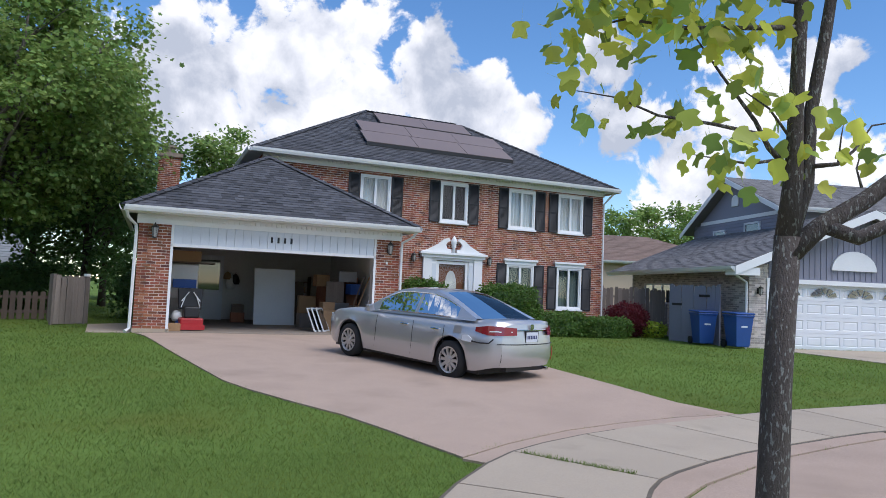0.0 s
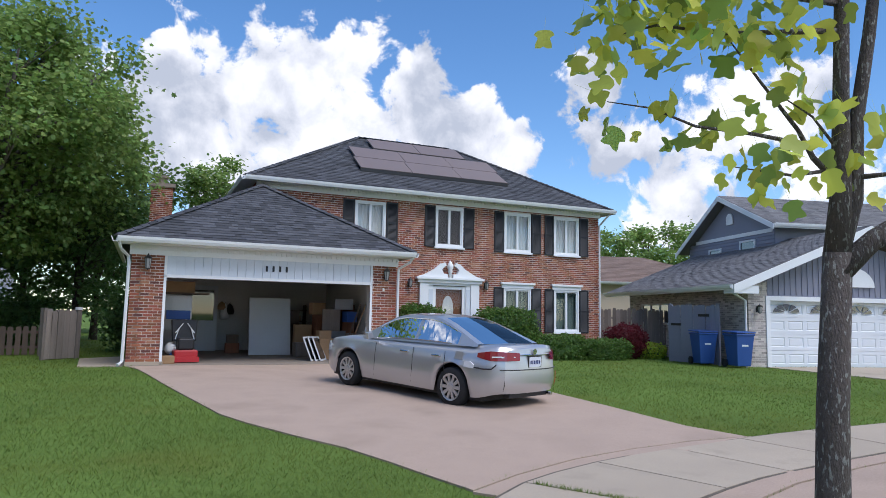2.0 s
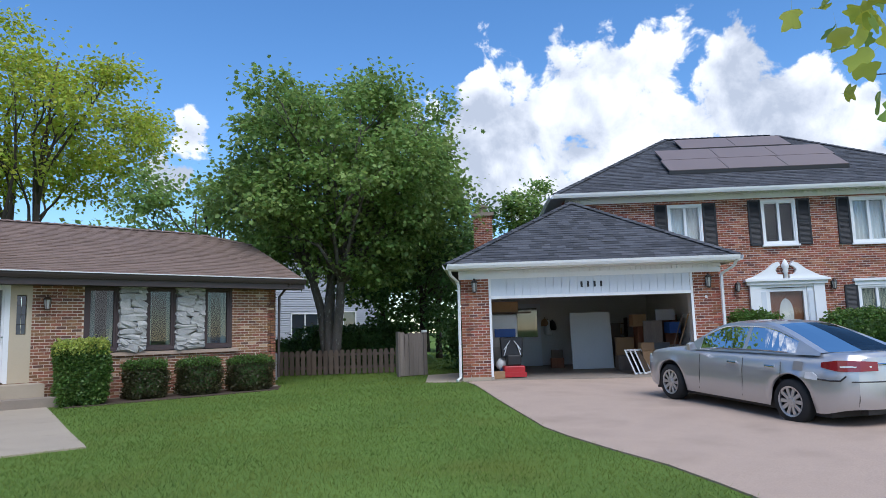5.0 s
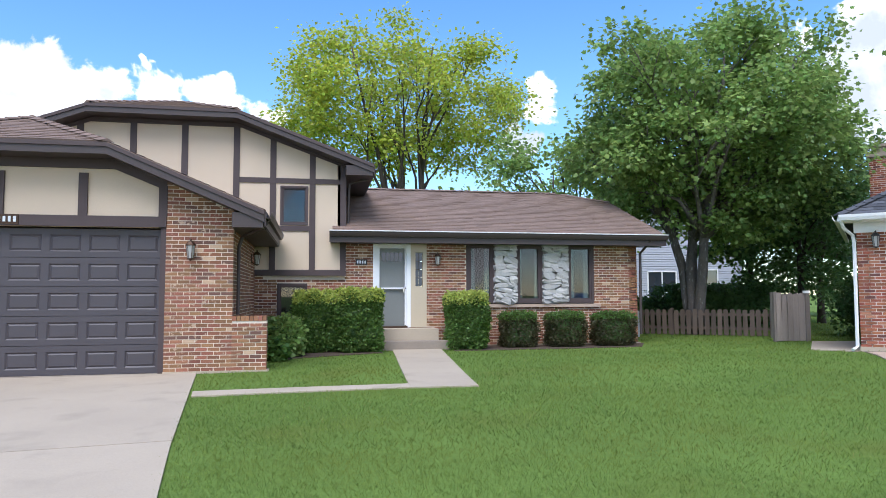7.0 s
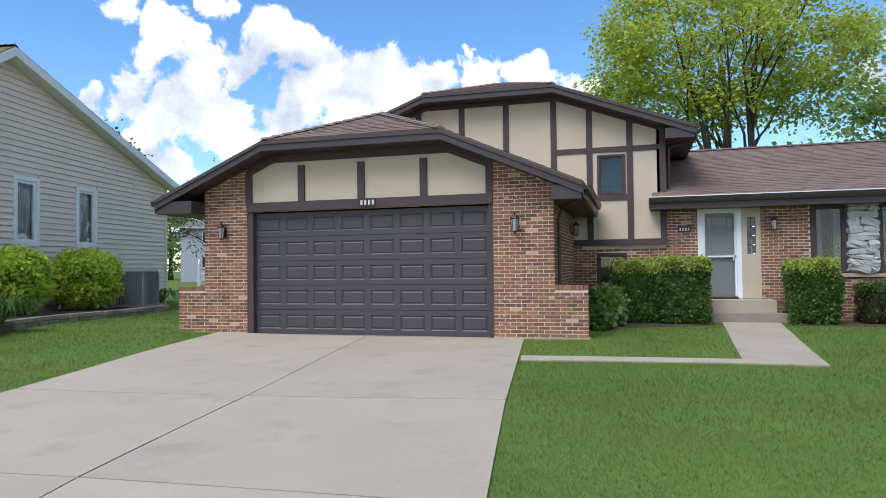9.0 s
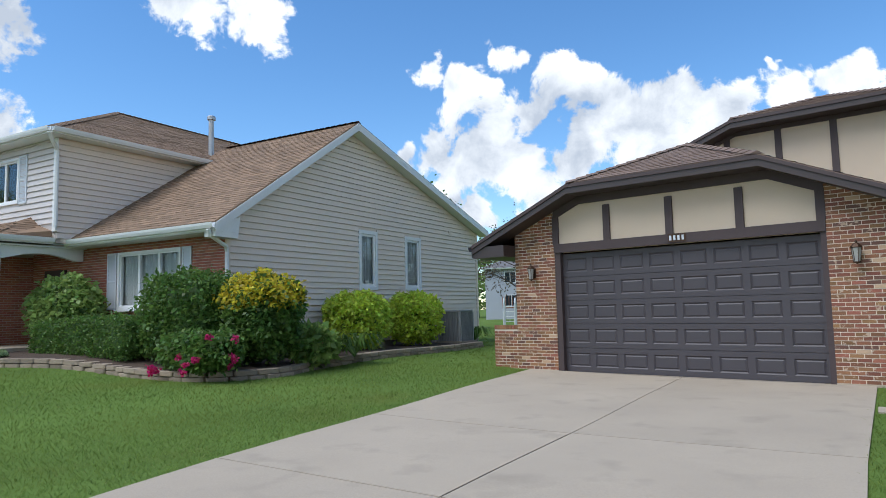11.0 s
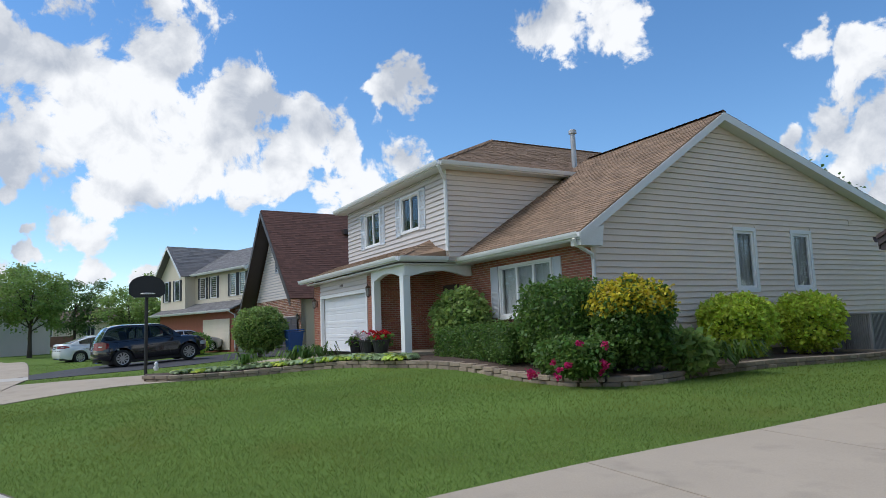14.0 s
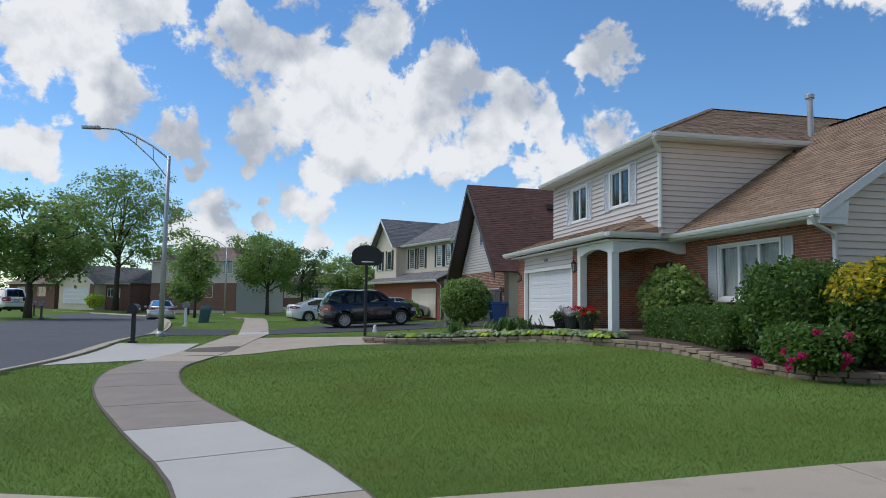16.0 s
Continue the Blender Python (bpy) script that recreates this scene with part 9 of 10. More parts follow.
    # bright trim round the side windows
    for s in (1, -1):
        trim = Shape()
        up = [(p[2][0], p[2][1] * s * 1.012, p[2][2]) for p, x in zip(lat, cut) if roof[-1][0] + 0.45 <= x <= roof[1][0] + 0.5]
        if len(up) > 2:
            trim.tube(up, 0.011, 5)
        dn = [(p[1][0], p[1][1] * s * 1.012, p[1][2]) for p, x in zip(lat, cut) if roof[-1][0] + 0.45 <= x <= roof[1][0] + 0.5]
        if len(dn) > 2:
            trim.tube(dn, 0.010, 5)
        part("window_trim", trim, "chrome" if not suv else "plastic_black", bd)
        seams = Shape()
        for xx in (0.62, -0.40, -1.18 if not suv else -1.45):
            seams.tube([(xx, s * (half(xx) * 0.955), belt - 0.03), (xx - 0.02, s * (half(xx) * 0.999), 0.72), (xx - 0.02, s * (half(xx) * 1.004), 0.55), (xx + 0.02, s * (half(xx) * 0.975), 0.30)], 0.004, 4)
        part("door_seam", seams, "plastic_black", bd)
        for xx in (-0.20, -1.00):
            part("door_handle", Shape().box(xx - 0.10, xx + 0.10, s * half(xx) * 0.985 - 0.012, s * half(xx) * 0.985 + 0.03, 0.80, 0.835), paint if suv else "chrome", bd, bevel=0.01)
        mir = Shape().prism([(0.72, s * half(0.7) * 0.93, 0.97), (0.60, s * (half(0.7) + 0.17), 0.96), (0.60, s * (half(0.7) + 0.19), 1.08), (0.68, s * (half(0.7) + 0.02), 1.10)], (0.09, 0, 0))
        part("mirror", mir, paint, bd, bevel=0.015)
        # lamps wrap round the corners
        for sgn, zz, mat, nm in ((-1, (0.835, 0.985) if not suv else (0.78, 1.12), "tail_red", "tail_light"), (1, (0.62, 0.80), "lamp_clear", "headlight")):
            e = L / 2
            run = [(e - 0.52, 0.45), (e - 0.36, 0.75), (e - 0.20, 1.0), (e - 0.08, 1.0), (e - 0.015, 0.95), (e + 0.012, 0.8)]
            wid = [half(e - 0.52) * 0.975, half(e - 0.36) * 0.985, half(e - 0.2) * 0.99, half(e - 0.08) * 0.96, half(e - 0.08) * 0.80, half(e - 0.08) * 0.52]
            q, zc, zh = Shape(), (zz[0] + zz[1]) / 2, (zz[1] - zz[0]) / 2
            for k in range(len(run) - 1):
                (xa, ha), (xb, hb) = run[k], run[k + 1]
                p = []
                for xx, yy, hh in ((xa, wid[k], -ha), (xb, wid[k + 1], -hb), (xb, wid[k + 1], hb), (xa, wid[k], ha)):
                    yy, z_ = yy + 0.008 - 0.012 * (hh > 0), zc + zh * hh
                    p.append((bend(sgn * xx, yy, z_) + sgn * (0.008 + 0.028 * (k + (xx == xb)) / 5), s * yy, z_))
                q.quad(*p)
            lamp = part(nm, q, mat, bd, smooth=True)
            if sgn < 0:
                # pale reversing lens in the lower half
                k = Shape()
                p = [(e - 0.16, wid[2]), (e - 0.05, half(e - 0.08) * 0.90), (e + 0.0, half(e - 0.08) * 0.62)]
                for (xx, yy), (x2, y2) in zip(p, p[1:]):
                    k.quad(*[(bend(-xq, yq, zq) - 0.034, s * yq, zq) for xq, yq, zq in ((xx, yy, zc - zh * 0.30), (x2, y2, zc - zh * 0.22), (x2, y2, zc + zh * 0.05), (xx, yy, zc - zh * 0.05))])
                part("reverse_lens", k.weld(), "lamp_clear", lamp)
        wheel(root, rf, s * (W / 2 - 0.115), r, s)
        wheel(root, rr, s * (W / 2 - 0.115), r, s)
    xe = bend(-L / 2, 0.0, 0.84) - 0.006
    pl = part("number_plate", Shape().box(xe - 0.012, xe + 0.02, -0.155, 0.155, 0.74, 0.90), "plate", bd)
    part("plate_frame", Shape().box(xe - 0.008, xe + 0.02, -0.175, 0.175, 0.722, 0.918), "plastic_black", bd)
    bars = Shape()
    for k in range(6):
        bars.box(xe - 0.016, xe - 0.011, -0.125 + k * 0.045, -0.098 + k * 0.045, 0.785, 0.845)
    part("plate_bars", bars, "ink", pl)
    part("boot_trim", Shape().tube([(bend(-L / 2, y, 0.93) - 0.006, y, 0.93) for y in np.linspace(-0.5, 0.5, 11)], 0.016, 6), "chrome", bd)
    part("badge", Shape().lathe((0, 0, 0), [(0.05, 0), (0.05, 0.012)], 14), "chrome", bd).matrix_local = pose(xe + 0.012, 0, 0.985, 0, -90, 0)
    part("bumper_line", Shape().tube([(bend(-L / 2, y, 0.70) - 0.004, y, 0.70) for y in np.linspace(-0.74, 0.74, 13)], 0.009, 5), "plastic_black", bd)
    part("diffuser", Shape().box(xe + 0.10, xe + 0.22, -0.5, 0.5, 0.24, 0.34), "plastic_black", bd)
    part("exhaust", Shape().tube([(xe + 0.0, -0.5, 0.27), (xe + 0.25, -0.5, 0.28)], 0.03, 8), "chrome", bd)
    return root


sedan = car("silver_sedan", pose(13.93, -7.06, -0.005, 0, -2.5, 68.4), "silver four-door sedan parked on the driveway, rear bumper taped", "silver")
for ob in sedan.children:
    if ob.name.startswith("body"):
        part("tape", Shape().prism([(-1.66, 0.918, 0.70), (-1.86, 0.905, 0.69), (-1.87, 0.905, 0.75), (-1.80, 0.91, 0.80), (-1.68, 0.915, 0.79)], (0, 0.012, 0)), "white", ob, "crumpled white tape")
        part("bumper_gap", Shape().tube([(-1.82, 0.90, 0.71), (-2.05, 0.885, 0.70), (-2.20, 0.86, 0.71), (-2.27, 0.83, 0.78)], 0.012, 5), "plastic_black", ob)
        part("bumper_gap", Shape().tube([(-2.31, -0.72, 0.64), (-2.315, -0.72, 0.5), (-2.29, -0.72, 0.40)], 0.006, 5), "red", ob)
        part("fuel_door", Shape().prism([(-1.42, 0.893, 0.80), (-1.60, 0.886, 0.80), (-1.60, 0.872, 0.93), (-1.44, 0.878, 0.93)], (0, 0.003, 0)), "silver", ob)

shrink_by = 0.95
for ob in sedan.children_recursive:
    ob.data.transform(Matrix.Scale(shrink_by, 4))
    ob.location = ob.location * shrink_by
sedan.location = sedan.location + sedan.rotation_euler.to_matrix() @ Vector((-1.36, 0.80, 0)) * (1 - shrink_by)

SUV = dict(L=4.65, W=1.83, H=1.74, rf=1.40, rr=-1.32, belt=1.05, hood=1.10, deck=1.10, roof=((1.12, 1.10), (0.45, 1.62), (-0.4, 1.70), (-1.75, 1.66), (-2.12, 1.12)), r=0.37, clear=0.30, suv=True)
car("black_suv", pose(-30.15, -15.05, 0.25, 0, -3.5, 110), "black sport utility vehicle parked on the dark driveway", "black_paint", **SUV)
car("white_sedan", pose(-40.5, -18.6, 0.1, 0, 0, 118), "white sedan parked on a far driveway", "white_paint")
car("silver_car", pose(-45.5, -14.4, 0.3, 0, 0, 118), "silver sedan parked behind the black vehicle", "silver")
car("silver_car", pose(-46.5, -31.2, -0.16, 0, 0, 203), "silver sedan parked at the kerb of the street", "silver")
car("white_suv", pose(-50.5, -44.6, 0.3, 0, 0, 230), "white sport utility vehicle on a far driveway", "white_paint", **SUV)
car("silver_suv", pose(-88, -36.5, 0.6, 0, 0, 160), "silver sport utility vehicle before a far house", "silver", **SUV)
car("grey_suv", pose(-92, -40.5, 0.6, 0, 0, 160), "grey sport utility vehicle before a far house", "silver", **SUV)

# ---- fences, bins and yard things ----
def fence(name, a, b, height, width, gap, mat, label, seed=1, both=False, post_mat=None, dog=True):
    a, b = Vector((*a, 0)), Vector((*b, 0))
    d = (b - a).normalized()
    L = (b - a).length
    ang = math.atan2(d.y, d.x)
    root = thing(name, Matrix.Translation((a.x, a.y, 0)) @ Matrix.Rotation(ang, 4, "Z"), label, "fence")
    rnd = random.Random(seed)
    board = Shape().prism([(0, 0, 0), (width, 0, 0), (width, 0, 0.96), (width * 0.8, 0, 1.0), (width * 0.2, 0, 1.0), (0, 0, 0.96)], (0, 0.018, 0)).mesh("board", M[mat])
    x, k = 0.0, 0
    while x < L - width * 0.5:
        p = a + d * x
        g = gz(p.x, p.y)
        ob = new("board", board)
        ob.parent = root
        y = 0.0 if not both or k % 2 else 0.085
        ob.matrix_local = pose(x, y, g + 0.02, 0, rnd.uniform(-0.9, 0.9), 0) @ Matrix.Diagonal((1, 1, height * rnd.uniform(0.97, 1.02), 1))
        x += width + gap
        k += 1
    g = gz(a.x, a.y)
    for z in (0.25, 0.78):
        part("rail", Shape().box(0, L, 0.02, 0.07, g + height * z, g + height * z + 0.08), mat, root)
    n = max(1, int(L / 2.4))
    for k in range(n + 1):
        p = a + d * (L * k / n)
        gg = gz(p.x, p.y)
        part("post", Shape().box(L * k / n - 0.045, L * k / n + 0.045, 0.02, 0.11, gg - 0.3, gg + height + 0.06), post_mat or mat, root)
    return root


fence("low_picket_fence", (11.2, 9.3), (15.9, 5.6), 0.78, 0.13, 0.05, "wood_old", "low weathered brown picket fence behind the lawn", 1)
fence("board_fence", (14.45, 3.75), (15.35, 3.65), 1.25, 0.15, 0.006, "wood_grey", "short grey weathered board fence panel", 2)
part("post_cap", Shape().box(-0.06, 0.06, 0, 0.12, 1.35, 1.42), "white", fence("board_fence", (15.35, 3.65), (15.5, 5.2), 1.25, 0.15, 0.006, "wood_grey", "weathered board fence returning behind the lawn", 3))
fence("tall_fence", local_a(15.6, 4.6), local_a(18.6, 2.4), 1.75, 0.14, 0.005, "wood_grey", "tall weathered board fence between the houses", 4)
fence("tall_fence", local_a(18.6, 2.4), local_a(19.0, 2.1), 1.85, 0.14, 0.005, "wood_red", "narrow red-brown fence gate section", 5)
gate = fence("grey_gate", (26.45, -10.25), (25.3, -11.75), 1.85, 0.16, 0.004, "siding_grey", "grey painted board gate beside the grey house", 6)
part("hinge", Shape().box(0.1, 0.5, -0.02, 0.0, 1.2, 1.28), "black", gate)
part("hinge", Shape().box(1.2, 1.6, -0.02, 0.0, 1.5, 1.58), "black", gate)


def wheelie_bin(m, label):
    root = thing("recycling_bin", m, label, "bin", "blue wheeled bins")
    b = Shape()
    for (w0, d0, z0), (w1, d1, z1) in (((0.22, 0.24, 0.05), (0.29, 0.33, 0.95)), ((0.31, 0.35, 0.93), (0.31, 0.35, 0.99))):
        i = len(b.v)
        b.v += [(x, y, z) for w, d, z in ((w0, d0, z0), (w1, d1, z1)) for x, y in ((-w, -d), (w, -d), (w, d), (-w, d))]
        b.f += [tuple(i + k for k in q) for q in ((0, 1, 5, 4), (1, 2, 6, 5), (2, 3, 7, 6), (3, 0, 4, 7), (4, 5, 6, 7), (3, 2, 1, 0))]
    part("body", b, "plastic_blue", root, bevel=0.02)
    part("lid", Shape().prism([(-0.32, -0.36, 1.0), (0.32, -0.36, 1.0), (0.32, 0.36, 1.02), (-0.32, 0.36, 1.02)], (0, 0, 0.05)), "plastic_blue", root, bevel=0.02)
    part("handle", Shape().tube([(-0.25, 0.40, 0.97), (0.25, 0.40, 0.97)], 0.02, 8), "plastic_blue", root)
    for s in (-0.3, 0.24):
        part("wheel", Shape().tube([(s, 0.3, 0.12), (s + 0.06, 0.3, 0.12)], 0.12, 14), "plastic_black", root)
    bars = Shape()
    bars.box(-0.1, 0.1, -0.302, -0.29, 0.62, 0.68)
    part("label_bar", bars, "panel_white", root)
    return root


wheelie_bin(pose(25.15, -11.35, 0.02, 0, 0, -62), "blue plastic wheeled bin beside the grey house")
wheelie_bin(pose(24.5, -12.35, 0.02, 0, 0, -56), "blue plastic wheeled bin with closed lid by the driveway")
wheelie_bin(pose(-26.7, -9.2, 0.42, 0, 0, 14), "blue plastic wheeled bin between two driveways")


def air_conditioner():
    x, y = local_c(1.3, 8.45)
    root = thing("air_conditioner", pose(x, y, gz(x, y) + 0.17, 0, 0, 10), "grey steel outdoor air conditioner with louvred sides", "air conditioner")
    part("pad", Shape().box(-0.5, 0.5, -0.5, 0.5, 0, 0.07), "concrete_old", root)
    part("core", Shape().box(-0.37, 0.37, -0.37, 0.37, 0.07, 1.0), "ac_grey", root)
    part("top", Shape().box(-0.43, 0.43, -0.43, 0.43, 1.0, 1.07), "ac_grey", root, bevel=0.02)
    for cx in (-0.41, 0.41):
        for cy in (-0.41, 0.41):
            part("corner_post", Shape().box(cx - 0.03, cx + 0.03, cy - 0.03, cy + 0.03, 0.07, 1.0), "ac_grey", root)
    for k in range(26):
        u = -0.37 + k * 0.0296
        for q in ((u, u + 0.012, -0.42, -0.40), (u, u + 0.012, 0.40, 0.42), (-0.42, -0.40, u, u + 0.012), (0.40, 0.42, u, u + 0.012)):
            if k % 2 == 0:
                part("fin", Shape().box(q[0], q[1] + 0.006, q[2], q[3] + 0.006, 0.07, 1.0), "ac_grey", root)


air_conditioner()


def street_lamp(x, y, h, yaw, label):
    root = thing("street_lamp", pose(x, y, gz(x, y), 0, 0, yaw), label, "street lamp", "street lamps")
    part("pole", Shape().tube([(0, 0, -0.3), (0, 0, h * 0.5), (0, 0, h)], [0.105, 0.085, 0.065], 12), "grey_metal", root, smooth=True)
    part("base", Shape().lathe((0, 0, 0), [(0.18, 0), (0.18, 0.12), (0.11, 0.2)], 12), "grey_metal", root)
    arm = [(0, 0, h * 0.985), (0.7, 0, h + 0.42), (1.5, 0, h + 0.85), (2.2, 0, h + 1.08), (2.9, 0, h + 1.12)]
    part("arm", Shape().tube(arm, 0.035, 7), "grey_metal", root)
    low = [(0, 0, h * 0.985 - 0.75), (0.6, 0, h - 0.15), (1.3, 0, h + 0.45), (2.0, 0, h + 0.98)]
    part("brace", Shape().tube(low, 0.025, 6).tube([(0.65, 0, h + 0.36), (0.6, 0, h - 0.15)], 0.018, 5).tube([(1.35, 0, h + 0.78), (1.3, 0, h + 0.45)], 0.018, 5), "grey_metal", root)
    part("lamp_head", Shape().prism([(2.85, -0.13, h + 1.08), (3.5, -0.10, h + 1.10), (3.6, 0, h + 1.12), (3.5, 0.10, h + 1.10), (2.85, 0.13, h + 1.08)], (0, 0, 0.13)), "grey_metal", root, bevel=0.03)


street_lamp(-22.8, -22.0, 6.7, 262, "galvanised street lamp with a curved truss arm by the kerb")
street_lamp(-64, -31.8, 6.7, 262, "galvanised street lamp farther along the street")


def mailbox(x, y, yaw, mat, label, post="plastic_black", h=0.95):
    root = thing("mailbox", pose(x, y, gz(x, y), 0, 0, yaw), label, "mailbox", "mailboxes")
    part("post", Shape().box(-0.06, 0.06, -0.06, 0.06, -0.2, h), post, root, bevel=0.01)
    part("foot", Shape().box(-0.12, 0.12, -0.12, 0.12, -0.1, 0.08), post, root)
    arch = [(-0.14, h)] + [(0.14 * math.cos(a), h + 0.16 + 0.14 * math.sin(a)) for a in np.linspace(math.pi, 0, 9)] + [(0.14, h)]
    bx = part("box", Shape().prism([(-0.28, float(u), float(z)) for u, z in arch], (0.56, 0, 0)), mat, root)
    part("door", Shape().prism([(-0.295, float(u) * 0.96, float(z)) for u, z in arch], (0.015, 0, 0)), mat, bx)
    part("flag", Shape().box(-0.05, 0.12, -0.155, -0.145, h + 0.12, h + 0.17), "white", bx)


mailbox(-19.4, -21.55, 190, "plastic_black", "black mailbox on a black post beside the kerb")
mailbox(-32.46, -24.5, 190, "ac_grey", "grey mailbox on a white post beside the kerb", "white")
mailbox(-41, -36.5, 20, "ac_grey", "dark mailbox on a post across the street", "wood_old", 0.8)
mailbox(-56, -45.5, 20, "ac_grey", "grey mailbox on a brown post across the street", "wood_old")


def hoop():
    root = thing("basketball_hoop", pose(-22.4, -14.5, gz(-22.4, -14.5), 0, 0, 12), "black basketball backboard on a black steel pole", "basketball hoop")
    part("pole", Shape().tube([(0, 0, -0.2), (0, 0, 3.0)], 0.055, 10), "black", root)
    fan = [(0.56, 2.72), (0.56, 2.98)] + [(0.56 * math.cos(a), 2.98 + 0.36 * math.sin(a)) for a in np.linspace(0.12, math.pi - 0.12, 12)] + [(-0.56, 2.98), (-0.56, 2.72), (-0.4, 2.60), (0.4, 2.60)]
    part("backboard", Shape().prism([(0.10, float(u), float(z)) for u, z in fan], (0.04, 0, 0)), "plastic_black", root)
    part("bracket", Shape().box(0, 0.12, -0.1, 0.1, 2.7, 3.0), "black", root)
    ring = [(0.36 + 0.22 * math.cos(a), 0.22 * math.sin(a), 2.72) for a in np.linspace(0, 2 * math.pi, 17)]
    part("rim", Shape().tube(ring, 0.011, 5, False), "white", root)
    return root


hoop()
single("utility_cover", Shape().prism([(-0.3, -0.3, -0.1), (0.3, -0.3, -0.1), (0.22, -0.2, 0.75), (0.1, -0.1, 0.95), (-0.1, -0.1, 0.95), (-0.22, -0.2, 0.75)], (0, 0.55, 0)), "green_plastic", "dark green utility cover on the grass strip", "utility box", m=pose(-36.5, -24.9, gz(-36.5, -24.9), 0, 0, 20), bevel=0.04)
an = thing("garden_ornament", pose(*bedz(-9.35, -8.6, -0.12), 0, 0, 0), "small white garden ornament at the bed corner", "ornament")
part("body", Shape().lathe((0, 0, 0), [(0.05, 0.1), (0.08, 0.18), (0.04, 0.25), (0.06, 0.30), (0.02, 0.36)], 12), "white", an, smooth=True)


# ---- inside the open garage ----
def put(u, v, z=0.0, yaw=0.0):
    return pose(14.4, -0.197, 0.128, 0, 0, -43.346) @ pose(u, v, z + 0.014, 0, 0, yaw)


def crate(name, u, v, z, w, d, h, mat, label, category="box", yaw=0.0, group="garage boxes", bevel=0.008):
    return single(name, Shape().box(-w / 2, w / 2, -d / 2, d / 2, 0, h), mat, label, category, group, m=put(u, v, z, yaw), bevel=bevel)


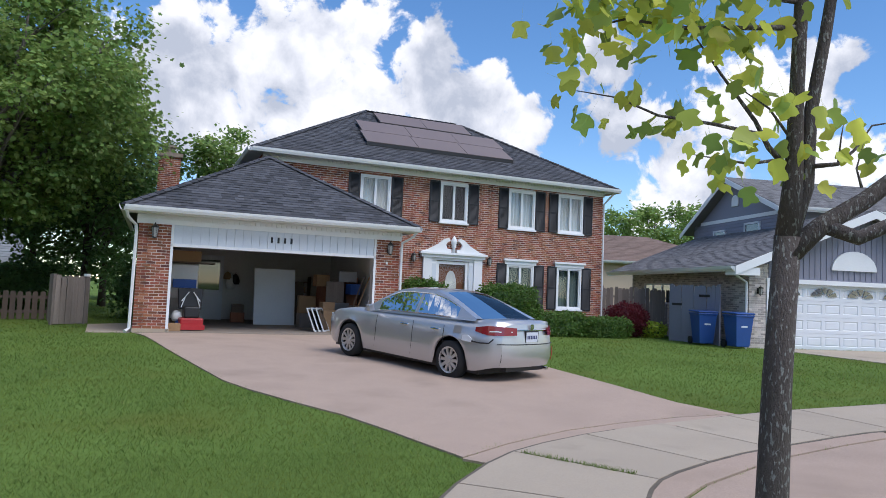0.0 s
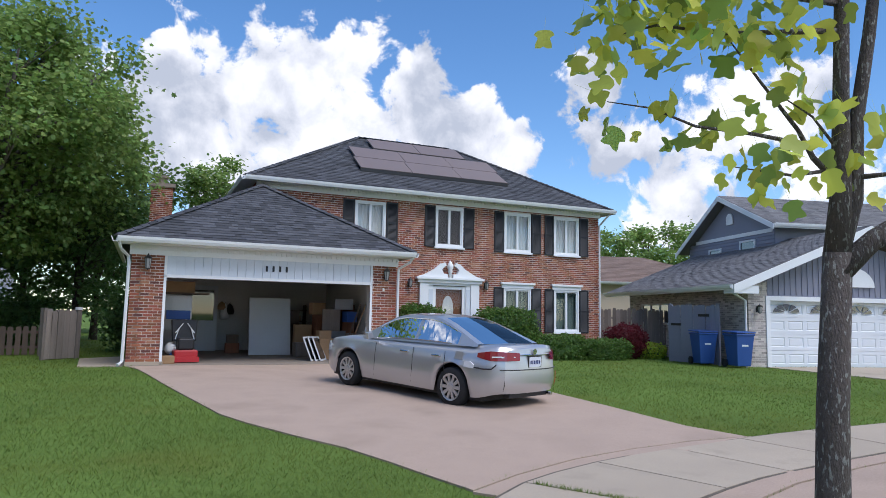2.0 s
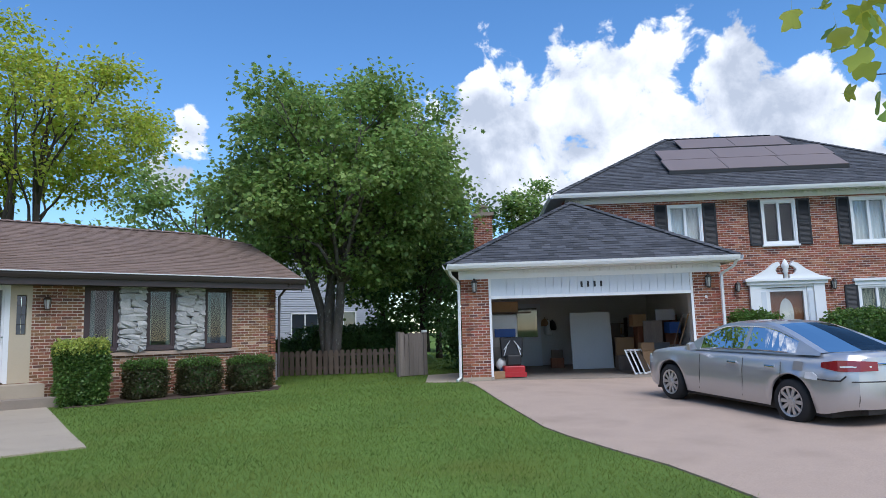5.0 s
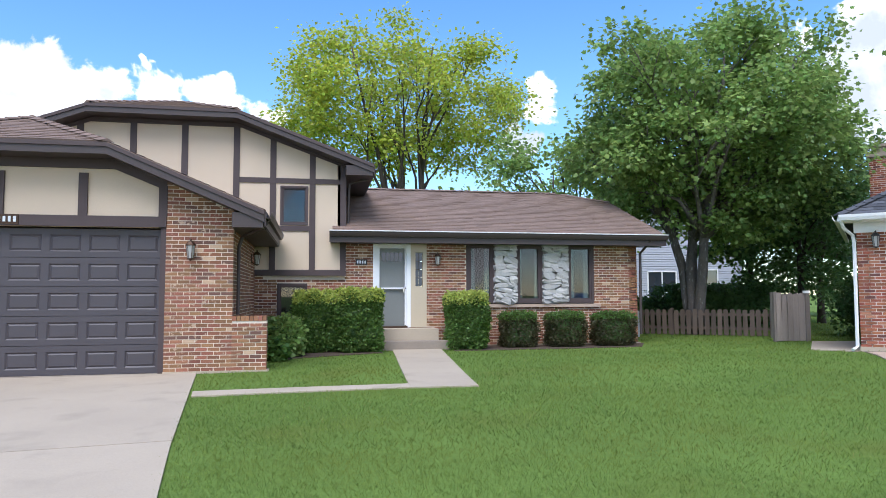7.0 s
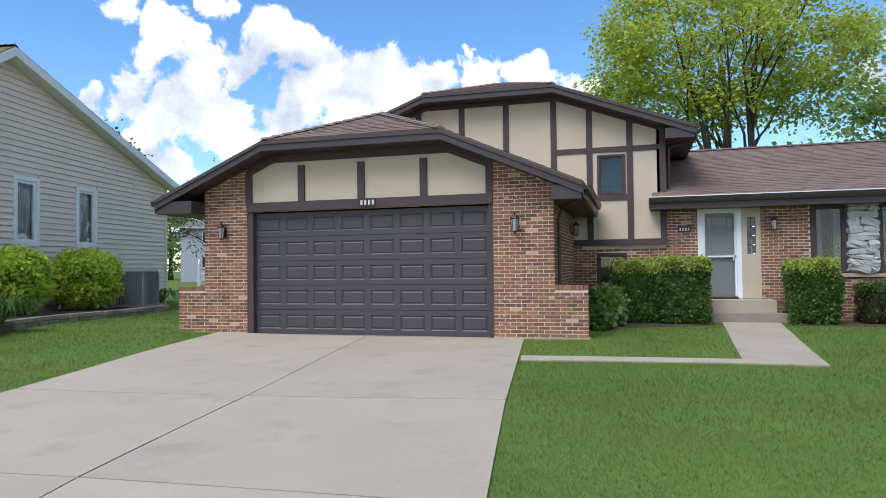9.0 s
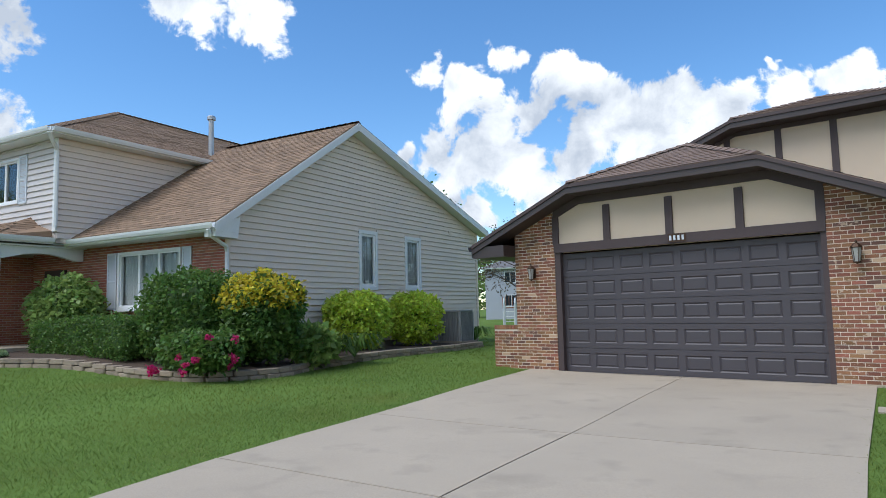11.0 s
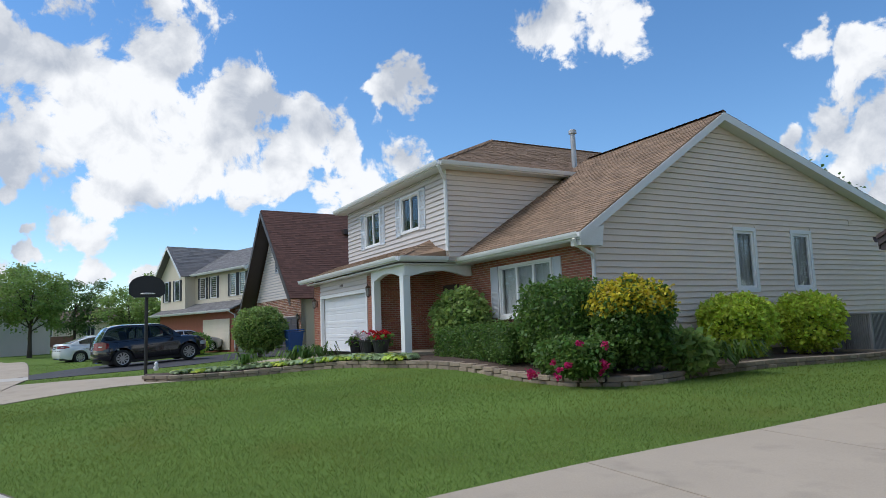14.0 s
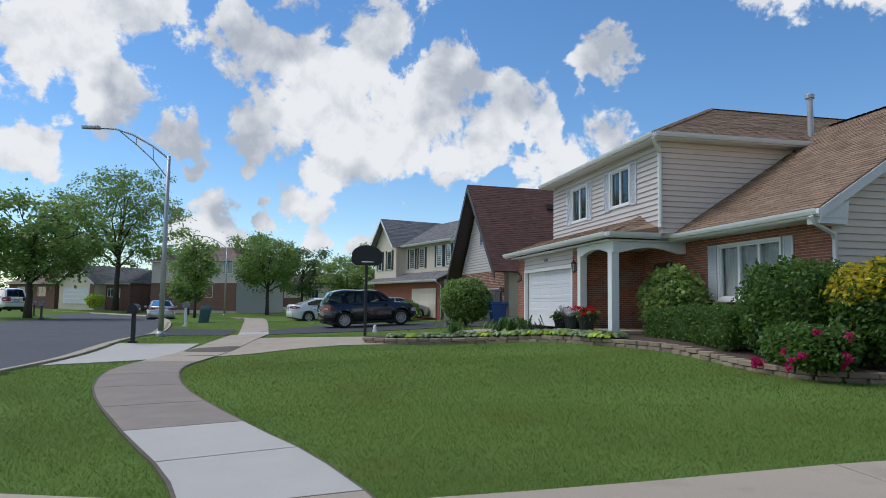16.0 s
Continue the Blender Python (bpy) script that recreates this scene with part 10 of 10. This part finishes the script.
def garage_things():
    g = thing("stored_garage_door", put(3.0, 3.55), "tall white panel leaning at the back of the garage", "panel")
    part("leaf", Shape().prism([(-0.6, 0, 0), (0.6, 0, 0), (0.6, 0.3, 1.66), (-0.6, 0.3, 1.66)], (0, 0.05, 0)), "panel_white", g)
    d = thing("inner_door", put(1.25, 5.9), "grey inner door with a glass upper half", "door")
    part("leaf", Shape().box(-0.45, 0.45, 0, 0.05, 0, 2.05), "panel_white", d)
    part("pane", Shape().box(-0.33, 0.33, -0.02, 0, 0.95, 1.9), "glass_dark", d)
    c = thing("storage_cabinet", put(0.15, 1.9), "white wall cabinet with a wooden shelf above", "cabinet")
    part("body", Shape().box(-0.45, 0.55, 0.0, 0.45, 0.75, 1.62), "white", c, bevel=0.008)
    part("door", Shape().box(-0.44, 0.04, -0.02, 0, 0.77, 1.6), "white", c)
    part("door", Shape().box(0.06, 0.54, -0.02, 0, 0.77, 1.6), "white", c)
    part("shelf", Shape().box(-0.5, 0.95, -0.12, 0.5, 1.66, 1.70), "wood_old", c)
    part("stored_board", Shape().box(-0.45, 0.6, -0.05, 0.45, 1.70, 1.98), "cardboard", c)
    m = thing("snow_blower", put(0.52, 0.75, 0, 8), "black and red snow blower standing at the opening", "snow blower")
    part("housing", Shape().box(-0.27, 0.27, -0.18, 0.18, 0.10, 0.30), "red", m, bevel=0.03)
    part("engine", Shape().box(-0.18, 0.18, -0.15, 0.2, 0.30, 0.58), "plastic_black", m, bevel=0.04)
    part("hood", Shape().prism([(-0.27, 0.12, 0.5), (0.27, 0.12, 0.5), (0.30, 0.16, 1.02), (-0.30, 0.16, 1.02)], (0, 0.12, 0)), "plastic_black", m, bevel=0.02)
    for s in (-1, 1):
        part("handlebar", Shape().tube([(0.22 * s, 0.10, 0.55), (0.14 * s, 0.09, 0.8), (0.05 * s, 0.09, 0.93), (0.22 * s, 0.09, 0.70)], 0.013, 6), "white", m)
        part("wheel", Shape().tube([(0.26 * s, 0.05, 0.12), (0.20 * s, 0.05, 0.12)], 0.12, 14), "rubber", m)
    part("skid", Shape().box(-0.29, 0.29, -0.24, -0.18, 0.02, 0.14), "red", m)
    crate("tote", 0.35, 1.35, 1.02, 0.55, 0.4, 0.22, "plastic_blue", "blue plastic tote in the garage", "tote")
    crate("cardboard_box", 0.12, 0.45, 0, 0.30, 0.3, 0.18, "cardboard", "small cardboard box at the garage opening", yaw=6)
    bag = Shape()
    bag.lathe((0, 0, 0), [(0.10, 0), (0.15, 0.08), (0.13, 0.19), (0.07, 0.26), (0.02, 0.28)], 12)
    single("white_bag", bag, "white", "white plastic bag beside the cabinet", "bag", m=put(0.22, 1.0, 0.2), smooth=True)
    single("blue_bag", Shape().lathe((0, 0, 0), [(0.14, 0), (0.2, 0.1), (0.16, 0.2), (0.04, 0.26)], 12), "plastic_blue", "dark blue bag on the garage floor", "bag", m=put(0.35, 0.95, 0.02), smooth=True)
    rnd = random.Random(2)
    mats = ["cardboard", "plastic_black", "wood_old", "cardboard", "ac_grey", "cardboard", "plastic_blue", "wood_red", "wood_grey"]
    spots = [(4.15, 1.6, 0, 0.55, 0.5, 0.55), (4.5, 2.2, 0, 0.6, 0.5, 0.75), (4.45, 2.2, 0.75, 0.5, 0.5, 0.6), (4.75, 2.0, 1.35, 0.5, 0.4, 0.3), (4.9, 1.3, 0, 0.4, 0.4, 0.7), (4.1, 1.6, 0.55, 0.35, 0.3, 0.22), (3.75, 2.6, 0, 0.5, 0.4, 0.4),
             (3.9, 3.4, 0, 0.5, 0.5, 0.9), (4.5, 3.2, 0, 0.6, 0.5, 1.2), (4.3, 3.3, 1.2, 0.4, 0.4, 0.35), (4.95, 2.5, 0, 0.35, 0.6, 1.5), (4.6, 1.0, 0, 0.35, 0.35, 0.4), (2.05, 4.6, 0, 0.4, 0.35, 0.3), (2.05, 4.6, 0.3, 0.35, 0.3, 0.25), (4.9, 1.9, 1.0, 0.3, 0.4, 0.3), (3.7, 4.2, 0.0, 0.4, 0.4, 1.3)]
    for k, (u, v, z, w, d_, h_) in enumerate(spots):
        crate("storage_box", u, v, z, w, d_, h_, mats[(k * 4 + k // 3) % len(mats)], ("stacked cardboard and plastic boxes along the garage wall", "old wooden crate among the stored things", "dark storage bin among the stored things")[k % 3], yaw=rnd.uniform(-14, 14), bevel=0.012)
    for k in range(3):
        p = thing("window_frame", put(3.72 + k * 0.13, 0.95 + 0.05 * k, 0, 62), "white framed dark pane leaning against boxes", "window", "leaning panes")
        for q in ((-0.3, -0.26, 0, 0.62), (0.26, 0.3, 0, 0.62), (-0.26, 0.26, 0, 0.04), (-0.26, 0.26, 0.58, 0.62)):
            part("frame", Shape().prism([(q[0], -0.02 + q[2] * 0.4, q[2]), (q[1], -0.02 + q[2] * 0.4, q[2]), (q[1], -0.02 + q[3] * 0.4, q[3]), (q[0], -0.02 + q[3] * 0.4, q[3])], (0, 0.03, 0)), "white", p)
        part("pane", Shape().prism([(-0.26, 0.0, 0.04), (0.26, 0.0, 0.04), (0.26, 0.22, 0.58), (-0.26, 0.22, 0.58)], (0, 0.01, 0)), "glass_dark", p)
    lad = thing("step_ladder", put(4.83, 0.75, 0, 80), "white step ladder leaning at the garage opening", "ladder")
    for s in (-0.2, 0.2):
        part("rail", Shape().prism([(s - 0.03, 0.0, 0), (s + 0.03, 0.0, 0), (s * 0.7 + 0.03, -0.42, 1.45), (s * 0.7 - 0.03, -0.42, 1.45)], (0, 0.04, 0)), "white", lad)
    for k in range(5):
        part("rung", Shape().box(-0.2, 0.2, -0.05 - 0.075 * k, 0.03 - 0.075 * k, 0.22 + 0.26 * k, 0.25 + 0.26 * k), "white", lad)
    for k in range(2):
        single("board", Shape().prism([(-0.05, 0, 0), (0.05, 0, 0), (0.05, -0.5, 1.5), (-0.05, -0.5, 1.5)], (0, 0.03, 0)), ("wood_old", "cardboard")[k], "wooden board leaning on the boxes", "board", "leaning boards", m=put(4.5 + 0.15 * k, 1.2, 0, 70))
    sh = thing("garage_shelf", put(3.9, 5.6), "open shelf with paint cans and small things", "shelf")
    for z in (0.6, 0.95, 1.3):
        part("board", Shape().box(-0.6, 0.6, 0, 0.4, z, z + 0.025), "wood_old", sh)
    for s in (-0.58, 0.55):
        part("upright", Shape().box(s, s + 0.03, 0, 0.4, 0, 1.5), "wood_old", sh)
    for k in range(8):
        single("paint_can", Shape().lathe((0, 0, 0), [(0.075, 0), (0.075, 0.17), (0.07, 0.18)], 12), ("panel_white", "white", "ac_grey", "cardboard")[k % 4], "paint can on the garage shelf", "can", "paint cans", m=put(3.45 + (k % 4) * 0.27, 5.75, (0.625, 0.975)[k // 4]))
    for k, (u, z, h_) in enumerate(((1.95, 1.0, 0.5), (2.1, 1.15, 0.35), (1.85, 1.3, 0.25))):
        single("hanging_bag", Shape().lathe((0, 0, 0), [(0.12, 0), (0.15, h_ * 0.3), (0.09, h_ * 0.8), (0.02, h_)], 10), ("white", "plastic_black", "cardboard")[k], "bag hanging from a hook on the wall", "bag", "hanging bags", m=put(u, 6.1, z), smooth=True)
        single("hook", Shape().tube([(0, 0.2, 0), (0, 0, 0.0), (0, -0.02, 0.04)], 0.008, 5), "black", "small black steel wall hook", "hook", "wall hooks", m=put(u, 6.1, z + h_))


garage_things()


# yard things behind
def deck_chairs():
    dk = thing("wooden_deck", pose(20.2, 20.4, 0.1, 0, 0, -4), "raised wooden deck with white rails at the rear house", "deck")
    part("floor", Shape().box(0, 3.6, 0, 1.6, 0.5, 0.6), "wood_old", dk)
    for k in range(16):
        part("baluster", Shape().box(0.05 + k * 0.23, 0.09 + k * 0.23, 0.0, 0.04, 0.6, 1.3), "white", dk)
    part("rail", Shape().box(0, 3.6, -0.01, 0.05, 1.3, 1.36), "white", dk)
    lad = thing("pool_ladder", pose(-22.0, 22.5, 0.25, 0, 0, 30), "white tubular pool ladder in the rear yard", "ladder")
    for s in (-0.35, 0.35):
        part("rail", Shape().tube([(s, -0.5, 0), (s, -0.4, 1.4), (s, 0, 1.7), (s, 0.4, 1.4), (s, 0.5, 0)], 0.05, 7), "white", lad)
    for k in range(4):
        part("rung", Shape().box(-0.35, 0.35, -0.48, -0.38, 0.25 + 0.3 * k, 0.3 + 0.3 * k), "white", lad)
    d2 = thing("wooden_deck", pose(-34, 38.5, 0.3, 0, 0, 30), "dark red wooden deck at the far rear house", "deck")
    part("floor", Shape().box(0, 7, 0, 3, 1.0, 1.15), "wood_red", d2)
    for k in range(24):
        part("baluster", Shape().box(k * 0.3, k * 0.3 + 0.06, 0, 0.06, 1.15, 2.1), "wood_red", d2)


deck_chairs()
